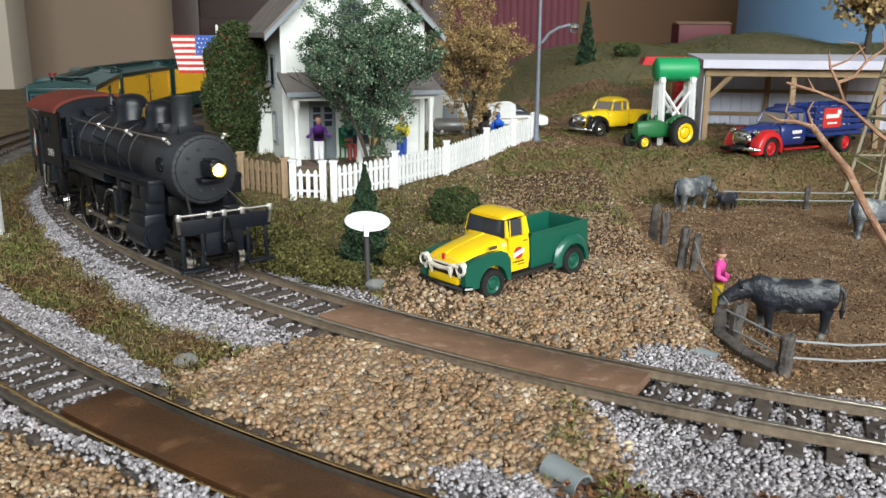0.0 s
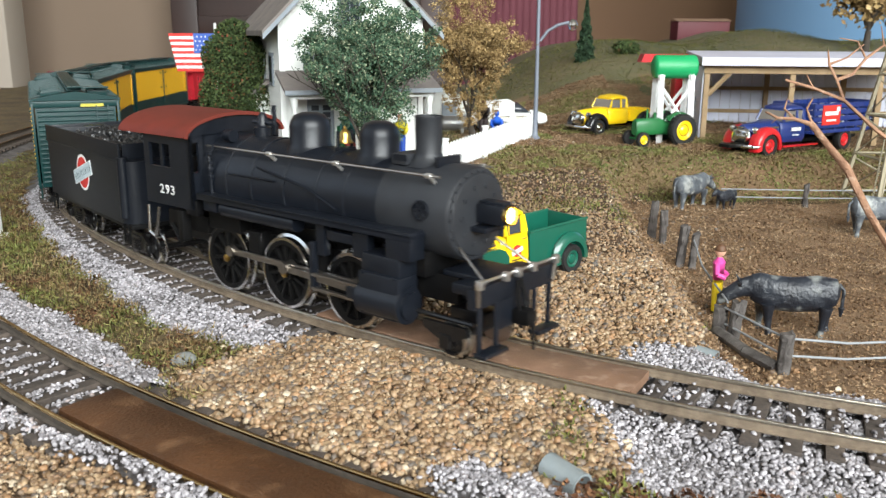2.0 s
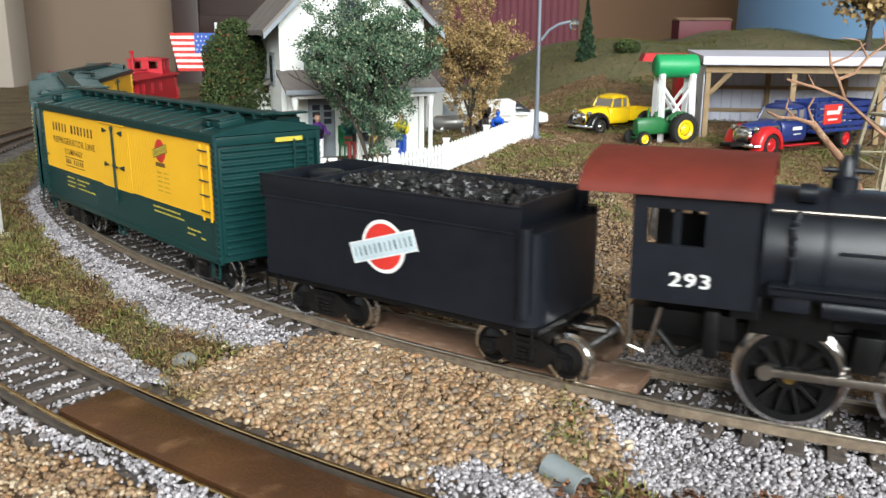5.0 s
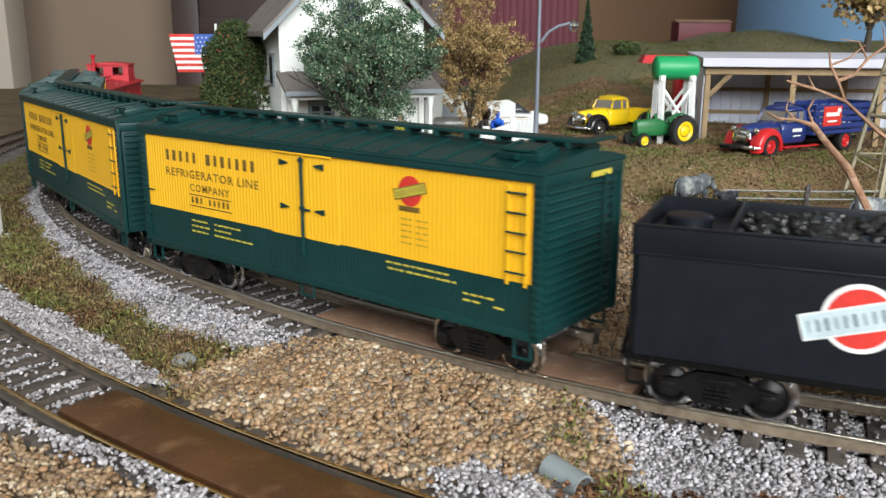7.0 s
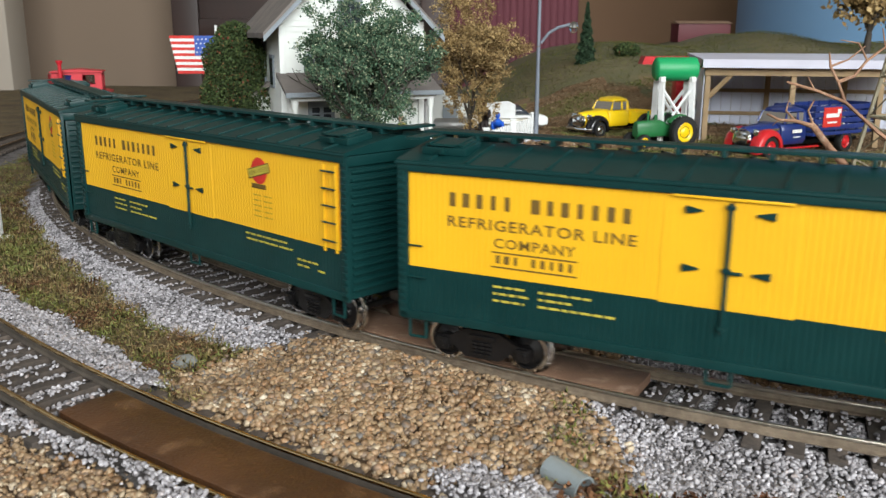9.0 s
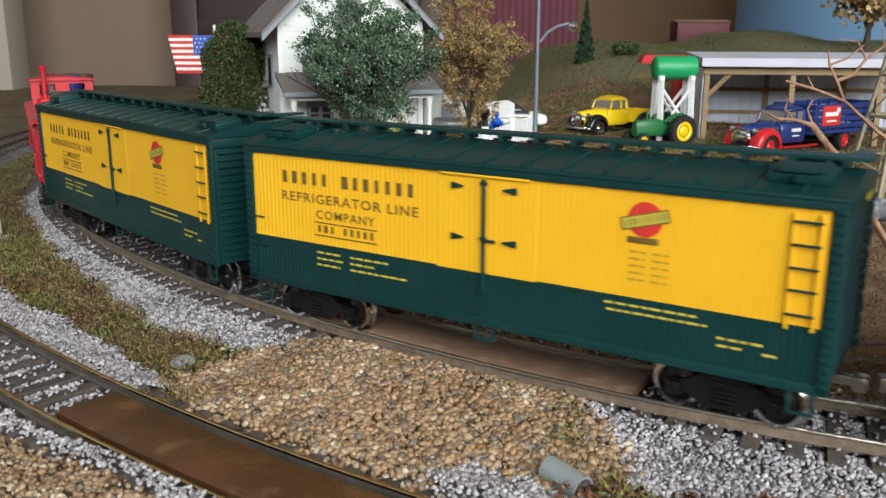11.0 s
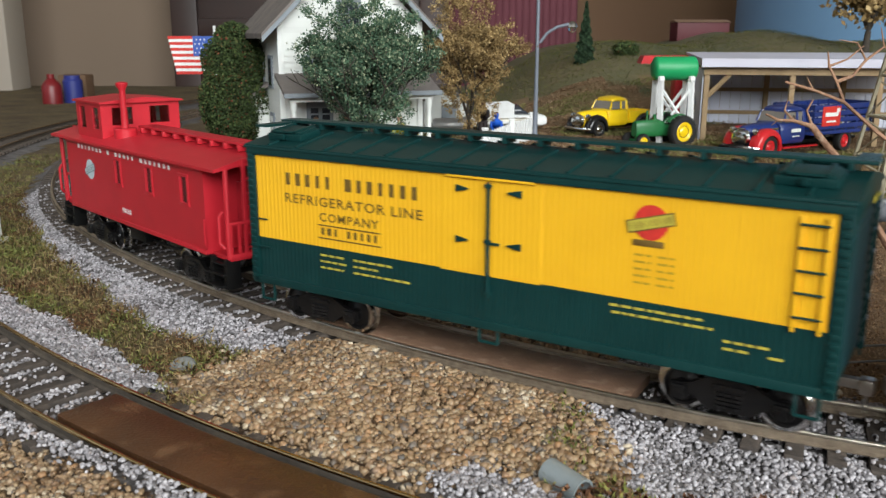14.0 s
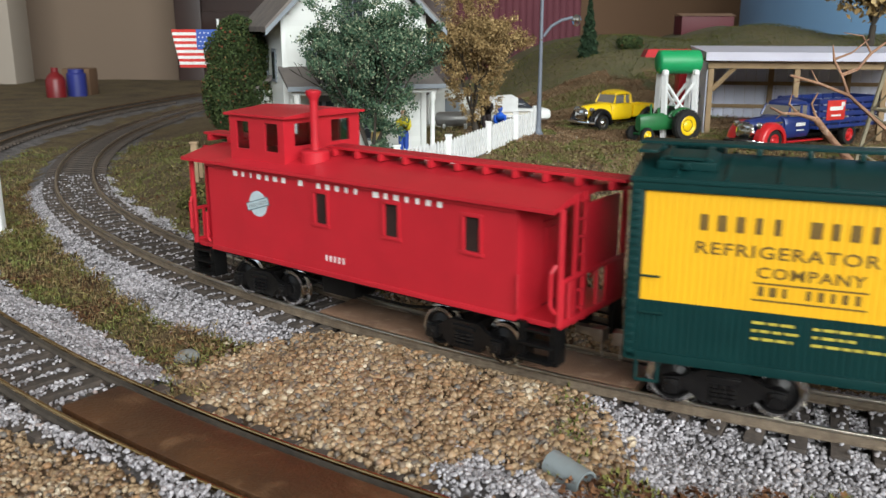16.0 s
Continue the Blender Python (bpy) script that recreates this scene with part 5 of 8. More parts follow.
ICO_V, ICO_F = ico()


def joined(name, verts, faces, material, label, category, smooth=False, parent=None, kind="stuff"):
    me = bpy.data.meshes.new(name)
    k = faces.shape[1]
    me.vertices.add(len(verts))
    me.vertices.foreach_set("co", (verts * MM).astype(np.float32).reshape(-1))
    me.loops.add(faces.size)
    me.loops.foreach_set("vertex_index", faces.astype(np.int32).reshape(-1))
    me.polygons.add(len(faces))
    me.polygons.foreach_set("loop_start", np.arange(0, faces.size, k, dtype=np.int32))
    if smooth:
        me.polygons.foreach_set("use_smooth", [True] * len(faces))
    me.update(calc_edges=True)
    me.materials.append(material)
    ob = new(name, me)
    ob.parent = parent
    return tagged(ob, label, category, kind=kind)


def turns(rng, n):
    q = rng.normal(size=(n, 4))
    q /= np.linalg.norm(q, axis=1, keepdims=True)
    w, x, y, z = q.T
    return np.stack([1 - 2 * (y * y + z * z), 2 * (x * y - z * w), 2 * (x * z + y * w), 2 * (x * y + z * w), 1 - 2 * (x * x + z * z), 2 * (y * z - x * w),
                     2 * (x * z - y * w), 2 * (y * z + x * w), 1 - 2 * (x * x + y * y)], -1).reshape(n, 3, 3)


def stones(name, pts, size, material, label, category, seed, squash=0.7):
    """Angular pebbles, each its own shape."""
    rng = np.random.default_rng(seed)
    n = len(pts)
    v = ICO_V[None] * rng.uniform(0.72, 1.2, (n, len(ICO_V), 1))
    v = v * np.stack([np.ones(n), rng.uniform(0.65, 1.0, n), rng.uniform(0.5, 0.85, n)], -1)[:, None]
    v = np.einsum("nij,nkj->nki", turns(rng, n), v) * (size * 0.5)[:, None, None]
    v[..., 2] *= squash + 0.15
    v += pts[:, None]
    f = (ICO_F[None] + np.arange(n)[:, None, None] * len(ICO_V)).reshape(-1, 3)
    return joined(name, v.reshape(-1, 3), f, material, label, category)


def flakes(name, pts, size, material, label, category, seed, up=0.0, slim=0.5, parent=None, kind="stuff"):
    """Many small bent leaves or blades; up lifts their tips."""
    rng = np.random.default_rng(seed)
    n = len(pts)
    base = np.array([[-1, 0, 0], [0, -slim, 0.15], [1, 0, 0.05], [0, slim, 0.15]]) * 0.5
    v = np.einsum("nij,kj->nki", turns(rng, n), base)
    if up:
        v[..., 2] = np.abs(v[..., 2]) * (1 + up) + up * np.array([0, 0.2, 0.6, 0.2])
    v = v * size[:, None, None] + pts[:, None]
    f = np.array([[0, 1, 2, 3]]) + np.arange(n)[:, None] * 4
    return joined(name, v.reshape(-1, 3), f, material, label, category, parent=parent, kind=kind)


def ramp_mat(name, stops, rough=0.85, bump=0.3, scale=1500, spec=0.3, patch=0.0):
    """Each loose piece takes one colour from a ramp, with speckle over it."""
    m = bpy.data.materials.new(name)
    m.use_nodes = True
    nt = m.node_tree
    b = nt.nodes["Principled BSDF"]
    b.inputs["Roughness"].default_value, b.inputs["Specular IOR Level"].default_value = rough, spec
    geo, ramp = nt.nodes.new("ShaderNodeNewGeometry"), nt.nodes.new("ShaderNodeValToRGB")
    ramp.color_ramp.interpolation = "LINEAR"
    while len(ramp.color_ramp.elements) < len(stops):
        ramp.color_ramp.elements.new(0.5)
    for e, (p, c) in zip(ramp.color_ramp.elements, stops):
        e.position, e.color = p, (*c, 1)
    nt.links.new(geo.outputs["Random Per Island"], ramp.inputs["Fac"])
    if patch:  # colours gather in patches a centimetre or two across
        pc, pn, pr, pm = nt.nodes.new("ShaderNodeTexCoord"), nt.nodes.new("ShaderNodeTexNoise"), nt.nodes.new("ShaderNodeMapRange"), nt.nodes.new("ShaderNodeMix")
        pn.inputs["Scale"].default_value, pn.inputs["Detail"].default_value = 70, 3
        pr.inputs[1].default_value, pr.inputs[2].default_value = 0.32, 0.68
        pm.inputs["Factor"].default_value = patch
        nt.links.new(pc.outputs["Object"], pn.inputs["Vector"])
        nt.links.new(pn.outputs["Fac"], pr.inputs[0])
        nt.links.new(geo.outputs["Random Per Island"], pm.inputs[2])
        nt.links.new(pr.outputs[0], pm.inputs[3])
        nt.links.new(pm.outputs[0], ramp.inputs["Fac"])
    tc, nz = nt.nodes.new("ShaderNodeTexCoord"), nt.nodes.new("ShaderNodeTexNoise")
    nz.inputs["Scale"].default_value, nz.inputs["Detail"].default_value = scale, 4
    nt.links.new(tc.outputs["Object"], nz.inputs["Vector"])
    mr = nt.nodes.new("ShaderNodeMapRange")
    mr.inputs[1].default_value, mr.inputs[2].default_value, mr.inputs[3].default_value, mr.inputs[4].default_value = 0.3, 0.7, 0.7, 1.25
    nt.links.new(nz.outputs["Fac"], mr.inputs[0])
    hsv = nt.nodes.new("ShaderNodeHueSaturation")
    nt.links.new(mr.outputs[0], hsv.inputs["Value"])
    nt.links.new(ramp.outputs["Color"], hsv.inputs["Color"])
    nt.links.new(hsv.outputs["Color"], b.inputs["Base Color"])
    if bump:
        bp = nt.nodes.new("ShaderNodeBump")
        bp.inputs["Strength"].default_value, bp.inputs["Distance"].default_value = bump, 0.0003
        nt.links.new(nz.outputs["Fac"], bp.inputs["Height"])
        nt.links.new(bp.outputs["Normal"], b.inputs["Normal"])
    return m


PEBBLE = ramp_mat("tan_pebbles", [(0, (0.07, 0.038, 0.018)), (0.16, (0.18, 0.105, 0.052)), (0.36, (0.34, 0.235, 0.135)), (0.5, (0.24, 0.15, 0.082)), (0.62, (0.12, 0.11, 0.10)), (0.72, (0.32, 0.175, 0.082)), (0.85, (0.38, 0.29, 0.19)), (1, (0.60, 0.51, 0.39))], 0.5, spec=0.5, patch=0.22)
BALLAST = ramp_mat("pale_ballast", [(0, (0.06, 0.054, 0.054)), (0.22, (0.165, 0.152, 0.157)), (0.5, (0.315, 0.296, 0.31)), (0.8, (0.50, 0.475, 0.50)), (1, (0.21, 0.14, 0.105))], 0.6, spec=0.5, patch=0.3)
TURF = ramp_mat("turf", [(0, (0.12, 0.070, 0.034)), (0.18, (0.22, 0.145, 0.07)), (0.34, (0.35, 0.27, 0.135)), (0.48, (0.27, 0.25, 0.09)), (0.66, (0.20, 0.215, 0.066)), (0.86, (0.23, 0.27, 0.085)), (1, (0.14, 0.17, 0.055))], 0.9, 0, patch=0.72)
VERGE = ramp_mat("verge", [(0, (0.04, 0.018, 0.009)), (0.22, (0.115, 0.052, 0.022)), (0.38, (0.20, 0.12, 0.056)), (0.5, (0.32, 0.23, 0.115)), (0.6, (0.165, 0.13, 0.04)), (0.78, (0.13, 0.13, 0.032)), (0.92, (0.18, 0.185, 0.05)), (1, (0.065, 0.08, 0.02))], 0.9, 0, patch=0.66)
WEED = ramp_mat("weeds", [(0, (0.07, 0.09, 0.02)), (0.5, (0.17, 0.18, 0.045)), (1, (0.26, 0.22, 0.07))], 0.9, 0, patch=0.3)
MULCH = ramp_mat("mulch", [(0, (0.10, 0.05, 0.022)), (0.4, (0.29, 0.175, 0.095)), (0.75, (0.47, 0.32, 0.19)), (1, (0.60, 0.47, 0.32))], 0.9, 0, patch=0.45)
REDLEAF = ramp_mat("dead_leaves", [(0, (0.07, 0.03, 0.015)), (0.5, (0.16, 0.07, 0.035)), (1, (0.25, 0.13, 0.06))], 0.9, 0)


def spread(rng, n, x0, x1, y0, y1):
    return rng.uniform(x0, x1, n), rng.uniform(y0, y1, n)


def ground_cover():
    rng = np.random.default_rng(11)

    def over(x, y, lift):
        return np.stack([x, y, ground_z(x, y) + lift], -1)

    # tan gravel of the road, thick near the camera, thinner behind
    for n, (x0, x1, y0, y1), lo, hi, name in ((95000, (-125, 110, 92, 262), 0.5, 2.9, "road_gravel"), (40000, (-60, 130, 250, 470), 0.7, 2.3, "road_gravel")):
        x, y = spread(rng, n, x0, x1, y0, y1)
        g, s = line_gap(x, y)
        off = np.minimum(np.abs(np.abs(g) - 8.6), np.abs(np.abs(g - SECOND) - 8.6))
        zn, rm = zone(x + rng.normal(0, 1.6, n), y + rng.normal(0, 1.6, n)), np.abs(x - road_mid(y))
        stray = (zn != 0) & (zn != 4) & (rm < 85) & (rng.random(len(x)) < np.where((zn == 2) | (y > 250), 0.22, 0.10) * smooth01(90, 45, rm))
        ok = ((zn == 1) & (rng.random(len(x)) < np.interp(y, [300, 345], [1.0, 0.28])) | stray) & (np.abs(g) > 10.2) & (np.abs(g - SECOND) > 10.2)
        x, y = x[ok], y[ok]
        size = (lo + (hi - lo) * rng.random(len(x)) ** 2.0) * np.where(g[ok] > 70, 0.75, np.interp(y, [185, 250], [1.0, 0.74]))
        stones(name, over(x, y, size * 0.08 + rng.uniform(0.0, 0.8, len(x)) * (1.2 - 0.3 * size)), size, PEBBLE, "loose tan and brown gravel of the dirt road", "gravel", 3)
    # ballast beside and between the ties
    x, y = spread(rng, 300000, -200, 125, 100, 440)
    g, s = line_gap(x, y)
    zb = zone(x + rng.normal(0, 1.3, len(x)), y + rng.normal(0, 1.3, len(x)))
    pts, sizes = [], []
    for off, t0, c0, c1 in ((0.0, -80, 84, 170), (SECOND, 30, 60, 166)):
        w = g - off
        near = (g < 36) if off == 0 else (g >= 36)
        tie = np.abs(((s - t0 + 3.5) % 7.0) - 3.5)
        plank = (s > c0 - 1) & (s < c1 + 1) & (np.abs(w) < 8.2)
        rail = np.abs(np.abs(w) - 8.6) < 1.25
        inside = np.abs(w) < (14.2 if off == 0 else 10.4)
        ok = near & ~plank & ~rail & (zb == 0) & ~(inside & (tie < 1.8) & (rng.random(len(x)) > 0.09))
        sz = rng.uniform(0.7, 1.5, len(x))
        zz = np.where(inside, -3.6 + np.where(tie < 1.8, 1.5, 0.0), ground_z(x, y) + (0.9 if off == 0 else 2.1) * smooth01(22, 14, np.abs(w)) + 0.2)
        pts.append(np.stack([x, y, zz + rng.uniform(-0.3, 0.3, len(x))], -1)[ok])
        sizes.append(sz[ok])
    stones("track_ballast", np.concatenate(pts), np.concatenate(sizes), BALLAST, "crushed pale grey ballast along the tracks", "ballast", 4)
    # rough turf: the strip between the tracks, the bank below the fence, the yard edge
    x, y = spread(rng, 260000, -330, 150, 100, 560)
    keep = rng.random(len(x)) < np.where(y < 330, 1.0, 0.35)
    x, y = x[keep], y[keep]
    zn = zone(x, y)
    ok = (zn == 2) | ((zn == 1) & (rng.random(len(x)) < 0.06 + 0.4 * smooth01(300, 345, y) + 0.5 * (np.sin(x * 0.07 + 1) * np.sin(y * 0.05 + 0.4) + 0.5 * np.sin(x * 0.15 - y * 0.11) > 0.25)) & (y > 285))
    x, y = x[ok], y[ok]
    mound = 1.1 * np.maximum(0, np.sin(x * 0.37 + 2 * np.sin(y * 0.21)) * np.sin(y * 0.33 + np.sin(x * 0.17)))
    size = rng.uniform(0.7, 2.6, len(x)) * np.where(y < 260, 0.8, 1.0)
    flakes("rough_grass", over(x, y, rng.uniform(-0.2, 1.1, len(x)) + 1.5 * mound * rng.random(len(x))), size, TURF, "mixed olive and brown scatter turf", "grass", 5, 0.45, 0.22)
    xs, ys = spread(rng, 90000, -210, 10, 130, 430)
    ok = (zone(xs, ys) == 2) & (line_gap(xs, ys)[0] > 0)
    xs, ys = xs[ok], ys[ok]
    md = np.maximum(0, np.sin(xs * 0.31 + 2 * np.sin(ys * 0.23)) * np.sin(ys * 0.29 + np.sin(xs * 0.2)))
    flakes("verge_grass", over(xs, ys, rng.uniform(0.0, 1.0, len(xs)) + 3.2 * md * rng.random(len(xs))), rng.uniform(0.6, 2.9, len(xs)), VERGE, "dense dry verge grass between the two tracks", "grass", 15, 0.5, 0.16)
    green = np.sin(x * 0.06 + 1.0) * np.sin(y * 0.075) + 0.4 * np.sin(x * 0.19 + y * 0.13) > np.where(y > 245, 0.1, 0.45)
    xg, yg = x[green], y[green]
    flakes("green_weeds", over(xg, yg, rng.uniform(0.2, 1.8, len(xg))), rng.uniform(0.7, 1.7, len(xg)), WEED, "fresher yellow-green weed patches", "weeds", 6, 0.6, 0.22)
    dark = (np.sin(x * 0.09 + 4) * np.sin(y * 0.11 + 2) > 0.5) & (rng.random(len(x)) < 0.7)
    flakes("dead_leaves", over(x[dark], y[dark], rng.uniform(0.1, 1.2, dark.sum())), rng.uniform(0.8, 1.8, dark.sum()), REDLEAF, "dark reddish brown leaf litter", "leaf litter", 7, 0.2, 0.7)
    # litter by the near culvert
    x, y = spread(rng, 5200, 18, 84, 100, 142)
    ok = (np.abs(line_gap(x, y)[0] - SECOND) > 12) & (y < 129 - 0.08 * (x - 25) + 2 * np.sin(x * 0.5))
    x, y = x[ok], y[ok]
    flakes("culvert_litter", over(x, y, rng.uniform(0.2, 2.0, len(x))), rng.uniform(0.9, 2.2, len(x)), REDLEAF, "dark leaf litter round the culvert", "leaf litter", 8, 0.3, 0.7)
    clump = (np.hypot(x - 30, y - 124) < 5.5) | (np.hypot(x - 47, y - 116) < 7) | (np.hypot(x - 38, y - 112) < 5) | (np.hypot(x - 62, y - 124) < 4)
    flakes("culvert_weeds", over(x[clump], y[clump], rng.uniform(0.5, 3.2, clump.sum())), rng.uniform(0.9, 2.0, clump.sum()), WEED, "yellow-green weeds by the culvert", "weeds", 9, 0.6, 0.4)
    x, y = spread(rng, 1500, 16, 44, 128, 168)
    rim = np.abs(x - (24.5 + 0.12 * (y - 150)) + 2.5 * np.sin(y * 0.4)) < 3.2 * np.abs(np.sin(y * 0.23))
    x, y = x[rim & (line_gap(x, y)[0] > 12)], y[rim & (line_gap(x, y)[0] > 12)]
    flakes("gravel_weeds", over(x, y, rng.uniform(0.4, 2.0, len(x))), rng.uniform(0.8, 1.7, len(x)), WEED, "sparse green weeds between gravel and ballast", "weeds", 19, 0.6, 0.4)
    # field mulch and the yard and hill behind
    x, y = spread(rng, 110000, 55, 260, 165, 400)
    ok = zone(x, y) == 3
    x, y = x[ok], y[ok]
    flakes("field_mulch", over(x, y, rng.uniform(-0.1, 0.9, len(x))), rng.uniform(0.35, 1.6, len(x)), MULCH, "brown straw and mulch of the cattle field", "mulch", 10, 0.15, 0.4)
    x, y = spread(rng, 120000, 20, 330, 376, 640)
    zn = zone(x, y)
    ok = (zn == 5) | (zn == 2)
    x, y = x[ok], y[ok]
    pick = (np.sin(x * 0.05) * np.sin(y * 0.08 + 1) > 0.1) | (y < 440)
    flakes("yard_turf", over(x[pick], y[pick], rng.uniform(0, 0.9, pick.sum())), rng.uniform(1.0, 2.4, pick.sum()), TURF, "patchy dry turf of the farm yard", "grass", 12, 0.3, 0.4)
    flakes("yard_litter", over(x[~pick], y[~pick], rng.uniform(0, 0.5, (~pick).sum())), rng.uniform(0.8, 2.0, (~pick).sum()), MULCH, "brown dirt and straw of the farm yard", "mulch", 13, 0.1, 0.5)
    x, y = spread(rng, 34000, 20, 480, 545, 900)
    x, y = x[zone(x, y) == 4], y[zone(x, y) == 4]
    flakes("hill_turf", over(x, y, rng.uniform(0, 0.9, len(x))), rng.uniform(1.0, 2.4, len(x)), WEED, "olive scatter turf on the far hills", "grass", 14, 0.25, 0.4)
    # two loose stones
    for px, py, r in ((-61.5, 192.5, 2.6), (-19.5, 239.0, 2.5)):
        bm = B()
        bmesh.ops.create_icosphere(bm, subdivisions=3, radius=r, matrix=Matrix.Diagonal((1.25, 0.9, 0.75, 1)))
        for v in bm.verts:
            v.co *= 1 + 0.16 * noise.noise(v.co * 0.5 + Vector((px, 0, 0)))
        solid("rock", bm, mat("pale_rock", (0.22, 0.225, 0.215), 0.85, col2=(0.13, 0.135, 0.13), scale=500, bump=0.5), "pale grey rounded rock lying by the track", "rock", at_mm(px, py, float(ground_z(np.array([px]), np.array([py]))[0]) + r * 0.35))


ground_cover()


def gz(x, y):
    return float(ground_z(np.array([float(x)]), np.array([float(y)]))[0])


# ---------- plants ----------
BARK = mat("bark", (0.065, 0.052, 0.04), 0.9, col2=(0.035, 0.028, 0.022), scale=400, bump=0.6, bscale=1500)
# the palest green leaves have whitish highlights put into their colour
LEAF_GREEN = ramp_mat("tree_leaves", [(0, (0.025, 0.055, 0.032)), (0.35, (0.06, 0.12, 0.072)), (0.66, (0.09, 0.155, 0.09)), (0.86, (0.17, 0.22, 0.13)), (1, (0.40, 0.42, 0.28))], 0.75, 0)
LEAF_BROWN = ramp_mat("autumn_leaves", [(0, (0.13, 0.08, 0.033)), (0.4, (0.27, 0.175, 0.072)), (0.75, (0.38, 0.26, 0.11)), (1, (0.48, 0.35, 0.17))], 0.8, 0)
LEAF_HEDGE = ramp_mat("hedge_leaves", [(0, (0.022, 0.035, 0.012)), (0.5, (0.042, 0.068, 0.020)), (0.93, (0.085, 0.115, 0.035)), (1, (0.20, 0.05, 0.03))], 0.8, 0)
LEAF_CONE = ramp_mat("conifer_needles", [(0, (0.010, 0.025, 0.013)), (0.5, (0.025, 0.055, 0.026)), (1, (0.05, 0.085, 0.04))], 0.8, 0)
LEAF_SCRUB = ramp_mat("scrub_leaves", [(0, (0.035, 0.035, 0.012)), (0.5, (0.10, 0.095, 0.028)), (1, (0.18, 0.16, 0.05))], 0.85, 0)


def tree(x, y, z, lean, height, spread_r, fork, n, leafsize, leafmat, label, seed, bottom, trunk_r=2.2, shape=0.0):
    """Trunk forking into tapered limbs; leaves gather in clumps round the twig ends."""
    rnd, rng = random.Random(seed), np.random.default_rng(seed)
    t = thing("tree", label, "tree", at_mm(x, y, z))
    bm = B()
    tips = []

    def grow(p, d, length, r, depth):
        steps = 3
        for i in range(steps):
            q = p + d * (length / steps)
            rod(bm, p, q, r * (1 - 0.28 * i / steps), 7, r * (1 - 0.28 * (i + 1) / steps), caps=False)
            p = q
            d = (d + Vector((rnd.uniform(-0.16, 0.16), rnd.uniform(-0.16, 0.16), 0.05))).normalized()
            if depth <= 2:
                tips.append(p.copy())
        if depth == 0:
            return
        for k in range(3 if depth > 1 else 4):
            a = rnd.uniform(0, 2 * math.pi)
            nd = (d + Vector((math.cos(a), math.sin(a), rnd.uniform(-0.15, 0.35))) * rnd.uniform(0.45, 0.95)).normalized()
            grow(p, nd, length * rnd.uniform(0.55, 0.8), r * 0.62, depth - 1)

    rod(bm, (0, 0, -1.5), Vector((lean, 0, fork)), trunk_r * 1.25, 10, trunk_r * 0.9, caps=False)
    for k in range(6):
        a = k * math.pi / 3 + rnd.uniform(-0.4, 0.4)
        o = rnd.uniform(0.15, 0.55)
        grow(Vector((lean, 0, fork)), Vector((math.cos(a) * o, math.sin(a) * o, 1)).normalized(), height * (0.3 if shape == 0 else 0.235), trunk_r * (0.55 if shape == 0 else 0.42), 3)
    part("trunk", bm, BARK, t)
    tip = np.array([p[:] for p in tips])
    mid = np.array([lean, 0, bottom + (height - bottom) * 0.5])
    half = np.array([spread_r, spread_r * 0.9, (height - bottom) * 0.52])
    # pull twig ends into the crown's outline, then gather leaves round them
    d = (tip - mid) / half
    r = np.linalg.norm(d, axis=1, keepdims=True)
    lump = 1 + 0.22 * np.sin(d[:, :1] * 5 + seed) * np.cos(d[:, 2:] * 6 + d[:, 1:2] * 4)
    tip = mid + d / np.maximum(r, 1e-6) * np.minimum(r, 0.25 + 0.75 * rng.random((len(tip), 1)) ** 0.5) * half * lump
    extra = rng.normal(size=(190, 3))
    extra /= np.linalg.norm(extra, axis=1, keepdims=True)
    lump = 1 + 0.25 * np.sin(extra[:, :1] * 6 + seed) * np.cos(extra[:, 2:] * 7 + extra[:, 1:2] * 5)
    extra = mid + extra * half * lump * rng.uniform(0.35, 1.0, (190, 1)) ** 0.5
    c = np.concatenate([tip, extra])
    i = rng.integers(0, len(c), n)
    pts = c[i] + rng.normal(size=(n, 3)) * spread_r * 0.06 * np.array([1, 1, 0.8])
    # the crown narrows to its foot
    k = 1 - shape * (1 - smooth01(bottom - 4, bottom + 0.62 * (height - bottom), pts[:, 2]))
    foot = np.array([0.0, 0.0])
    pts[:, :2] = foot + (pts[:, :2] - foot) * k[:, None]
    flakes("crown", pts, rng.uniform(0.6, 1.3, n) * leafsize, leafmat, "", "", seed + 1, 0, 0.75, t, "")
    return t


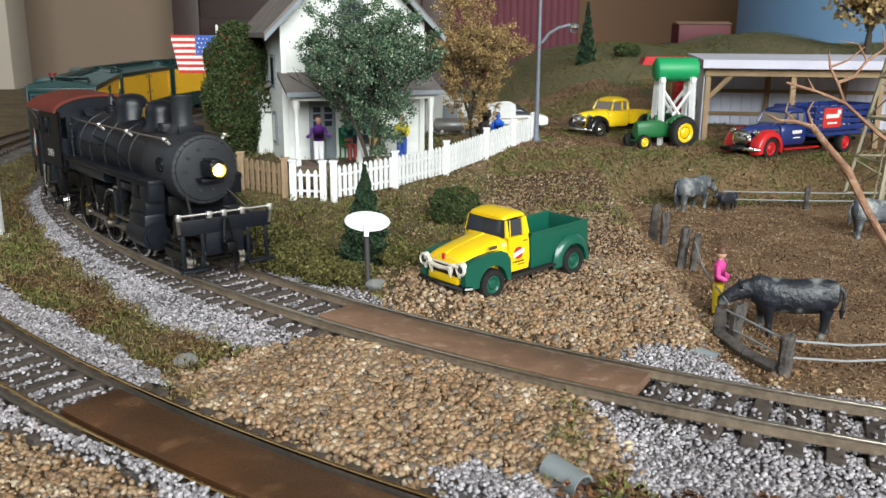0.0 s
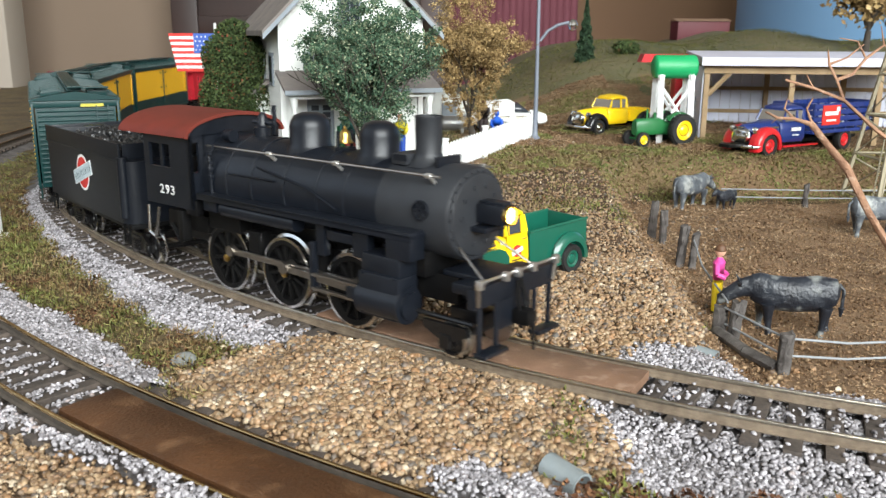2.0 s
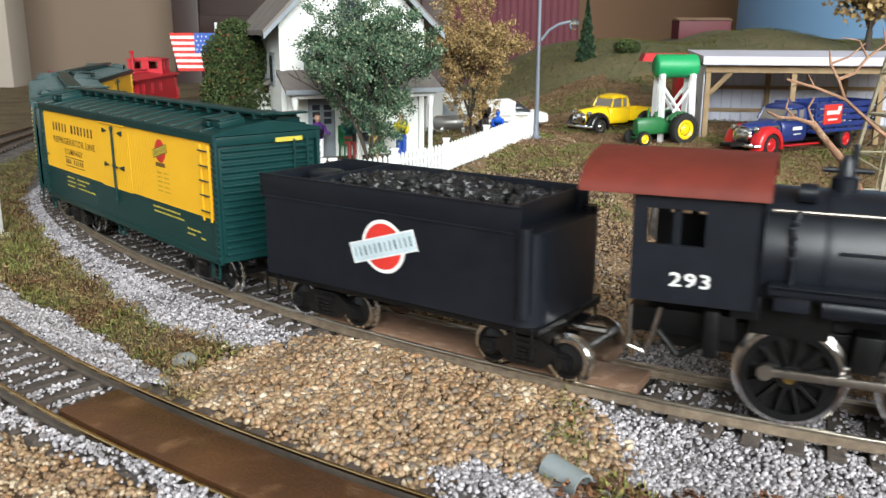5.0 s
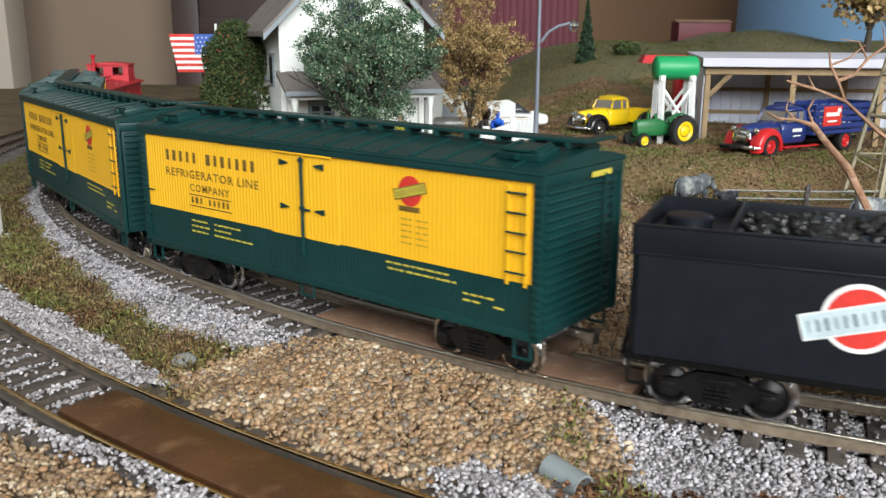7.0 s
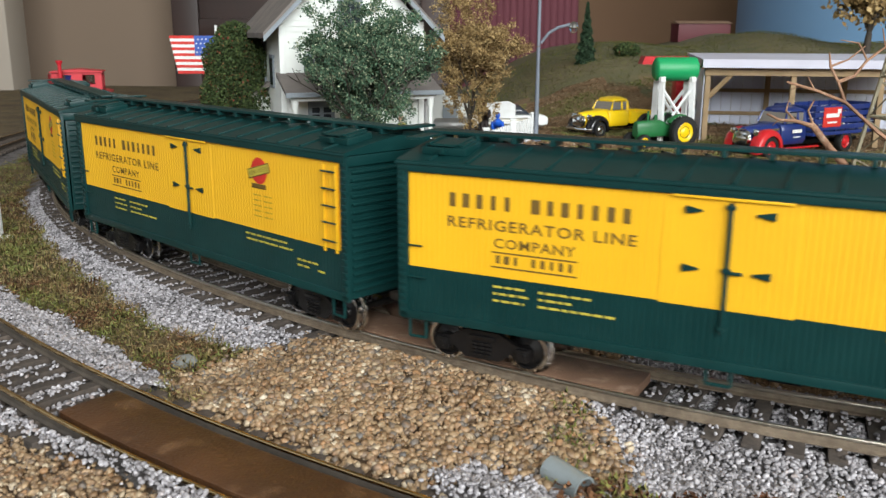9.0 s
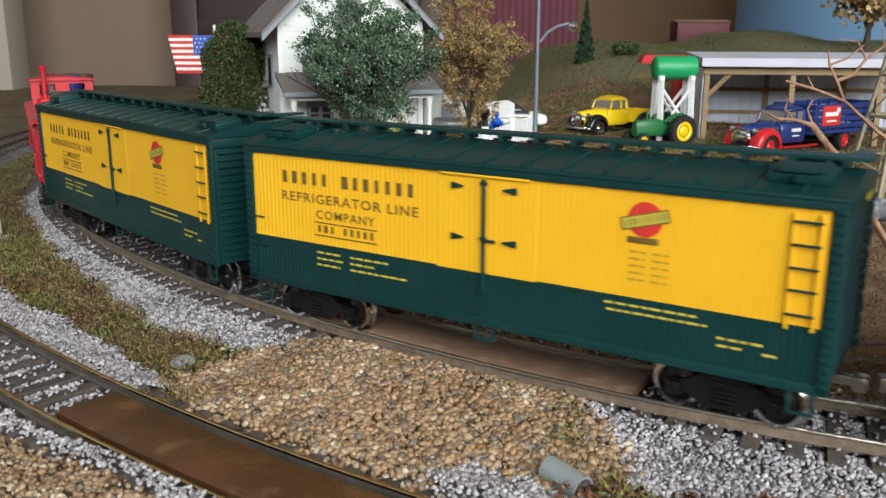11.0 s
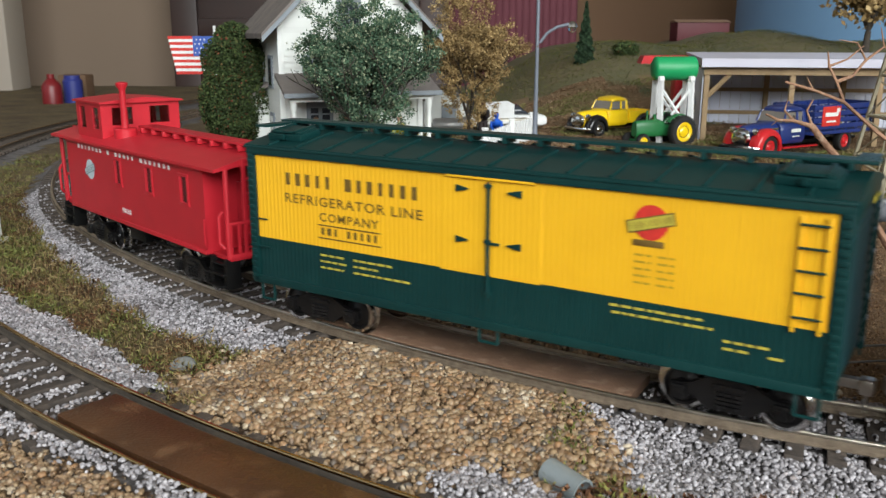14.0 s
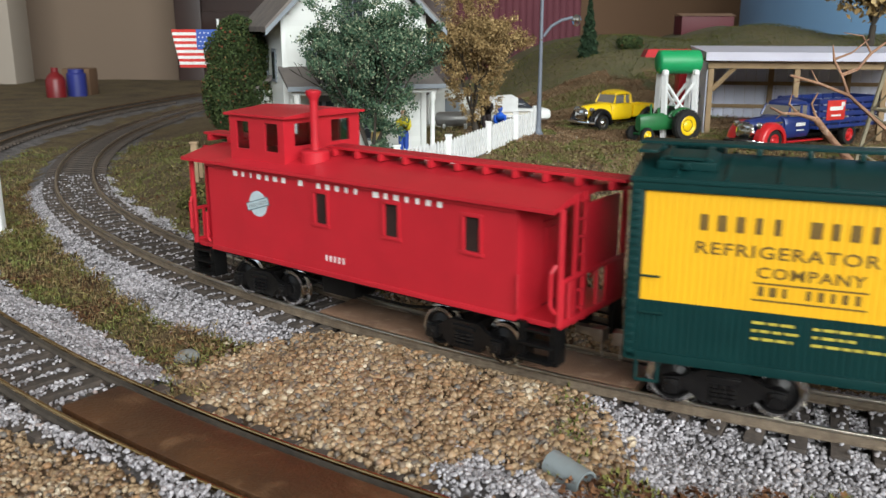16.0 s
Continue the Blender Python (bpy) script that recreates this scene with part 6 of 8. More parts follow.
def bush(x, y, z, w, h, n, leafsize, leafmat, label, seed, name="shrub", cone=0.0):
    rng = np.random.default_rng(seed)
    t = thing(name, label, "shrub" if name == "shrub" else "tree", at_mm(x, y, z))
    bm = B()
    rod(bm, (0, 0, -1), (0, 0, h * 0.7), w * 0.07, 8, w * 0.02)
    for k in range(9):
        a = k * 2.4
        rod(bm, (0, 0, h * (0.08 + 0.07 * k)), (math.cos(a) * w * 0.36 * (1 - cone * k / 10), math.sin(a) * w * 0.36 * (1 - cone * k / 10), h * (0.16 + 0.075 * k)), w * 0.025, 6, w * 0.01)
    part("trunk", bm, BARK, t)
    d = rng.normal(size=(n, 3))
    d /= np.linalg.norm(d, axis=1, keepdims=True)
    r = rng.uniform(0.55, 1.0, (n, 1)) ** 0.5
    hz = (d[:, 2:] * r * 0.5 + 0.5)
    slim = (1 - cone * hz) / (1 - cone * 0.25)
    if cone:
        hz = rng.random((n, 1)) ** 1.25
        slim = np.maximum(1 - hz, 0.03)
        a = rng.uniform(0, 2 * np.pi, (n, 1))
        rr = rng.uniform(0.4, 1, (n, 1)) ** 0.5 * (0.86 + 0.2 * np.sin(hz * 38 + 3 * a))
        p = np.concatenate([np.cos(a) * rr * w / 2 * slim, np.sin(a) * rr * w / 2 * slim, hz * h], 1)
    else:
        lump = 1 + 0.2 * np.sin(d[:, :1] * 7 + seed) * np.cos(d[:, 2:] * 6 + d[:, 1:2] * 5)
        p = np.concatenate([d[:, :2] * r * lump * w / 2, hz * h], 1)
    flakes("foliage", p, rng.uniform(0.6, 1.3, n) * leafsize, leafmat, "", "", seed + 1, 0, 0.7, t, "")
    return t


def plants():
    tree(-22, 354, 9.5, -9, 94, 26, 9, 95000, 1.05, LEAF_GREEN, "leafy green deciduous tree standing inside the picket fence", 21, 8, 1.6, 0.6)
    tree(17, 455, 16.5, -3, 84, 26, 10, 80000, 1.1, LEAF_BROWN, "autumn brown tree beside the house yard", 22, 8, 1.6, 0.5)
    bush(-99, 420, 12.5, 32, 65, 36000, 1.35, LEAF_HEDGE, "tall rounded dark green tree beside the house", 23, "tree")
    bush(-25, 268, -3, 23, 34, 14000, 1.0, LEAF_CONE, "small dark green conifer behind the oval sign", 24, "conifer", 0.9)
    bush(4, 301, gz(4, 301) - 1.5, 19, 14, 9000, 0.95, LEAF_HEDGE, "low dark green bush on the grass bank", 25)
    for i, (x, y, w, h) in enumerate(((-46, 268, 22, 11), (-58, 285, 24, 13), (-36, 254, 17, 8), (-72, 300, 26, 12), (-12, 256, 15, 8), (-88, 322, 26, 12), (-26, 247, 14, 6))):
        bush(x, y, gz(x, y) - 1.0, w, h, 6500, 1.15, LEAF_SCRUB, "tangled olive and brown scrub beside the track", 30 + i)
    bush(114, 705, gz(114, 705) - 2, 18, 48, 5000, 2.4, LEAF_CONE, "tall dark conifer on the far hill", 41, "conifer", 0.8)
    bush(150, 720, gz(150, 720) - 2, 20, 12, 2500, 2.2, LEAF_HEDGE, "low green bush on the far hill", 42)
    tree(345, 720, gz(345, 720), 1, 52, 34, 18, 2600, 5.0, LEAF_BROWN, "thin autumn brown tree on the far hill", 43, 24, 2.6)


plants()


# ---------- road vehicles ----------
def loft(bm, secs, n=20, power=4.0):
    """A body skin through cross-sections: x, half width at the foot, half width at the top, z of foot and top."""
    rows = []
    for x, wb, wt, z0, z1 in secs:
        row = []
        for i in range(n):
            a = 2 * math.pi * i / n
            c, s = math.cos(a), math.sin(a)
            r = (abs(c) ** power + abs(s) ** power) ** (-1 / power)
            k = (s * r + 1) / 2
            row.append(bm.verts.new((x, c * r * (wb + (wt - wb) * k), z0 + (z1 - z0) * k)))
        rows.append(row)
    for p, q in itertools.pairwise(rows):
        for i in range(n):
            j = (i + 1) % n
            bm.faces.new((p[i], p[j], q[j], q[i]))
    bm.faces.new(rows[0][::-1])
    bm.faces.new(rows[-1])


def arch_fender(bm, x, y0, y1, z, r, flare=2.0, a0=0.0, a1=math.pi, drop=0.0):
    """A rounded mudguard over a wheel at x: an arched skin with thickness."""
    n = 12
    rows = []
    for i in range(n + 1):
        a = a0 + (a1 - a0) * i / n
        c, s = math.cos(a), math.sin(a)
        rows.append([(x + c * r, y1, z + s * r), (x + c * (r + flare * 0.7), y1 * 0.99, z + s * (r + flare * 0.7)), (x + c * (r + flare), y1 * 0.93, z + s * (r + flare)),
                     (x + c * (r + flare * 1.15), (y0 + y1) / 2, z + s * (r + flare * 1.2)), (x + c * (r + flare), y0, z + s * (r + flare)), (x + c * r, y0, z + s * r)])
    shell(bm, rows)
    shell(bm, [[r_[0] for r_ in rows], [r_[-1] for r_ in rows]])


RUBBER = mat("rubber", (0.008, 0.008, 0.008), 0.6, col2=(0.016, 0.016, 0.016), scale=900, bump=0.2)
CHROME = mat("chrome", (0.75, 0.75, 0.74), 0.12, 1.0, scale=400)
CABGLASS = mat("cab_glass", (0.16, 0.15, 0.14), 0.12, col2=(0.26, 0.23, 0.19), scale=90)
DARKGLASS = mat("dark_glass", (0.03, 0.035, 0.045), 0.06, col2=(0.05, 0.055, 0.065), scale=50, spec=0.8)
TRUCKGREEN = mat("truck_green", (0.006, 0.085, 0.055), 0.28, col2=(0.008, 0.095, 0.06), scale=120, coat=0.4)
TRUCKYELLOW = mat("truck_yellow", (0.85, 0.57, 0.008), 0.3, col2=(0.82, 0.53, 0.008), scale=120, coat=0.3)
TRUCKBLUE = mat("truck_blue", (0.012, 0.028, 0.14), 0.3, col2=(0.016, 0.036, 0.17), scale=120, coat=0.3)
TRUCKRED = mat("truck_red", (0.55, 0.015, 0.02), 0.3, scale=120, coat=0.3)
TRUCKBLACK2 = mat("fender_black", (0.006, 0.006, 0.007), 0.25, scale=120, coat=0.4)
CREAM = mat("cream_plastic", (0.72, 0.68, 0.58), 0.4, scale=300)
DEEREGREEN = mat("tractor_green", (0.015, 0.14, 0.04), 0.4, scale=200)


def wheel(parent, x, y, z, r, w, hub, tread=True):
    sgn = 1 if y > 0 else -1
    m = Matrix.Translation((x, y, z)) @ Matrix.Rotation(-sgn * math.pi / 2, 4, "X")
    bm = B()
    lathe(bm, [(r * 0.62, -w / 2), (r * 0.94, -w / 2), (r, -w * 0.3), (r, w * 0.3), (r * 0.94, w / 2), (r * 0.64, w / 2), (r * 0.62, w * 0.3)], 28, m)
    if tread:
        for k in range(28):
            box(bm, r, 0, 0, r * 0.07, r * 0.1, w * 0.7, 0, m @ Matrix.Rotation(2 * math.pi * k / 28, 4, "Z"))
    wh = part("wheel", bm, RUBBER, parent, "black rubber tyre")
    bm = B()
    lathe(bm, [(r * 0.64, w * 0.15), (r * 0.64, w * 0.36), (r * 0.55, w * 0.42), (r * 0.36, w * 0.28), (r * 0.3, w * 0.42), (r * 0.12, w * 0.5), (0.05, w * 0.5)], 24, m)
    part("rim", bm, hub, wh, "painted wheel rim")


def pickup():
    t = thing("pickup_truck", "yellow and dark green model pickup truck parked on gravel", "truck", at_mm(20.0, 245.4, 0.6, 0, 2.6, 219.9))
    X = 16.4

    def side(sgn, y, z, lean):
        return Matrix.Translation((0, sgn * y, z)) @ Matrix.Rotation(sgn * lean, 4, "X") @ SIDE

    bm = B()  # cab, lofted front to back
    loft(bm, [(11.0, 8.3, 7.9, 5.8, 15.4), (10.0, 8.9, 8.5, 5.5, 16.1), (1.6, 9.0, 8.6, 5.4, 16.3), (0.6, 8.7, 8.3, 5.6, 16.2)], 28, 6)
    cab = part("cab", bm, TRUCKYELLOW, t, "yellow cab")
    bm = B()  # domed roof with pillars
    loft(bm, [(9.6, 7.0, 6.5, 20.5, 21.3), (8.6, 7.7, 6.9, 20.3, 22.0), (5.4, 7.9, 7.0, 20.3, 22.7), (2.2, 7.8, 6.8, 20.3, 22.4), (0.9, 7.2, 6.4, 20.4, 21.6)], 28, 3.4)
    for sgn in (-1, 1):
        slab(bm, [(0.9, -0.2), (3.5, -0.2), (3.0, 4.7), (1.2, 4.7)], -0.35, 0.35, side(sgn, 8.4, 16, 0.2))
        slab(bm, [(8.7, -0.2), (10.0, -0.2), (9.2, 4.7), (8.6, 4.7)], -0.35, 0.35, side(sgn, 8.3, 16, 0.2))
        rod(bm, (8.0, sgn * 8.35, 16), (7.4, sgn * 7.5, 20.4), 0.18, 6)
    box(bm, 1.1, 0, 16.9, 0.6, 14.6, 1.6, 0.15)
    box(bm, 1.1, 0, 20.2, 0.6, 13.6, 1.2, 0.15)
    part("roof", bm, TRUCKYELLOW, cab)
    bm = B()
    slab(bm, [(-7.9, -0.3), (7.9, -0.3), (7.0, 4.7), (-7.0, 4.7)], -0.12, 0.12, Matrix.Translation((9.8, 0, 16.1)) @ Matrix.Rotation(math.pi / 2, 4, "Z") @ Matrix.Rotation(math.pi / 2 - 0.16, 4, "X"))
    part("windshield", bm, DARKGLASS, cab, "reflecting windshield")
    for sgn in (-1, 1):
        bm = B()
        slab(bm, [(3.3, 0), (9.0, 0), (8.6, 4.5), (3.0, 4.5)], -0.08, 0.08, side(sgn, 8.25, 16, 0.2))
        part("side_window", bm, DARKGLASS, cab)
    bm = B()
    box(bm, 1.0, 0, 18.6, 0.2, 13.6, 2.6, 0)
    part("rear_window", bm, DARKGLASS, cab)
    bm = B()  # black rubber round the windshield
    rod(bm, (9.95, -7.9, 16.0), (9.95, 7.9, 16.0), 0.26, 8)
    rod(bm, (9.9, 0, 16.1), (9.2, 0, 20.7), 0.14, 6)
    for sgn in (-1, 1):
        rod(bm, (9.95, sgn * 7.9, 16.0), (9.2, sgn * 7.0, 20.7), 0.22, 6)
    rod(bm, (9.2, -7.0, 20.7), (9.2, 7.0, 20.7), 0.22, 6)
    part("window_seal", bm, RUBBER, cab)
    for sgn in (-1, 1):
        bm = B()
        slab(bm, [(1.6, 5.9), (9.5, 5.9), (9.5, 15.9), (1.6, 15.9)], -0.12, 0.12, Matrix.Translation((0, sgn * 8.98, 0)) @ SIDE)
        d = part("door", bm, TRUCKYELLOW, cab)
        bm = B()
        box(bm, 3.0, sgn * 9.3, 14.3, 1.6, 0.35, 0.3, 0.1)
        part("door_handle", bm, CHROME, d, "small chrome door handle")
        m = Matrix.Translation((5.6, sgn * 9.12, 11.0)) @ Matrix.Rotation(math.pi if sgn > 0 else 0, 4, "Z") @ SIDE
        bm = B()
        lathe(bm, [(1.75, 0), (1.75, 0.1)], 24, m)
        part("emblem_disc", bm, REDINK, d)
        bm = B()
        box(bm, 0, 0, 0.12, 4.4, 1.35, 0.1, 0, m @ Matrix.Rotation(radians(14), 4, "Z"))
        part("emblem_band", bm, WHITEINK, d)
        bm = B()
        box(bm, 5.6, sgn * 9.15, 8.5, 4.4, 0.06, 0.42)
        box(bm, 4.6, sgn * 9.15, 7.6, 2.6, 0.06, 0.28)
        part("door_lettering_bar", bm, BROWNINK, d)
    bm = B()  # broad rounded hood with full sides
    loft(bm, [(25.6, 6.4, 5.2, 9.8, 11.9), (24.9, 7.4, 6.2, 9.0, 12.9), (22.5, 8.2, 6.9, 7.6, 13.8), (17.0, 8.6, 7.4, 6.4, 14.9), (10.4, 8.8, 7.9, 5.8, 15.9)], 32, 3.0)
    hood = part("hood", bm, TRUCKYELLOW, t, "broad yellow hood")
    bm = B()
    rod(bm, (25.0, 0, 12.9), (10.6, 0, 15.9), 0.5, 10, 0.4)
    part("hood_crease", bm, TRUCKYELLOW, hood)
    bm = B()
    box(bm, 25.5, 0, 12.2, 0.5, 1.3, 1.7, 0.3)
    part("hood_badge", bm, REDINK, hood)
    for sgn in (-1, 1):
        bm = B()
        box(bm, 14.6, sgn * 8.1, 14.0, 3.2, 0.5, 0.8, 0.2)
        part("side_badge", bm, CHROME, hood)
        # front fender: long flat-topped side with a round wheel opening
        arc = [(X + 5.3 * math.cos(a), 4.3 + 5.4 * math.sin(a)) for a in (math.pi * (0.02 + 0.96 * k / 14) for k in range(15))]
        prof = [(25.9, 4.6), (26.1, 8.6), (25.6, 10.8), (24.4, 11.9), (21, 12.6), (16, 13.1), (12.6, 13.0), (10.8, 12.2), (9.8, 10.4), (9.6, 5.6)]
        bm = B()
        slab(bm, prof + [(9.7, 4.4)] + arc[::-1] + [(22.0, 4.4)], -1.3, 1.3, Matrix.Translation((0, sgn * 9.0, 0)) @ SIDE)
        for v in bm.verts:  # the upper edge rolls in to the hood
            if abs(v.co.y) > 9.3:
                v.co.y -= sgn * (0.9 * max(0, (v.co.z - 10.8) / 2.3) ** 1.4 + 0.7 * max(0, (v.co.x - 23.5) / 2.6))
        bmesh.ops.bevel(bm, geom=[e for e in bm.edges if e.is_manifold and abs(e.calc_face_angle(0)) > 0.9], offset=0.42, segments=3, affect="EDGES", clamp_overlap=True)
        part("front_fender", bm, TRUCKGREEN, t, "dark green fender")
        bm = B()
        mm = Matrix.Translation((26.0, sgn * 7.8, 10.1)) @ Matrix.Rotation(math.pi / 2, 4, "Y")
        lathe(bm, [(1.9, -1.0), (1.9, 0.4), (1.5, 0.7), (1.25, 0.4)], 24, mm)
        h = part("headlight", bm, CREAM, t, "round headlight in a cream ring")
        bm = B()
        lathe(bm, [(1.25, 0.3), (0.8, 0.6), (0.05, 0.7)], 20, mm)
        part("lens", bm, DARKGLASS, h)
    bm = B()  # cream grille bar dropping into two tusks
    wire(bm, [(26.1, -7.2, 10.6), (26.5, -5.2, 10.9), (26.8, -3.6, 9.7), (26.9, 0, 9.5), (26.8, 3.6, 9.7), (26.5, 5.2, 10.9), (26.1, 7.2, 10.6)], 0.62, 10)
    wire(bm, [(26.4, -3.6, 10.8), (26.6, 0, 10.9), (26.4, 3.6, 10.8)], 0.34, 8)
    for y in (-4.2, 4.2):
        rod(bm, (26.7, y, 10.4), (26.6, y * 0.96, 7.2), 1.05, 10, 0.3)
    for y in (-7.2, 7.2):
        rod(bm, (26.2, y, 9.2), (26.1, y, 7.6), 0.8, 10, 0.35)
    part("grille_bar", bm, CREAM, t, "cream grille with two tusks")
    bm = B()
    box(bm, 25.2, 0, 9.0, 0.8, 13, 3.4, 0.2)
    part("grille_opening", bm, RUBBER, t)
    bm = B()
    box(bm, 25.4, 0, 6.3, 1.4, 12.6, 2.2, 0.4)
    part("front_apron", bm, TRUCKYELLOW, t)
    bm = B()
    wire(bm, [(24.4, -10.4, 4.8), (26.4, -9.4, 4.8), (27.0, 0, 4.8), (26.4, 9.4, 4.8), (24.4, 10.4, 4.8)], 0.75, 8)
    part("front_bumper", bm, TRUCKBLACK2, t, "black bumper")
    bm = B()  # open bed
    for sgn in (-1, 1):
        box(bm, -12.6, sgn * 7.9, 10.0, 24.6, 0.6, 10.0, 0.2)
        rod(bm, (-25.0, sgn * 8.1, 15.0), (-0.4, sgn * 8.1, 15.0), 0.45, 8)
    box(bm, -0.6, 0, 10.4, 0.6, 15.6, 9.2, 0.2)
    box(bm, -12.6, 0, 7.4, 24.2, 15.4, 0.7, 0.1)
    bed = part("bed", bm, TRUCKGREEN, t, "open dark green cargo bed")
    bm = B()
    box(bm, -24.9, 0, 10.2, 0.7, 15.2, 9.6, 0.2)
    box(bm, -25.3, 0, 10.2, 0.3, 11, 5, 0.1)
    part("tailgate", bm, TRUCKGREEN, bed)
    for sgn in (-1, 1):
        bm = B()
        arch_fender(bm, -X, sgn * 7.9, sgn * 10.4, 4.4, 5.2, 2.3, -0.15, math.pi + 0.15)
        part("rear_fender", bm, TRUCKGREEN, t)
        bm = B()
        box(bm, 0.4, sgn * 9.0, 4.7, 18.6, 2.6, 0.7, 0.2)
        part("running_board", bm, RUBBER, t)
        for x in (X, -X):
            wheel(t, x, sgn * 9.1, 4.25, 4.25, 2.7, TRUCKGREEN)
    bm = B()
    box(bm, 0, 0, 4.8, 48, 6, 1.6, 0.3)
    rod(bm, (X, -9, 4.2), (X, 9, 4.2), 0.7, 8)
    rod(bm, (-X, -9, 4.2), (-X, 9, 4.2), 0.7, 8)
    part("chassis", bm, CHASSIS, t)
    bm = B()
    box(bm, -26.0, 0, 5.2, 1.0, 16, 1.5, 0.3)
    part("rear_bumper", bm, TRUCKBLACK2, t)


def old_truck(m, label, paint, fender, hub, stake=False):
    """A forties truck: tall narrow nose, round fenders, bulbous cab."""
    t = thing("stake_truck" if stake else "old_pickup_truck", label, "truck", m)
    if stake:
        t.scale = (1.13, 1.13, 1.13)
    X, R, r = 18.5, -20.0 if not stake else -34.0, 4.4 if not stake else 5.0
    bm = B()
    loft(bm, [(27.0, 3.0, 1.6, 5.5, 12.5), (26.0, 3.9, 2.4, 5.2, 14.0), (20, 5.0, 3.6, 5.2, 14.6), (8, 7.4, 6.4, 5.2, 15.4)], 24, 2.6)
    hood = part("hood", bm, paint, t)
    bm = B()
    loft(bm, [(9, 7.8, 7.2, 5.2, 15.0), (7.5, 8.6, 8.0, 5.0, 15.4), (-6, 8.8, 8.2, 5.0, 15.4), (-7.5, 8.0, 7.4, 5.4, 15)], 24, 5)
    cab = part("cab", bm, paint, t)
    bm = B()
    loft(bm, [(5.4, 6.0, 5.2, 19.6, 20.8), (3.5, 7.6, 6.6, 19.2, 22.0), (-2, 8.0, 7.0, 19.2, 22.6), (-6.2, 7.4, 6.4, 19.2, 21.6)], 20, 3)
    for sgn in (-1, 1):
        rod(bm, (7.8, sgn * 7.4, 15), (5.0, sgn * 6.6, 20), 0.6, 8)
        rod(bm, (-0.8, sgn * 8.0, 15), (-0.8, sgn * 7.4, 20), 0.7, 8)
        rod(bm, (-6.0, sgn * 7.6, 15), (-5.6, sgn * 6.8, 20), 1.2, 8)
    box(bm, -6.2, 0, 17.4, 1, 13, 5, 0.2)
    part("roof", bm, paint, cab)
    bm = B()
    box(bm, 6.5, 0, 17.4, 0.3, 13.4, 5.0, 0, Matrix.Translation((6.5, 0, 17.4)) @ Matrix.Rotation(-0.4, 4, "Y") @ Matrix.Translation((-6.5, 0, -17.4)))
    for sgn in (-1, 1):
        box(bm, 0.5, sgn * 7.5, 17.4, 11.5, 0.2, 4.6)
    part("window", bm, CABGLASS, cab)
    bm = B()
    for z in np.linspace(6, 13, 8):
        box(bm, 26.8, 0, z, 1.2, 5.2 - abs(z - 9) * 0.3, 0.5, 0.1)
    loft(bm, [(25.8, 4.9, 4.4, 5.6, 12.8), (27.6, 4.4, 3.8, 6.0, 12.3), (28.3, 2.6, 2.2, 7.0, 11.4)], 18, 2.8)
    part("grille", bm, CHROME, t, "chrome bar grille")
    for sgn in (-1, 1):
        bm = B()
        arch_fender(bm, X, sgn * 5.0, sgn * 10.5, 4.6, r + 0.7, 2.6, -0.25, math.pi + 0.25)
        loft(bm, [(25.6, 1.4, 0.9, 4.2, 9.0), (23.5, 2.6, 2.0, 4.2, 10.5)], 16, 2.5)
        for v in bm.verts:
            if v.co.x > 23.2 and abs(v.co.y) < 3:
                v.co.y += sgn * 7.4
        part("front_fender", bm, fender, t)
        bm = B()
        lathe(bm, [(0.3, -1.6), (1.3, -1.0), (1.6, 0.6), (1.3, 0.9), (0.1, 1.2)], 16, Matrix.Translation((24.5, sgn * 6.2, 11.8)) @ Matrix.Rotation(math.pi / 2, 4, "Y"))
        part("headlight", bm, CHROME, t, "chrome headlight")
        bm = B()
        box(bm, -2, sgn * 9.4, 4.2, 24, 2.6, 0.7, 0.2)
        part("running_board", bm, fender, t)
        wheel(t, X, sgn * 8.9, r, r, 2.6, hub, False)
        wheel(t, R, sgn * 8.9, r, r, 3.4, hub, False)
    bm = B()
    wire(bm, [(26.0, -10, 4.8), (28, -8.5, 4.8), (28.4, 0, 4.8), (28, 8.5, 4.8), (26.0, 10, 4.8)], 0.8, 8)
    part("bumper", bm, CHROME, t, "chrome bumper")
    bm = B()
    box(bm, -8, 0, 5.2, 62 if not stake else 90, 6, 1.6, 0.3)
    rod(bm, (X, -9, r), (X, 9, r), 0.8, 8)
    rod(bm, (R, -9, r), (R, 9, r), 0.8, 8)
    part("chassis", bm, CHASSIS, t)
    if stake:
        bm = B()
        box(bm, -33, 0, 9.6, 50, 23, 1.6, 0.3)
        deck = part("deck", bm, paint, t)
        for sgn in (-1, 1):
            for z in (12.4, 15.4, 18.4, 21.4):
                bm = B()
                box(bm, -33, sgn * 11.2, z, 50, 0.8, 2.2, 0.15)
                part("side_board", bm, paint, deck)
            for x in np.linspace(-57, -9, 7):
                bm = B()
                box(bm, x, sgn * 10.6, 16, 1.3, 0.7, 13.5, 0.1)
                part("stake", bm, paint, deck)
        for z in (12.4, 15.4, 18.4, 21.4):
            for x in (-8.6, -57.6):
                bm = B()
                box(bm, x, 0, z, 0.8, 22, 2.2, 0.15)
                part("end_board", bm, paint, deck)
        bm = B()
        box(bm, -20, 11.8, 17.2, 13, 0.4, 9.0, 0.1)
        sg = part("sign_board", bm, REDINK, deck, "red sign board with white bars")
        bm = B()
        box(bm, -20, 12.05, 18.0, 9.5, 0.1, 1.8)
        box(bm, -20, 12.05, 14.8, 7.0, 0.1, 0.8)
        box(bm, -24.5, 12.05, 19.8, 2.4, 0.1, 2.0)
        part("sign_bar", bm, WHITEINK, sg)
        bm = B()
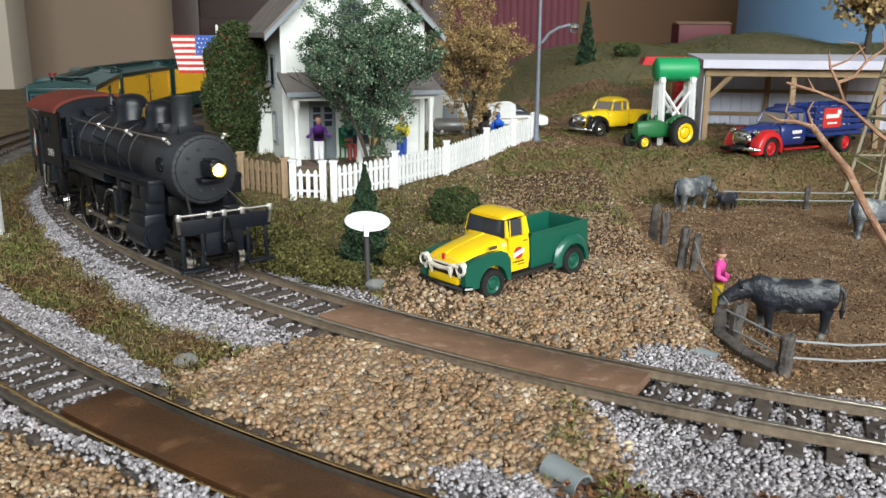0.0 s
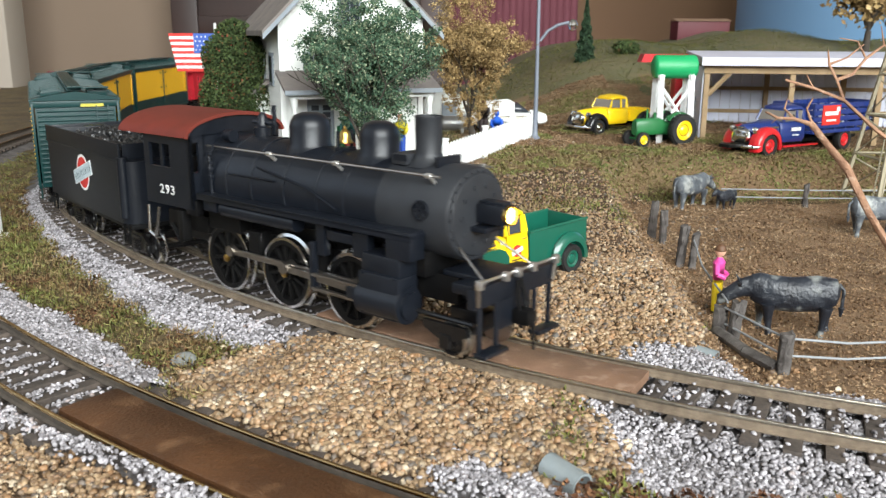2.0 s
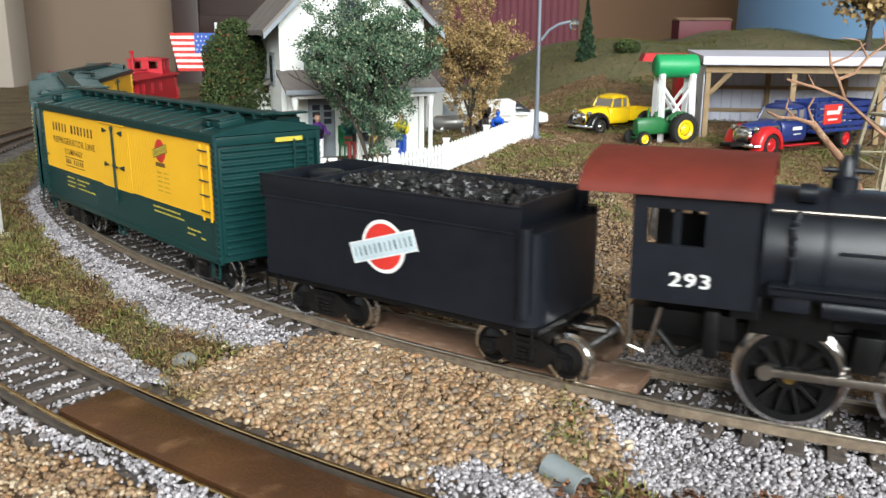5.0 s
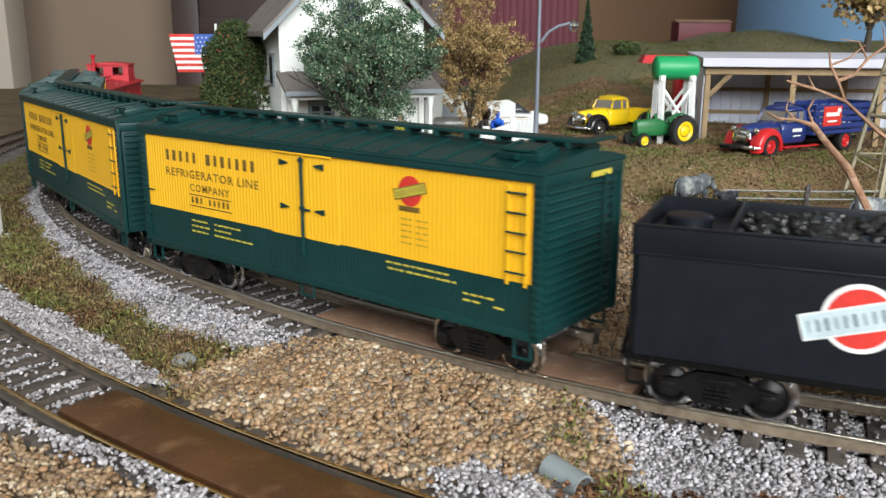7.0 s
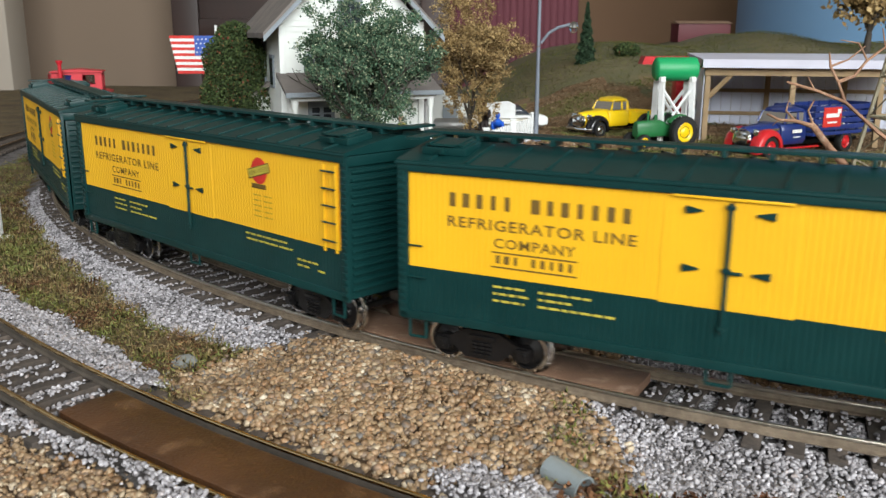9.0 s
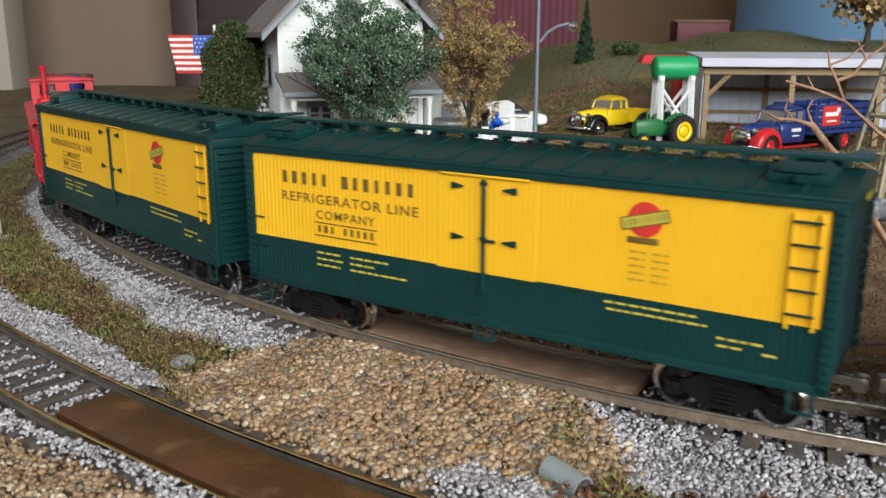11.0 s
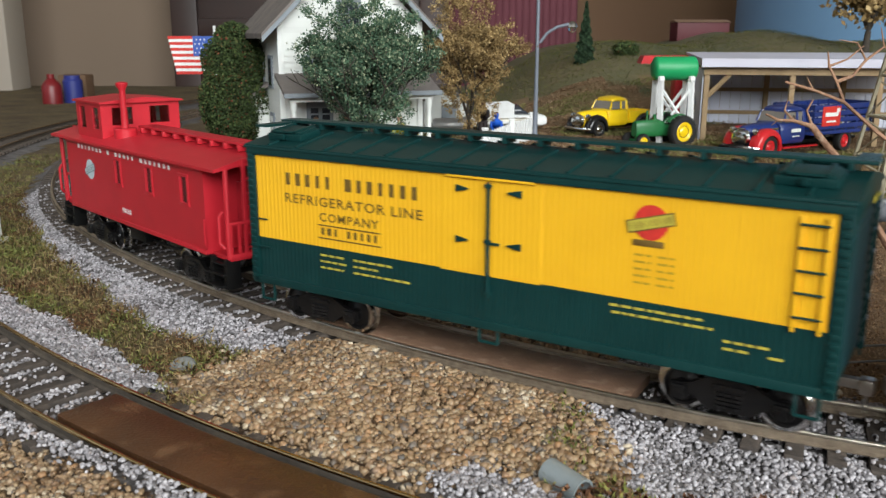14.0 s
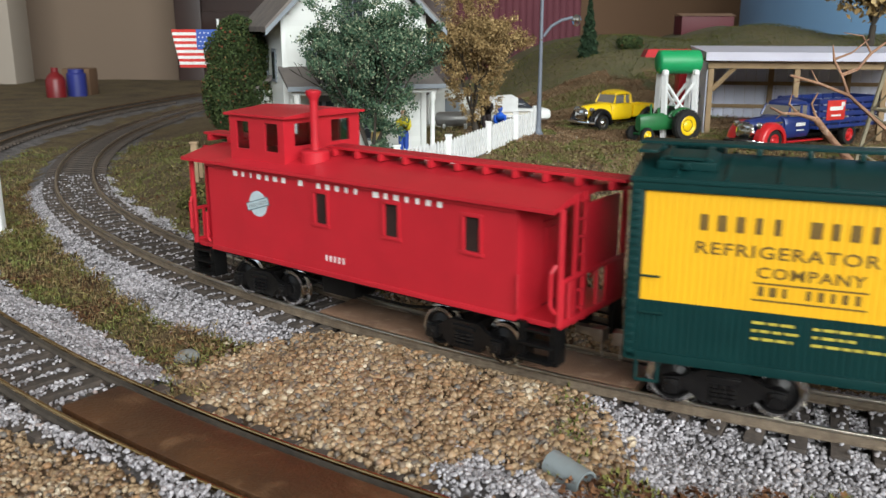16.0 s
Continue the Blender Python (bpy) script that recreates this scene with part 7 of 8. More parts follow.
        box(bm, 0.4, 9.0, 11.5, 6.5, 0.15, 1.5)
        box(bm, 0.4, 9.0, 8.9, 5.0, 0.15, 0.5)
        part("door_bar", bm, WHITEINK, cab)
        bm = B()
        box(bm, 2.8, 7.65, 16.9, 3.8, 0.2, 2.4, 0.4)
        part("mirror", bm, CHROME, cab)
        bm = B()
        box(bm, 14, 6.6, 12.6, 9, 0.2, 0.9, 0, Matrix.Rotation(0, 4, "X"))
        part("hood_trim", bm, CHROME, hood)
    else:
        bm = B()
        for sgn in (-1, 1):
            box(bm, -20, sgn * 8.2, 10, 23, 0.7, 6.5, 0.2)
        box(bm, -31.2, 0, 10, 0.7, 16.5, 6.5, 0.2)
        box(bm, -8.6, 0, 10.4, 0.7, 16.5, 7, 0.2)
        box(bm, -20, 0, 7, 22.6, 16, 0.8)
        part("bed", bm, paint, t)
        for sgn in (-1, 1):
            bm = B()
            arch_fender(bm, R, sgn * 8.3, sgn * 11.0, 4.6, r + 0.6, 2.2, -0.1, math.pi + 0.1)
            part("rear_fender", bm, fender, t)


def tractor():
    t = thing("tractor", "green model farm tractor with yellow wheels in the yard", "tractor", at_mm(118.5, 470.0, 12.3, 0, 0, 204))
    bm = B()
    loft(bm, [(17, 2.6, 2.0, 6.0, 13.6), (16, 3.0, 2.6, 5.6, 14.4), (2, 3.2, 2.8, 5.6, 14.8), (-2, 3.4, 3.0, 5.6, 13.0), (-10, 4.2, 3.6, 5.0, 10.5)], 20, 4)
    body = part("body", bm, DEEREGREEN, t)
    bm = B()
    rod(bm, (9, 0, 14), (9, 0, 19.5), 0.6, 8)
    rod(bm, (4.5, 0.6, 14), (4.5, 0.6, 17.5), 0.8, 8)
    rod(bm, (-2, 0, 13), (-5.5, 0, 15.8), 0.35, 6)
    part("stack", bm, DEEREGREEN, body)
    bm = B()
    lathe(bm, [(2.6, -0.2), (2.9, 0), (2.6, 0.2), (2.3, 0)], 20, Matrix.Translation((-5.7, 0, 16.0)) @ Matrix.Rotation(-0.9, 4, "Y"))
    part("steering_wheel", bm, RUBBER, body)
    bm = B()
    box(bm, -10.5, 0, 12.0, 4.5, 5.5, 1.0, 0.4)
    box(bm, -12.6, 0, 14.0, 0.8, 5.5, 4.0, 0.3)
    part("seat", bm, DEEREGREEN, t)
    bm = B()
    rod(bm, (-8, -9, 8.3), (-8, 9, 8.3), 1.1, 10)
    rod(bm, (15.5, 0, 7), (15.5, 0, 3.5), 0.9, 8)
    rod(bm, (15.5, -6, 3.8), (15.5, 6, 3.8), 0.7, 8)
    part("axle", bm, DEEREGREEN, t)
    for sgn in (-1, 1):
        wheel(t, -8, sgn * 9.0, 8.4, 8.4, 4.4, TRUCKYELLOW)
        wheel(t, 15.5, sgn * 6.2, 3.9, 3.9, 2.4, TRUCKYELLOW)
        bm = B()
        arch_fender(bm, -8, sgn * 4.2, sgn * 7.0, 8.4, 8.6, 0.8, 0.6, 2.4)
        part("fender", bm, DEEREGREEN, t)


pickup()
old_truck(at_mm(100.5, 520.0, 13.6, 0, 0, 216), "old yellow pickup with black fenders in the yard", TRUCKYELLOW, TRUCKBLACK2, CHROME)
old_truck(at_mm(177.0, 452.0, 10.8, 0, 0, 211), "blue and red old stake truck parked before the shed", TRUCKBLUE, TRUCKRED, TRUCKRED, True)
tractor()


# ---------- fences, signs and lamps ----------
FENCEWHITE = mat("fence_white", (0.78, 0.79, 0.79), 0.55, col2=(0.66, 0.66, 0.65), scale=250, bump=0.1, rnd=0.05)
FENCETAN = mat("fence_tan", (0.36, 0.25, 0.15), 0.8, col2=(0.25, 0.17, 0.10), scale=300, bump=0.2, rnd=0.12)
POSTGREY = mat("weathered_post", (0.04, 0.033, 0.03), 0.8, col2=(0.14, 0.125, 0.115), scale=350, bump=0.7, bscale=1400)
WIREGREY = mat("string_wire", (0.28, 0.29, 0.30), 0.8, scale=600)
LAMPGREY = mat("lamp_grey", (0.16, 0.18, 0.22), 0.5, scale=200)
PIPEGREY = mat("pipe_grey", (0.24, 0.27, 0.28), 0.4, col2=(0.15, 0.17, 0.17), scale=200)


def picket_mesh(h, w, material):
    bm = B()
    slab(bm, [(-w / 2, 0), (w / 2, 0), (w / 2, h - w * 0.7), (0, h), (-w / 2, h - w * 0.7)], -0.35, 0.35, SIDE)
    return finish(bm, "picket", material, 0)


def fence(points, material, label, pitch=2.7, h=12.6, gate=False):
    f = thing("picket_fence", label, "fence", kind="")
    pk = picket_mesh(h, 1.55, material)
    for (ax, ay, az), (bx, by, bz) in itertools.pairwise(points):
        d = math.hypot(bx - ax, by - ay)
        ang = math.degrees(math.atan2(by - ay, bx - ax))
        n = int(d / pitch)
        for z in (3.2, 9.4):
            bm = B()
            wire(bm, [(ax, ay + 0.7, az + z), (bx, by + 0.7, bz + z)], 0.55, 6)
            part("rail", bm, material, f)
        for i in range(1, n):
            u = i / n
            ob = new("picket", pk)
            put(ob, f, at_mm(ax + (bx - ax) * u, ay + (by - ay) * u, az + (bz - az) * u + 0.6, 0, 0, ang))
        bm = B()
        box(bm, bx, by, bz + 6.6, 2.6, 2.6, 16.2, 0.2)
        box(bm, bx, by, bz + 15.1, 3.4, 3.4, 0.9, 0.25)
        part("post", bm, material, f)
    ax, ay, az = points[0]
    bm = B()
    box(bm, ax, ay, az + 6.6, 2.6, 2.6, 16.2, 0.2)
    box(bm, ax, ay, az + 15.1, 3.4, 3.4, 0.9, 0.25)
    part("post", bm, material, f)


fence([(-42.4, 328, 8.5), (-20, 352, 9.3), (1.3, 385, 9.7), (20.8, 420, 11.9), (36, 446, 14.0), (48.5, 465, 15.6)], FENCEWHITE, "white wooden picket fence curving round the house yard")
fence([(-58.5, 330, 8.5), (-46.6, 328.3, 8.4)], FENCEWHITE, "white picket garden gate closed between two posts", 2.9, 11.2)
fence([(-105, 358, 9.6), (-82, 345, 9.4), (-62.0, 332.5, 8.8)], FENCETAN, "unpainted tan picket fence beside the house")


def field_fence():
    def post(x, y, z, h, r, lean, seed):
        bm, r = B(), r * 1.05
        rod(bm, (0, 0, -2), (lean[0], lean[1], h), r, 9, r * 0.8)
        rod(bm, (r * 0.3, -r * 0.4, h * 0.55), (lean[0] + r * 0.6, lean[1] - r * 0.5, h * 1.02), r * 0.55, 7, r * 0.4)
        bmesh.ops.subdivide_edges(bm, edges=[e for e in bm.edges], cuts=2)
        for v in bm.verts:
            v.co += noise.noise_vector(v.co * 0.55 + Vector((seed * 7.1, 0, 0))) * r * 0.6
        return solid("fence_post", bm, POSTGREY, "rough weathered grey wooden fence post in the field", "fence post", at_mm(x, y, z), "field fence posts")
    post(79.6, 318, -5.5, 15, 1.5, (0.6, 0), 1)
    post(82.4, 312, -5.5, 13, 1.4, (-0.5, 0), 2)
    post(80.3, 281, -5.5, 14, 1.5, (1.5, 0), 3)
    post(83.4, 278, -5.5, 12, 1.4, (1.2, 0), 4)
    post(72.0, 211.5, -6.5, 9, 1.7, (0.5, 0.5), 5)
    post(74.5, 208.0, -6.5, 11.5, 1.5, (0.8, 0), 6)
    post(79.6, 187.5, -6.2, 10.2, 1.5, (0.2, 0), 7)
    post(165, 384, -5.6, 11, 1.3, (0, 0), 8)
    post(108.5, 187, -6, 11, 1.5, (0, 0), 9)
    bm = B()
    wire(bm, [(71.0, 210, -3.6), (74, 197, -4.2), (78.5, 188.5, -5.0)], 1.5, 9)
    solid("log", bm, POSTGREY, "fallen grey log leaning by the fence", "log")
    for pts in (((73, 211, 2.4), (79.6, 187.5, 2.6), (94, 187, 1.6), (108.5, 187, 2.2)), ((73, 211, -1.8), (79.6, 187.5, -1.6), (94, 187, -2.3), (108.5, 187, -1.6)),
                ((127, 386, 2.6), (165, 384, 2.4), (230, 380, 3)), ((127, 386, -1.0), (165, 384, -1.2), (230, 380, -0.6)), ((83.8, 278, 4.5), (78.5, 250, 3.0), (74, 212, 3.5))):
        bm = B()
        wire(bm, pts, 0.3, 8)
        solid("fence_wire", bm, WIREGREY, "grey string fence wire strung between field posts", "fence wire", group="field fence wires")


field_fence()


def sign():
    t = thing("oval_sign", "blank white oval sign on a dark post by the track", "sign", at_mm(-21.8, 239.5, gz(-21.8, 239.5)))
    bm = B()
    rod(bm, (0, 0, -2), (-0.3, 0, 17.5), 0.75, 10)
    part("post", bm, mat("sign_post", (0.05, 0.045, 0.05), 0.7, scale=300), t)
    bm = B()
    m = Matrix.Translation((0, -0.8, 20.8)) @ Matrix.Rotation(radians(-8), 4, "Z") @ SIDE @ Matrix.Diagonal((1, 0.45, 1, 1))
    lathe(bm, [(6.4, -0.3), (6.7, 0), (6.4, 0.4)], 40, m)
    part("plate", bm, mat("sign_white", (0.80, 0.82, 0.84), 0.35, scale=200), t)
    bm = B()
    box(bm, -0.2, -1.4, 18.6, 1.5, 0.8, 4.2, 0.3)
    part("clamp", bm, FENCEWHITE, t)


sign()


def street_lamp():
    t = thing("street_lamp", "grey metal street lamp with a curved arm", "street lamp", at_mm(49.8, 463, 15.2))
    bm = B()
    lathe(bm, [(2.6, -1), (2.6, 1.6), (1.6, 2.6), (1.3, 5), (1.0, 40), (0.8, 90), (0.3, 92)], 16)
    part("pole", bm, LAMPGREY, t)
    bm = B()
    wire(bm, [(1.2, 0, 52), (5, 0, 57), (10, 0, 60), (16, 0, 61.5)], 0.8, 10)
    part("arm", bm, LAMPGREY, t)
    bm = B()
    lathe(bm, [(0.4, 3.2), (1.6, 2.6), (2.4, 1.0), (2.8, 0.0), (2.4, -0.3)], 18, Matrix.Translation((18, 0, 60)))
    hd = part("lamp_head", bm, CHROME, t)
    bm = B()
    lathe(bm, [(2.3, 0), (2.1, -1.4), (1.2, -2.6), (0.05, -3.0)], 18, Matrix.Translation((18, 0, 59.9)))
    part("globe", bm, glass("lamp_glass"), hd, "clear glass lamp globe")


street_lamp()


def culvert(x, y, z, ax, r, length, label):
    bm = B()
    m = Matrix.Translation((0, 0, 0)) @ Matrix.Rotation(math.pi / 2, 4, "Y")
    lathe(bm, [(r, -length), (r, 0), (r * 0.82, 0), (r * 0.8, -length * 0.9), (0.05, -length * 0.9)], 26, m)
    solid("culvert_pipe", bm, PIPEGREY, label, "pipe", at_mm(x, y, z, 0, 4, ax))


culvert(23.0, 126.2, -1.0, -52, 2.35, 8, "short grey culvert pipe poking out of gravel")
culvert(66.0, 193.5, -5.0, -38, 2.1, 9, "small grey culvert pipe beside the ballast")

bm = B()
box(bm, 0, 0, 13.0, 3.4, 3.4, 27.5, 0.3)
box(bm, 0, 0, 0.4, 9.5, 7, 1.2, 0.3)
box(bm, 0, 0, 27.2, 4.2, 4.2, 0.9, 0.3)
solid("white_post", bm, FENCEWHITE, "white square post on a flat base by the track", "post", at_mm(-170.6, 320.4, gz(-170.6, 320.4) + 0.3))


# ---------- animals and figures ----------
HIDE = mat("cow_grey", (0.007, 0.008, 0.012), 0.4, col2=(0.030, 0.036, 0.047), scale=150, bump=1.0, bscale=420, wear=((0.24, 0.25, 0.235), 130, 0.51, 0.8))
PALEHIDE = mat("cow_pale_grey", (0.03, 0.035, 0.045), 0.5, col2=(0.15, 0.165, 0.18), scale=190, bump=0.9, bscale=500, wear=((0.34, 0.35, 0.33), 240, 0.52, 0.8))


def cow(x, y, z, rz, k, label, head_low=True, hide=None):
    hide = hide or HIDE
    t = thing("cow", label, "cow", at_mm(x, y, z, 0, 0, rz), "cows in the field")
    t.scale = (k, k, k)
    bm = B()
    loft(bm, [(-11.5, 1.4, 1.2, 10.5, 14.0), (-10.6, 3.0, 2.4, 8.4, 15.6), (-6, 3.8, 3.0, 6.6, 16.2), (0, 4.1, 2.8, 6.2, 15.4), (5, 3.7, 2.6, 6.4, 15.6), (8.5, 2.8, 2.0, 7.4, 16.2), (10.5, 1.8, 1.4, 9.0, 15.6)], 22, 2.4)
    body = part("body", bm, hide, t)
    bm = B()
    if head_low:
        loft(bm, [(9.0, 2.0, 1.6, 9.6, 15.8), (12.5, 1.7, 1.3, 9.4, 14.6), (14.0, 1.9, 1.5, 8.8, 13.8), (17.0, 1.4, 1.2, 7.2, 11.4), (18.8, 1.2, 1.1, 6.6, 9.4)], 18, 2.3)
    else:
        loft(bm, [(8.5, 2.0, 1.6, 10, 16), (11.5, 1.7, 1.3, 12, 17.5), (13.5, 1.9, 1.5, 12.8, 18.2), (16.2, 1.3, 1.1, 12.0, 16.2), (17.8, 1.1, 1.0, 12, 14.8)], 18, 2.3)
    hz = 13.6 if head_low else 17.8
    for sgn in (-1, 1):
        rod(bm, (13.4, sgn * 1.4, hz - 0.6), (13.0, sgn * 3.2, hz - 0.2), 0.7, 8, 0.3)
        rod(bm, (13.6, sgn * 1.0, hz), (14.2, sgn * 1.8, hz + 1.4), 0.35, 6, 0.1)
    part("head", bm, hide, t)
    for x_, sgn, kx in ((7.0, -1, 0.5), (6.2, 1, -0.8), (-9.2, -1, -0.4), (-8.2, 1, 0.9)):
        bm = B()
        loft_pts = [(x_, 8.5, 1.9), (x_ + kx * 0.4, 4.4, 1.05), (x_ + kx * 0.7, 2.0, 0.8), (x_ + kx, 0.6, 1.0), (x_ + kx, -0.2, 1.0)]
        for (a, za, ra), (b, zb, rb) in itertools.pairwise(loft_pts):
            rod(bm, (a, sgn * 2.4, za), (b, sgn * 2.4, zb), ra, 10, rb)
        part("leg", bm, hide, t)
    bm = B()
    wire(bm, [(-11.3, 0, 14.2), (-12.6, 0.2, 12.6), (-12.4, 0.3, 8.0)], 0.45, 8)
    rod(bm, (-12.4, 0.3, 8.0), (-12.3, 0.3, 5.6), 0.8, 8, 0.3)
    part("tail", bm, hide, t)


cow(92.3, 216.5, -6.4, 168, 1.0, "dark blue-grey cow being fed beside the fence")
cow(113, 385, -6.2, 40, 0.98, "grey cow standing at the back of the field", True, PALEHIDE)
cow(129, 384, -6.2, 215, 0.55, "small grey calf behind the back fence", False)
cow(172.0, 331, -6.2, 4, 1.0, "grey cow grazing under the windmill tower", True, PALEHIDE)


def figure_mat(name, bands):
    """A painted figure: colour steps by height along the model."""
    m = bpy.data.materials.new(name)
    m.use_nodes = True
    nt = m.node_tree
    b = nt.nodes["Principled BSDF"]
    b.inputs["Roughness"].default_value = 0.55
    tc, sep, ramp = nt.nodes.new("ShaderNodeTexCoord"), nt.nodes.new("ShaderNodeSeparateXYZ"), nt.nodes.new("ShaderNodeValToRGB")
    mul = nt.nodes.new("ShaderNodeMath")
    mul.operation = "MULTIPLY"
    mul.inputs[1].default_value = 1 / (0.021)
    nt.links.new(tc.outputs["Object"], sep.inputs[0])
    nt.links.new(sep.outputs["Z"], mul.inputs[0])
    nt.links.new(mul.outputs[0], ramp.inputs["Fac"])
    ramp.color_ramp.interpolation = "CONSTANT"
    while len(ramp.color_ramp.elements) < len(bands):
        ramp.color_ramp.elements.new(0.9)
    for e, (p, c) in zip(ramp.color_ramp.elements, bands):
        e.position, e.color = p, (*c, 1)
    nt.links.new(ramp.outputs["Color"], b.inputs["Base Color"])
    return m


def figurine(x, y, z, rz, material, label, pose_kind="stand"):
    """A simple painted toy figure in one mesh."""
    bm = B()
    if pose_kind == "sit":
        for sgn in (-1, 1):
            rod(bm, (0, sgn * 1.2, 6.5), (4.2, sgn * 1.3, 6.3), 1.1, 10)
            rod(bm, (4.2, sgn * 1.3, 6.5), (4.4, sgn * 1.3, 0.2), 0.9, 10)
    else:
        for sgn in (-1, 1):
            rod(bm, (0, sgn * 1.2, 0.3), (0, sgn * 1.1, 9.5), 1.0, 10, 1.35)
            box(bm, 0.6, sgn * 1.2, 0.5, 2.8, 1.5, 1.0, 0.3)
    for r0, z0, r1, z1 in ((2.1, 8.4, 2.2, 11.5), (2.2, 11.5, 2.7, 15.4), (2.7, 15.4, 1.0, 16.8)):
        m = Matrix.Diagonal((0.62, 1, 1, 1))
        bmesh.ops.create_cone(bm, cap_ends=True, segments=14, radius1=r0, radius2=r1, depth=z1 - z0, matrix=m @ Matrix.Translation((0, 0, (z0 + z1) / 2)))
    out = 3.6 if pose_kind == "arms" else 2.9
    for sgn in (-1, 1):
        wire(bm, [(0, sgn * 2.6, 15.4), (0.2, sgn * out, 12.4), (2.2 if pose_kind != "arms" else 1.2, sgn * (out + (1.6 if pose_kind == "arms" else -1.0)), 11.4)], 0.75, 8)
    bmesh.ops.create_uvsphere(bm, u_segments=14, v_segments=10, radius=1.55, matrix=Matrix.Translation((0.1, 0, 18.7)) @ Matrix.Diagonal((1, 0.85, 1.2, 1)))
    rod(bm, (0, 0, 16.2), (0, 0, 17.6), 0.7, 8)
    bmesh.ops.remove_doubles(bm, verts=bm.verts, dist=0.001)
    return solid("figurine", bm, material, label, "figurine", at_mm(x, y, z, 0, 0, rz), "painted figures")


SKIN, HAIR = (0.55, 0.32, 0.22), (0.10, 0.045, 0.02)
figurine(77.4, 231.5, -6.2, -28, figure_mat("pink_yellow", [(0, (0.04, 0.03, 0.02)), (0.07, (0.75, 0.55, 0.02)), (0.5, (0.62, 0.06, 0.28)), (0.80, SKIN), (0.88, HAIR)]), "painted toy figure in pink top and yellow trousers")


# ---------- house ----------
HOUSEWHITE = mat("house_white", (0.82, 0.83, 0.80), 0.7, col2=(0.74, 0.76, 0.73), scale=60, bump=0.1, rnd=0.03)
TRIMGREY = mat("house_trim", (0.24, 0.27, 0.30), 0.6, scale=100)
ROOFGREY = mat("roof_shingle", (0.20, 0.17, 0.15), 0.85, col2=(0.13, 0.115, 0.11), scale=120, bump=0.4, bscale=700)
FLOORBOARD = mat("porch_boards", (0.15, 0.10, 0.075), 0.8, col2=(0.10, 0.07, 0.05), scale=120, rnd=0.15)


def house():
    # the front wall runs along x, the house's depth along y
    t = thing("house", "white clapboard farmhouse with a front porch", "house", at_mm(-70.5, 384, 14.5, 0, 0, 21))
    W, D, H, R = 64.0, 62.0, 62.5, 94.5
    bm = B()
    slab(bm, [(0, -2), (W, -2), (W, H), (W / 2, R), (0, H)], -1.5, 0, SIDE)
    front = part("front_wall", bm, HOUSEWHITE, t, smooth=0)
    bm = B()
    slab(bm, [(0, -2), (W, -2), (W, H), (W / 2, R), (0, H)], -D, -D + 1.5, SIDE)
    part("back_wall", bm, HOUSEWHITE, t, smooth=0)
    for x in (0.75, W - 0.75):
        bm = B()
        box(bm, x, D / 2, H / 2 - 1, 1.5, D - 3.2, H + 2)
        part("side_wall", bm, HOUSEWHITE, t, smooth=0)
    # clapboards
    k = 0
    z = 0.0
    while z < 86:
        half = W / 2 if z + 2.4 < H else max(0.0, (R - z - 2.4) / (R - H) * W / 2)
        if half > 2:
            bm = B()
            shell(bm, [[(W / 2 - half, -0.15, z + 2.5), (W / 2 + half, -0.15, z + 2.5)], [(W / 2 - half, -0.55, z), (W / 2 + half, -0.55, z)], [(W / 2 - half, 0.0, z), (W / 2 + half, 0.0, z)]])
            part("clapboard", bm, HOUSEWHITE, front, smooth=0)
        if z < H - 2:
            bm = B()
            shell(bm, [[(-0.15, 1, z + 2.5), (-0.15, D - 1, z + 2.5)], [(-0.55, 1, z), (-0.55, D - 1, z)], [(0, 1, z), (0, D - 1, z)]])
            part("clapboard", bm, HOUSEWHITE, front, smooth=0)
        z += 2.5
    for x, y in ((0, 0), (W, 0), (0, D)):
        bm = B()
        box(bm, x, y, H / 2 - 1, 2.6, 2.6, H + 2, 0.2)
        part("corner_board", bm, HOUSEWHITE, t)
    # roof: two slopes with thick eaves
    sl = (R - H) / (W / 2)
    for sgn in (-1, 1):
        bm = B()
        o = 9.0
        a = (W / 2, R + 1.5)
        b = (W / 2 + sgn * (W / 2 + o), H - o * sl + 1.5)
        slab(bm, [a, b, (b[0], b[1] + 2.2), (a[0], a[1] + 2.6)], -D - 6, 7, SIDE)
        part("roof", bm, ROOFGREY, t, "grey shingle roof with deep eaves")
        bm = B()
        slab(bm, [(a[0], a[1] - 1.6), (b[0], b[1] - 1.6), (b[0], b[1] + 0.8), (a[0], a[1] + 0.8)], 7.1, 8.0, SIDE)
        part("bargeboard", bm, TRIMGREY, t)

    def window(x, z, w, h, parent, y=-0.6, panes=(2, 3)):
        bm = B()
        for dx, dz, sx, sz in ((0, h / 2 + 0.6, w + 2.6, 1.2), (0, -h / 2 - 0.6, w + 3.2, 1.2), (-w / 2 - 0.6, 0, 1.2, h), (w / 2 + 0.6, 0, 1.2, h)):
            box(bm, x + dx, y, z + dz, sx, 1.0, sz, 0.15)
        f = part("window", bm, TRIMGREY, parent)
        bm = B()
        box(bm, x, y + 0.1, z, w, 0.3, h)
        part("pane", bm, DARKGLASS, f)
        bm = B()
        for i in range(1, panes[0]):
            box(bm, x - w / 2 + w * i / panes[0], y - 0.2, z, 0.5, 0.5, h)
        for i in range(1, panes[1]):
            box(bm, x, y - 0.2, z - h / 2 + h * i / panes[1], w, 0.5, 0.5)
        part("muntin", bm, TRIMGREY, f)
    window(31, 63, 8.5, 15, front)
    window(14, 41, 7, 12, front)
    window(54, 43, 7, 12, front)
    window(35.0, 16.5, 9, 18, front, panes=(2, 4))
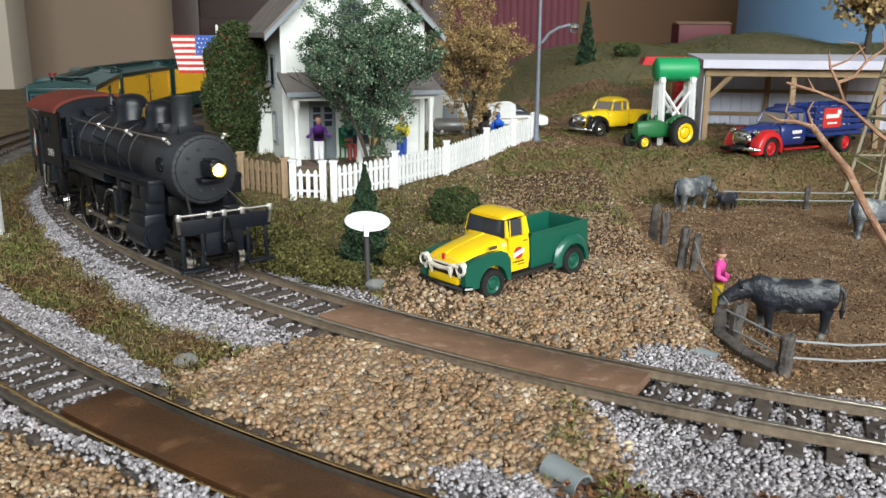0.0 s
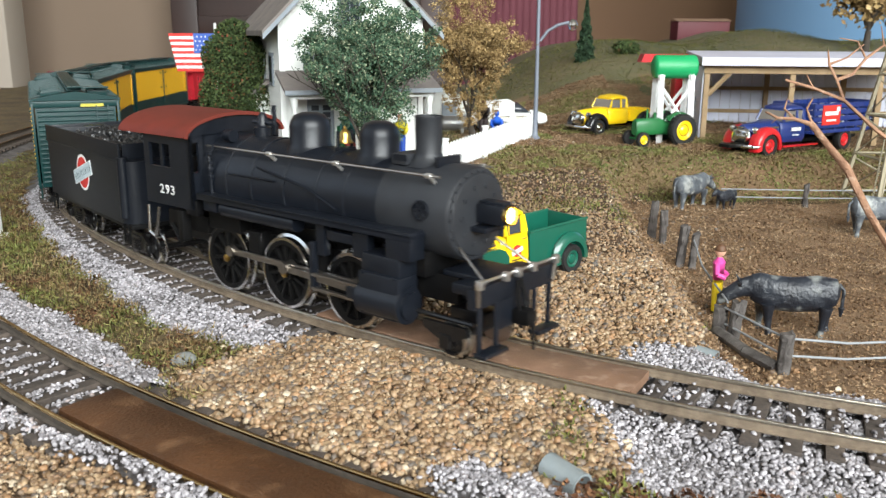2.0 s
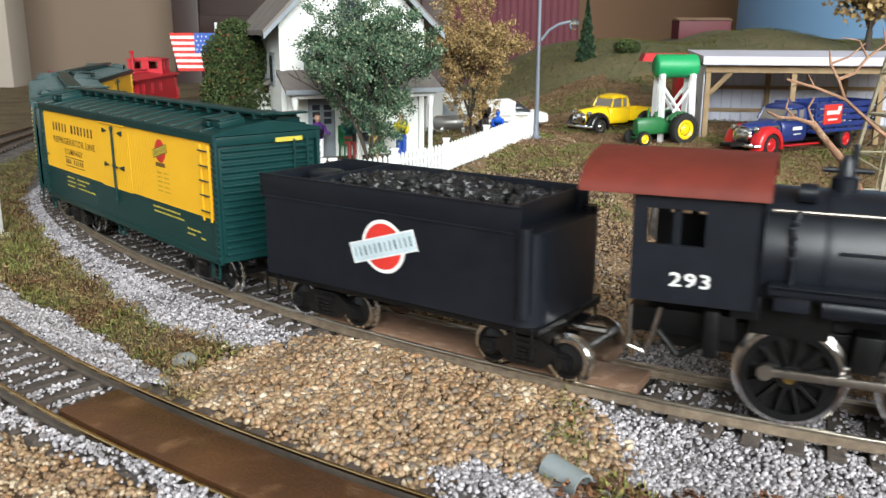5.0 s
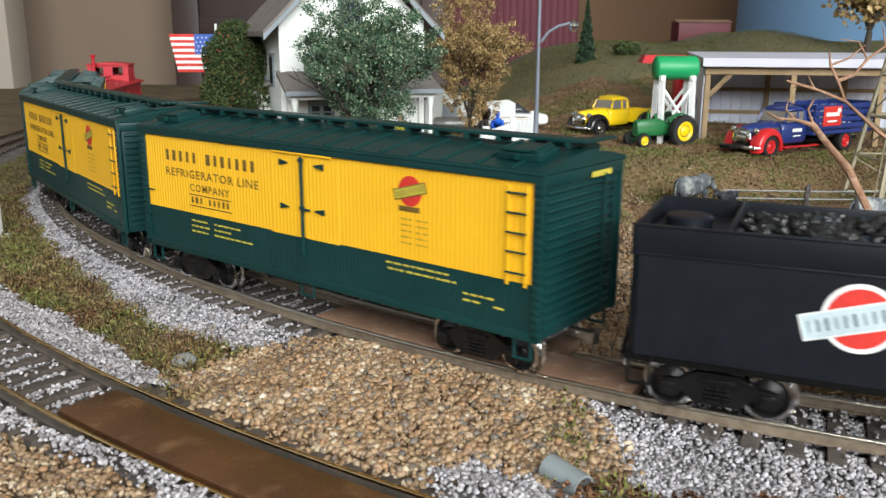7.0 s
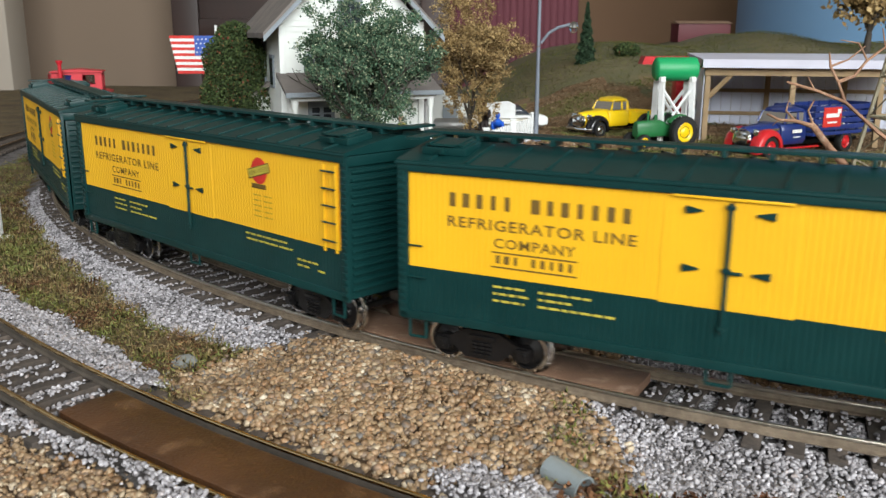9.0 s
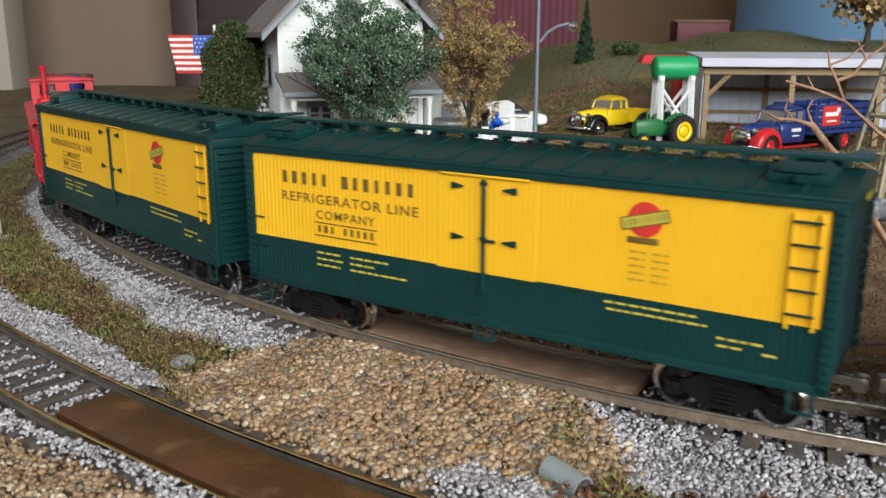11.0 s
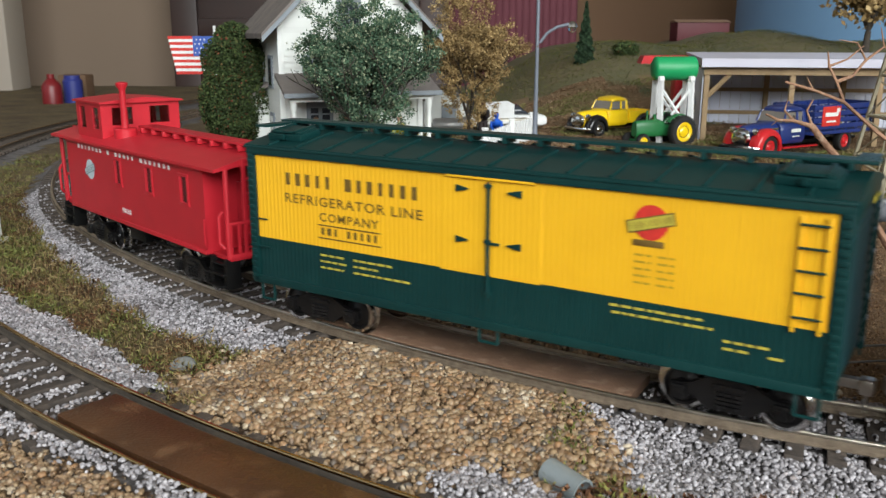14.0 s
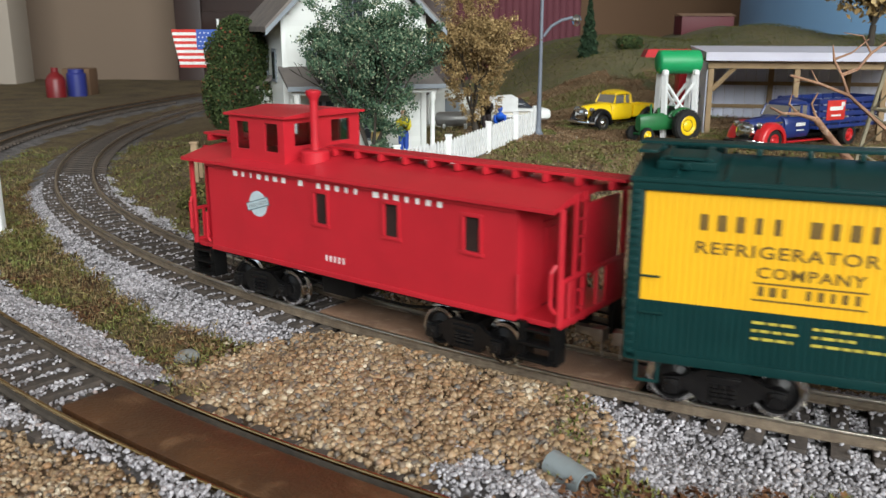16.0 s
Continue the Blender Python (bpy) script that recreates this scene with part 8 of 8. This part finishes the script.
    # side windows on the shaded wall
    for y, z in ((22, 40), (22, 14), (44, 40)):
        bm = B()
        box(bm, -0.7, y, z, 0.9, 9.5, 15, 0.15)
        f = part("window", bm, TRIMGREY, t)
        bm = B()
        box(bm, -1.1, y, z, 0.3, 6.5, 12)
        part("pane", bm, DARKGLASS, f)
    # grey door with upper lights
    bm = B()
    box(bm, 16.5, -0.9, 14.2, 12.0, 1.0, 26.5, 0.2)
    d = part("door", bm, TRIMGREY, t, "blue-grey panelled front door")
    bm = B()
    for dx in (-2.6, 2.6):
        for dz in (17.5, 20.6, 23.7):
            box(bm, 16.5 + dx, -1.5, dz, 3.4, 0.3, 2.3)
    part("door_light", bm, DARKGLASS, d)
    bm = B()
    for dx in (-2.8, 2.8):
        box(bm, 16.5 + dx, -1.5, 8.5, 4.0, 0.5, 10, 0.2)
    part("door_panel", bm, TRIMGREY, d)
    # porch
    bm = B()
    box(bm, W / 2, -9.5, -1.2, W + 2, 19, 4.2, 0.2)
    porch = part("porch", bm, FLOORBOARD, t, "brown boarded porch floor")
    for i in range(22):
        bm = B()
        box(bm, W / 2 - 32.5 + i * 3.1, -9.5, 1.15, 2.9, 19.4, 0.5, 0.1)
        part("floor_board", bm, FLOORBOARD, porch)
    for x in (1.5, 29.0, 62.5):
        bm = B()
        lathe(bm, [(1.5, 0.9), (1.5, 3.5), (1.05, 4.2), (1.0, 14), (1.2, 15), (1.0, 16), (1.0, 25), (1.5, 26), (1.5, 29.5)], 16, Matrix.Translation((x, -17.2, 0)))
        part("porch_post", bm, HOUSEWHITE, porch)
    bm = B()
    box(bm, W / 2, -17.2, 30.0, W + 1, 2.0, 2.2, 0.2)
    part("porch_beam", bm, HOUSEWHITE, porch)
    bm = B()
    slab(bm, [(0.0, 38.5), (-21.5, 31.2), (-21.5, 32.6), (0.0, 40.4)], -3, W + 3, Matrix.Rotation(math.pi / 2, 4, "Z") @ SIDE)
    part("porch_roof", bm, ROOFGREY, porch)
    bm = B()
    box(bm, W / 2, -21.6, 31.8, W + 6.4, 0.8, 2.0, 0.15)
    part("fascia", bm, TRIMGREY, porch)
    # white side wing behind
    bm = B()
    box(bm, -3.5, 46, 13, 7, 26, 30, 0.2)
    wing = part("side_wing", bm, HOUSEWHITE, t)
    bm = B()
    slab(bm, [(-9.5, 27), (1, 34), (1, 36), (-9.5, 28.6)], -61, -31, SIDE)
    part("wing_roof", bm, ROOFGREY, wing)


house()
PORCHZ = 16.0
figurine(-55.0, 377.5, PORCHZ, -70, figure_mat("purple_white", [(0, (0.05, 0.03, 0.02)), (0.07, (0.75, 0.75, 0.75)), (0.45, (0.10, 0.02, 0.20)), (0.8, SKIN), (0.94, HAIR)]), "painted toy figure in purple jacket and white trousers", "arms")
figurine(-43.0, 388.0, PORCHZ, -60, figure_mat("teal_seated", [(0, (0.3, 0.05, 0.04)), (0.35, (0.30, 0.06, 0.05)), (0.45, (0.03, 0.16, 0.14)), (0.8, SKIN), (0.93, HAIR)]), "painted toy figure seated on a green porch chair", "sit")
figurine(-31.0, 385.0, PORCHZ, -80, figure_mat("cream_dress", [(0, SKIN), (0.12, (0.7, 0.52, 0.2)), (0.5, (0.04, 0.22, 0.10)), (0.8, SKIN), (0.93, HAIR)]), "painted toy figure in cream skirt and green blouse")
figurine(-19.0, 388.0, PORCHZ, -80, figure_mat("yellow_blue", [(0, (0.03, 0.02, 0.02)), (0.07, (0.02, 0.07, 0.36)), (0.5, (0.65, 0.55, 0.03)), (0.8, SKIN), (0.93, HAIR)]), "painted toy figure in yellow shirt and blue trousers")
figurine(29.0, 462.0, 11.0, -90, figure_mat("blue_shirt", [(0, (0.05, 0.04, 0.03)), (0.4, (0.01, 0.10, 0.55)), (0.8, (0.02, 0.10, 0.5)), (0.93, HAIR)]), "painted toy figure in a bright blue shirt", "sit")
figurine(22.0, 464.0, 17.0, -90, figure_mat("dark_coat", [(0, (0.03, 0.02, 0.02)), (0.5, (0.04, 0.03, 0.03)), (0.85, (0.2, 0.1, 0.07))]), "painted toy figure in dark clothes by the table")

bm = B()
box(bm, 0, 0, 6, 6.5, 6, 0.8, 0.2)
box(bm, -3, 0, 10, 0.8, 6, 8, 0.2)
for x in (-2.8, 2.8):
    for y in (-2.5, 2.5):
        rod(bm, (x, y, 0), (x, y, 6), 0.4, 6)
solid("porch_chair", bm, DEEREGREEN, "green wooden chair standing on the porch", "chair", at_mm(-43.6, 389.0, PORCHZ, 0, 0, -60))


# ---------- yard buildings and farm things ----------
SHEDWOOD = mat("shed_timber", (0.36, 0.25, 0.14), 0.8, col2=(0.25, 0.17, 0.09), scale=150, bump=0.2, rnd=0.1)
SHEDMETAL = mat("shed_metal", (0.66, 0.69, 0.80), 0.6, col2=(0.55, 0.57, 0.68), scale=40)
ROOFPALE = mat("shed_roof", (0.55, 0.54, 0.62), 0.6, col2=(0.45, 0.44, 0.52), scale=40)
TANKGREEN = mat("tank_green", (0.01, 0.33, 0.11), 0.45, scale=100)


def shed():
    t = thing("pole_shed", "open timber pole shed with pale metal walls", "shed", at_mm(145.7, 482, 14.5, 0, 0, -9))
    L, D, H = 135.0, 66.0, 39.0
    for x in (0, 45, 90, 134):
        for y in (0, D):
            bm = B()
            box(bm, x, y, H / 2 - 1, 2.8, 2.8, H + 2, 0.2)
            part("post", bm, SHEDWOOD, t)
    for y in (0, D):
        bm = B()
        box(bm, L / 2, y - 1.8 if y else -1.8, H - 1.6, L + 4, 0.9, 3.4, 0.15)
        part("beam", bm, SHEDWOOD, t)
    bm = B()
    rod(bm, (1, -0.5, H - 15), (13, -0.5, H - 2), 1.3, 4)
    part("brace", bm, SHEDWOOD, t)
    for y, x in ((22, 1.5), (44, 1.5)):
        bm = B()
        box(bm, x, y, H / 2, 2.4, 2.4, H, 0.15)
        part("stud", bm, SHEDWOOD, t)
    for i in range(22):
        bm = B()
        box(bm, 3 + i * 6.1, D + 1.8, H / 2, 5.9, 0.8, H, 0.2)
        part("wall_panel", bm, SHEDMETAL, t)
    for i in range(10):
        bm = B()
        box(bm, -1.9, 3.5 + i * 6.5, H / 2, 0.8, 6.2, H, 0.2)
        part("wall_panel", bm, SHEDMETAL, t)
    for z in (10, 24):
        bm = B()
        box(bm, L / 2, D + 0.6, z, L, 1.4, 2.2, 0.1)
        part("girt", bm, SHEDWOOD, t)
    bm = B()
    slab(bm, [(-7, H + 1), (D + 5, H + 6.5), (D + 5, H + 7.5), (-7, H + 5.5)], -4, L + 3, Matrix.Rotation(math.pi / 2, 4, "Z") @ SIDE)
    part("roof", bm, ROOFPALE, t, "pale corrugated metal roof")


shed()


def fuel_tank():
    t = thing("fuel_tank", "green fuel tank on a white trestle stand", "fuel tank", at_mm(127.0, 480, 13.6, 0, 0, 4))
    bm = B()
    lathe(bm, [(0.1, -12.2), (4.5, -12), (6.2, -11), (6.4, -10.5), (6.4, 10.5), (6.2, 11), (4.5, 12), (0.1, 12.2)], 28, Matrix.Translation((0, 0, 40)) @ Matrix.Rotation(math.pi / 2, 4, "Y"))
    part("tank", bm, TANKGREEN, t)
    for x in (-8.5, 8.5):
        for sgn in (-1, 1):
            bm = B()
            rod(bm, (x, sgn * 7.5, -1), (x, sgn * 4.4, 36), 1.8, 4)
            part("leg", bm, FENCEWHITE, t)
        bm = B()
        box(bm, x, 0, 34.5, 2.6, 13, 2.6, 0.2)
        part("cross_beam", bm, FENCEWHITE, t)
    for sgn in (-1, 1):
        for a, b in ((6, 30), (30, 6)):
            bm = B()
            rod(bm, (-8.5, sgn * (7 - a * 0.07), a), (8.5, sgn * (7 - b * 0.07), b), 0.9, 4)
            part("brace", bm, FENCEWHITE, t)
    bm = B()
    wire(bm, [(9.5, -3, 34), (11.5, -4, 22), (10, -5, 12), (8, -6, 22)], 0.35, 6)
    part("hose", bm, RUBBER, t)


fuel_tank()


def windmill_tower():
    t = thing("windmill_tower", "lattice windmill tower of weathered pale timber", "tower", at_mm(205, 382, -4.0))
    S, TOPW, H = 17.0, 4.0, 96.0
    TW = mat("tower_timber", (0.33, 0.29, 0.20), 0.8, scale=200)
    corner = lambda i, z: Vector(((S + (TOPW - S) * z / H) * (1 if i in (0, 3) else -1), (S + (TOPW - S) * z / H) * (1 if i in (0, 1) else -1), z))
    for i in range(4):
        bm = B()
        rod(bm, corner(i, -3), corner(i, H), 1.0, 4)
        part("leg", bm, TW, t)
        for k in range(5):
            z0, z1 = 4 + k * 18, 20 + k * 18
            j = (i + 1) % 4
            bm = B()
            rod(bm, corner(i, z0), corner(j, z0), 0.6, 4)
            part("girt", bm, TW, t)
            bm = B()
            rod(bm, corner(i, z0), corner(j, z1), 0.4, 4)
            part("brace", bm, TW, t)
    bm = B()
    for x in (-2, 2):
        rod(bm, (x - 16, -14, 0), (x - 5, -5, 85), 0.4, 4)
    for k in range(22):
        u = k / 22
        rod(bm, (-18 + 11 * u, -14 + 9 * u, 85 * u), (-14 + 11 * u, -14 + 9 * u, 85 * u), 0.35, 4)
    part("ladder", bm, TW, t)


windmill_tower()


def bare_branch():
    t = thing("bare_tree", "bare brown twig tree leaning into view over the field", "tree", at_mm(146, 262, -6))
    TWIG = mat("twig_brown", (0.36, 0.20, 0.12), 0.75, col2=(0.19, 0.095, 0.055), scale=260, bump=0.9, bscale=1200, wear=((0.46, 0.33, 0.24), 420, 0.56, 0.6))
    o = Vector((146, 0, -6))

    def limb(pts, r0, r1):
        bm = B()
        n = len(pts) - 1
        for i, (a, b) in enumerate(itertools.pairwise(pts)):
            rod(bm, Vector(a) - o, Vector(b) - o, r0 + (r1 - r0) * i / n, 10, r0 + (r1 - r0) * (i + 1) / n)
            bmesh.ops.create_icosphere(bm, subdivisions=1, radius=(r0 + (r1 - r0) * (i + 1) / n) * 1.04, matrix=Matrix.Translation(Vector(b) - o))
        for v in bm.verts:
            v.co += noise.noise_vector(v.co * 0.25) * 0.5 + noise.noise_vector(v.co * 1.1) * 0.18
        return bm
    tr = part("trunk", limb([(146, 0, -8), (140.5, 0, 6), (133, 0, 17), (124.5, 0, 31), (118, 0, 38), (112, 0, 44.5)], 1.45, 0.85), TWIG, t)
    for pts, r in (([(112, 0, 44.5), (106, -1, 46), (101, -2, 46.5), (97, -2, 48.2)], 0.8), ([(106, -1, 46), (103.5, 0, 49), (104.5, 1, 52)], 0.5), ([(101, -2, 46.5), (99.5, -1, 44.8)], 0.4),
                   ([(112, 0, 44.5), (110.5, 1, 49), (112.5, 2, 52)], 0.6), ([(146, 2, 4), (150, 4, 24), (143, 5, 36), (134.7, 6, 42), (124, 6, 51), (113, 4, 55), (103.5, 2, 57.5)], 1.1),
                   ([(113, 4, 55), (111, 5, 59)], 0.45), ([(108, 3, 56), (106, 4, 55)], 0.4), ([(124, 6, 51), (122, 8, 57), (119, 8, 62), (118.5, 9, 66)], 0.7), ([(119, 8, 62), (124, 8, 64), (129, 9, 68)], 0.5),
                   ([(122, 8, 57), (127, 9, 59), (131, 10, 64), (136, 10, 68), (140, 10, 66)], 0.7), ([(131, 10, 64), (128, 11, 69), (123, 12, 70)], 0.45), ([(136, 10, 68), (135, 11, 73)], 0.4)):
        part("twig", limb(pts, r * 0.75, r * 0.36), TWIG, tr)


bare_branch()


def yard_things():
    # flag on its pole
    t = thing("flag", "striped red and white flag with a blue starred corner", "flag", at_mm(-128.5, 500, 8))
    bm = B()
    rod(bm, (0, 0, -6), (0, 0, 68), 0.8, 10)
    part("pole", bm, FENCEWHITE, t)
    for i in range(13):
        bm = B()
        z = 61.5 - i * 1.62
        u0 = (i / 13) * 4
        box(bm, -14 + u0 / 2 + 0.5, 0, z, 26 - u0, 0.5, 1.62)
        part("stripe", bm, REDINK if i % 2 == 0 else WHITEINK, t)
    bm = B()
    box(bm, -6.2, -0.2, 56.8, 12.6, 0.6, 11.0)
    c = part("canton", bm, mat("flag_blue", (0.04, 0.10, 0.40), 0.6), t)
    for i in range(5):
        for j in range(4):
            bm = B()
            lathe(bm, [(0.45, 0), (0.45, 0.15)], 5, Matrix.Translation((-11.2 + i * 2.3 + (j % 2) * 0.9, -0.55, 53.2 + j * 2.4)) @ SIDE)
            part("star", bm, WHITEINK, c)
    # small grey shed, silver tank, white board and white car behind the fence
    t = thing("garden_shed", "small weathered grey shed behind the house", "shed", at_mm(2, 520, 15, 0, 0, 10))
    bm = B()
    slab(bm, [(-13, -3), (13, -3), (13, 18), (0, 25), (-13, 18)], -24, 0, SIDE)
    part("wall", bm, HOUSEWHITE, t)
    bm = B()
    box(bm, 2, -0.5, 8, 9, 0.6, 15, 0.2)
    part("door", bm, TRIMGREY, t)
    for sgn in (-1, 1):
        bm = B()
        slab(bm, [(0, 25), (sgn * 15, 17), (sgn * 15, 18.6), (0, 26.8)], -26, 2, SIDE)
        part("roof", bm, ROOFGREY, t)
    bm = B()
    lathe(bm, [(0.1, -11), (3, -10.4), (4, -9), (4, 9), (3, 10.4), (0.1, 11)], 22, Matrix.Translation((0, 0, 4.5)) @ Matrix.Rotation(math.pi / 2, 4, "Y"))
    for x in (-6, 6):
        box(bm, x, 0, 0.5, 2, 6, 2.6, 0.2)
    solid("propane_tank", bm, mat("silver_paint", (0.45, 0.45, 0.44), 0.35, 0.6, scale=100), "silver propane tank lying beside the shed", "tank", at_mm(5, 488, 17.2))
    t = thing("picnic_table", "white and tan picnic table behind the fence", "table", at_mm(36, 478, 17.2, 0, 0, 20))
    bm = B()
    box(bm, 0, 0, 8.6, 26, 9, 1.0, 0.2)
    part("tabletop", bm, CREAM, t)
    for y in (-8, 8):
        bm = B()
        box(bm, 0, y, 5, 26, 3, 0.9, 0.2)
        part("bench", bm, CREAM, t)
    for x in (-9, 9):
        bm = B()
        rod(bm, (x, -7, -0.5), (x, 3, 8.4), 0.7, 4)
        rod(bm, (x, 7, -0.5), (x, -3, 8.4), 0.7, 4)
        box(bm, x, 0, 4.2, 1.0, 17, 1.0)
        part("leg", bm, CREAM, t)
    bm = B()
    slab(bm, [(-9, -2), (9, -2), (9, 14), (5, 16), (-9, 15)], -1, 0, SIDE)
    solid("white_board", bm, FENCEWHITE, "upright white board standing behind the picnic table", "board", at_mm(33, 505, 18))
    t = thing("white_car", "white vintage car parked beyond the lamp post", "car", at_mm(37, 522, 15.0, 0, 0, 190))
    bm = B()
    loft(bm, [(24, 7, 6, 3.5, 8.5), (22, 9, 8.2, 2.8, 9.8), (0, 9.6, 9.0, 2.6, 10.4), (-22, 9, 8.2, 2.8, 10.0), (-25, 7, 6.5, 3.6, 9.0)], 22, 4)
    part("body", bm, FENCEWHITE, t)
    bm = B()
    loft(bm, [(8, 7.4, 6, 10, 10.4), (3, 7.8, 6.4, 10, 15.6), (-8, 7.8, 6.4, 10, 15.8), (-14, 7.2, 5.6, 10, 10.6)], 18, 3.5)
    part("cabin", bm, DARKGLASS, t)
    for x in (15, -15):
        for sgn in (-1, 1):
            wheel(t, x, sgn * 8.6, 3.8, 3.8, 2.4, CHROME, False)
    bm = B()
    wire(bm, [(24, -8, 4.5), (25.5, 0, 4.5), (24, 8, 4.5)], 0.7, 8)
    part("bumper", bm, CHROME, t)
    # red roofed implement behind the tank
    bm = B()
    slab(bm, [(-16, 0), (16, 0), (14, 5), (-14, 5)], -12, 0, SIDE)
    box(bm, 10, 6, -19, 6, 11, 40, 0.3)
    solid("red_wagon", bm, TRUCKRED, "red farm wagon box beyond the fuel tank", "wagon", at_mm(143, 562, 53.5))


yard_things()


# ---------- the room beyond the layout ----------
def far_room():
    bm = B()
    pts = [(math.cos(a) * 400, math.sin(a) * 400) for a in np.linspace(math.pi * 0.82, math.pi * 1.62, 40)]
    inn = [(x * 0.985, y * 0.985) for x, y in pts[::-1]]
    slab(bm, pts + inn, -60, 420)
    solid("blue_backdrop", bm, mat("backdrop_blue", (0.20, 0.38, 0.62), 0.6, col2=(0.24, 0.42, 0.66), scale=2), "curved pale blue painted backdrop board", "backdrop", at_mm(806, 1168, 0), kind="structure")
    cloth = mat("curtain_maroon", (0.16, 0.045, 0.06), 0.85, col2=(0.12, 0.034, 0.045), scale=10)
    cur = thing("curtain", "maroon pleated curtain hanging by the wall", "curtain", at_mm(-30, 1450, 0))
    for i in range(23):
        bm = B()
        rod(bm, (i * 11, 0, -250), (i * 11, 0, 460), 7.5, 10)
        part("pleat", bm, cloth, cur)
    bm = B()
    box(bm, 0, 0, 0, 430, 60, 1500, 6)
    box(bm, -190, -34, 0, 40, 12, 1500, 3)
    box(bm, 190, -34, 0, 40, 12, 1500, 3)
    box(bm, 0, -34, 330, 340, 12, 30, 3)
    solid("dark_cabinet", bm, mat("cabinet_wood", (0.045, 0.016, 0.010), 0.5, col2=(0.02, 0.009, 0.007), scale=9, bump=0.1), "dark brown wooden cabinet against the wall", "cabinet", at_mm(-205, 1400, -249))
    bm = B()
    box(bm, 0, 0, 0, 150, 60, 2498, 4)
    solid("pillar", bm, mat("pillar_beige", (0.36, 0.31, 0.26), 0.7, col2=(0.40, 0.34, 0.28), scale=4), "pale beige painted pillar beside the layout", "pillar", at_mm(-700, 1300, 250))
    bm = B()
    box(bm, 0, 0, 0, 2200, 40, 2490, 4)
    tagged(part("wall_partition", bm, mat("partition_beige", (0.215, 0.155, 0.112), 0.85, col2=(0.235, 0.17, 0.122), scale=3, bump=0.05), at=at_mm(-900, 1480, 250)), "beige room partition wall behind the layout", "wall", kind="structure")
    bm = B()
    box(bm, 0, 0, 0, 2400, 40, 2490, 4)
    tagged(part("wall_brown", bm, mat("partition_brown", (0.19, 0.105, 0.06), 0.85, col2=(0.19, 0.11, 0.06), scale=3, bump=0.05), at=at_mm(1380, 1620, 250)), "brown room wall behind the layout", "wall", kind="structure")
    t = thing("far_boxcar", "dark red model boxcar standing far behind the hills", "train car", at_mm(284, 980, 55, 0, 0, 4))
    bm = B()
    box(bm, 0, 0, 20, 58, 26, 20, 0.8)
    part("body", bm, mat("boxcar_red", (0.10, 0.012, 0.018), 0.6, scale=60), t)
    bm = B()
    slab(bm, [(-15, 30), (15, 30), (0, 33)], -30.5, 30.5, Matrix.Rotation(math.pi / 2, 4, "Z") @ SIDE)
    part("roof", bm, mat("boxcar_roof", (0.30, 0.18, 0.11), 0.7, scale=60), t)
    for x in (-19, 19):
        bm = B()
        box(bm, x, 0, 5, 16, 20, 8, 1)
        part("truck", bm, CHASSIS, t)
    bm = B()
    box(bm, 0, 0, 0, 300, 60, 18, 2)
    solid("far_shelf", bm, DARKWOOD, "dark wooden shelf behind the far hills", "shelf", at_mm(290, 985, 47))
    bm = B()
    lathe(bm, [(11, 0), (11, 20), (9, 24), (4, 29), (4, 34)], 20)
    solid("red_bottle", bm, mat("bottle_red", (0.20, 0.012, 0.015), 0.4, scale=40), "red plastic bottle at the edge of the layout", "bottle", at_mm(-452, 1010, gz(-452, 1010)))
    bm = B()
    lathe(bm, [(11, 0), (11, 26), (9, 28), (9, 32)], 20)
    solid("blue_jar", bm, mat("jar_blue", (0.03, 0.04, 0.22), 0.4, scale=40), "blue paint jar at the edge of the layout", "jar", at_mm(-440, 1040, gz(-440, 1040)))
    bm = B()
    box(bm, 0, 0, 15, 34, 26, 34, 2)
    solid("brown_box", bm, mat("box_brown", (0.16, 0.09, 0.05), 0.8, scale=60), "small brown cardboard box at the layout's edge", "box", at_mm(-450, 1075, gz(-450, 1075)))


far_room()


motions()
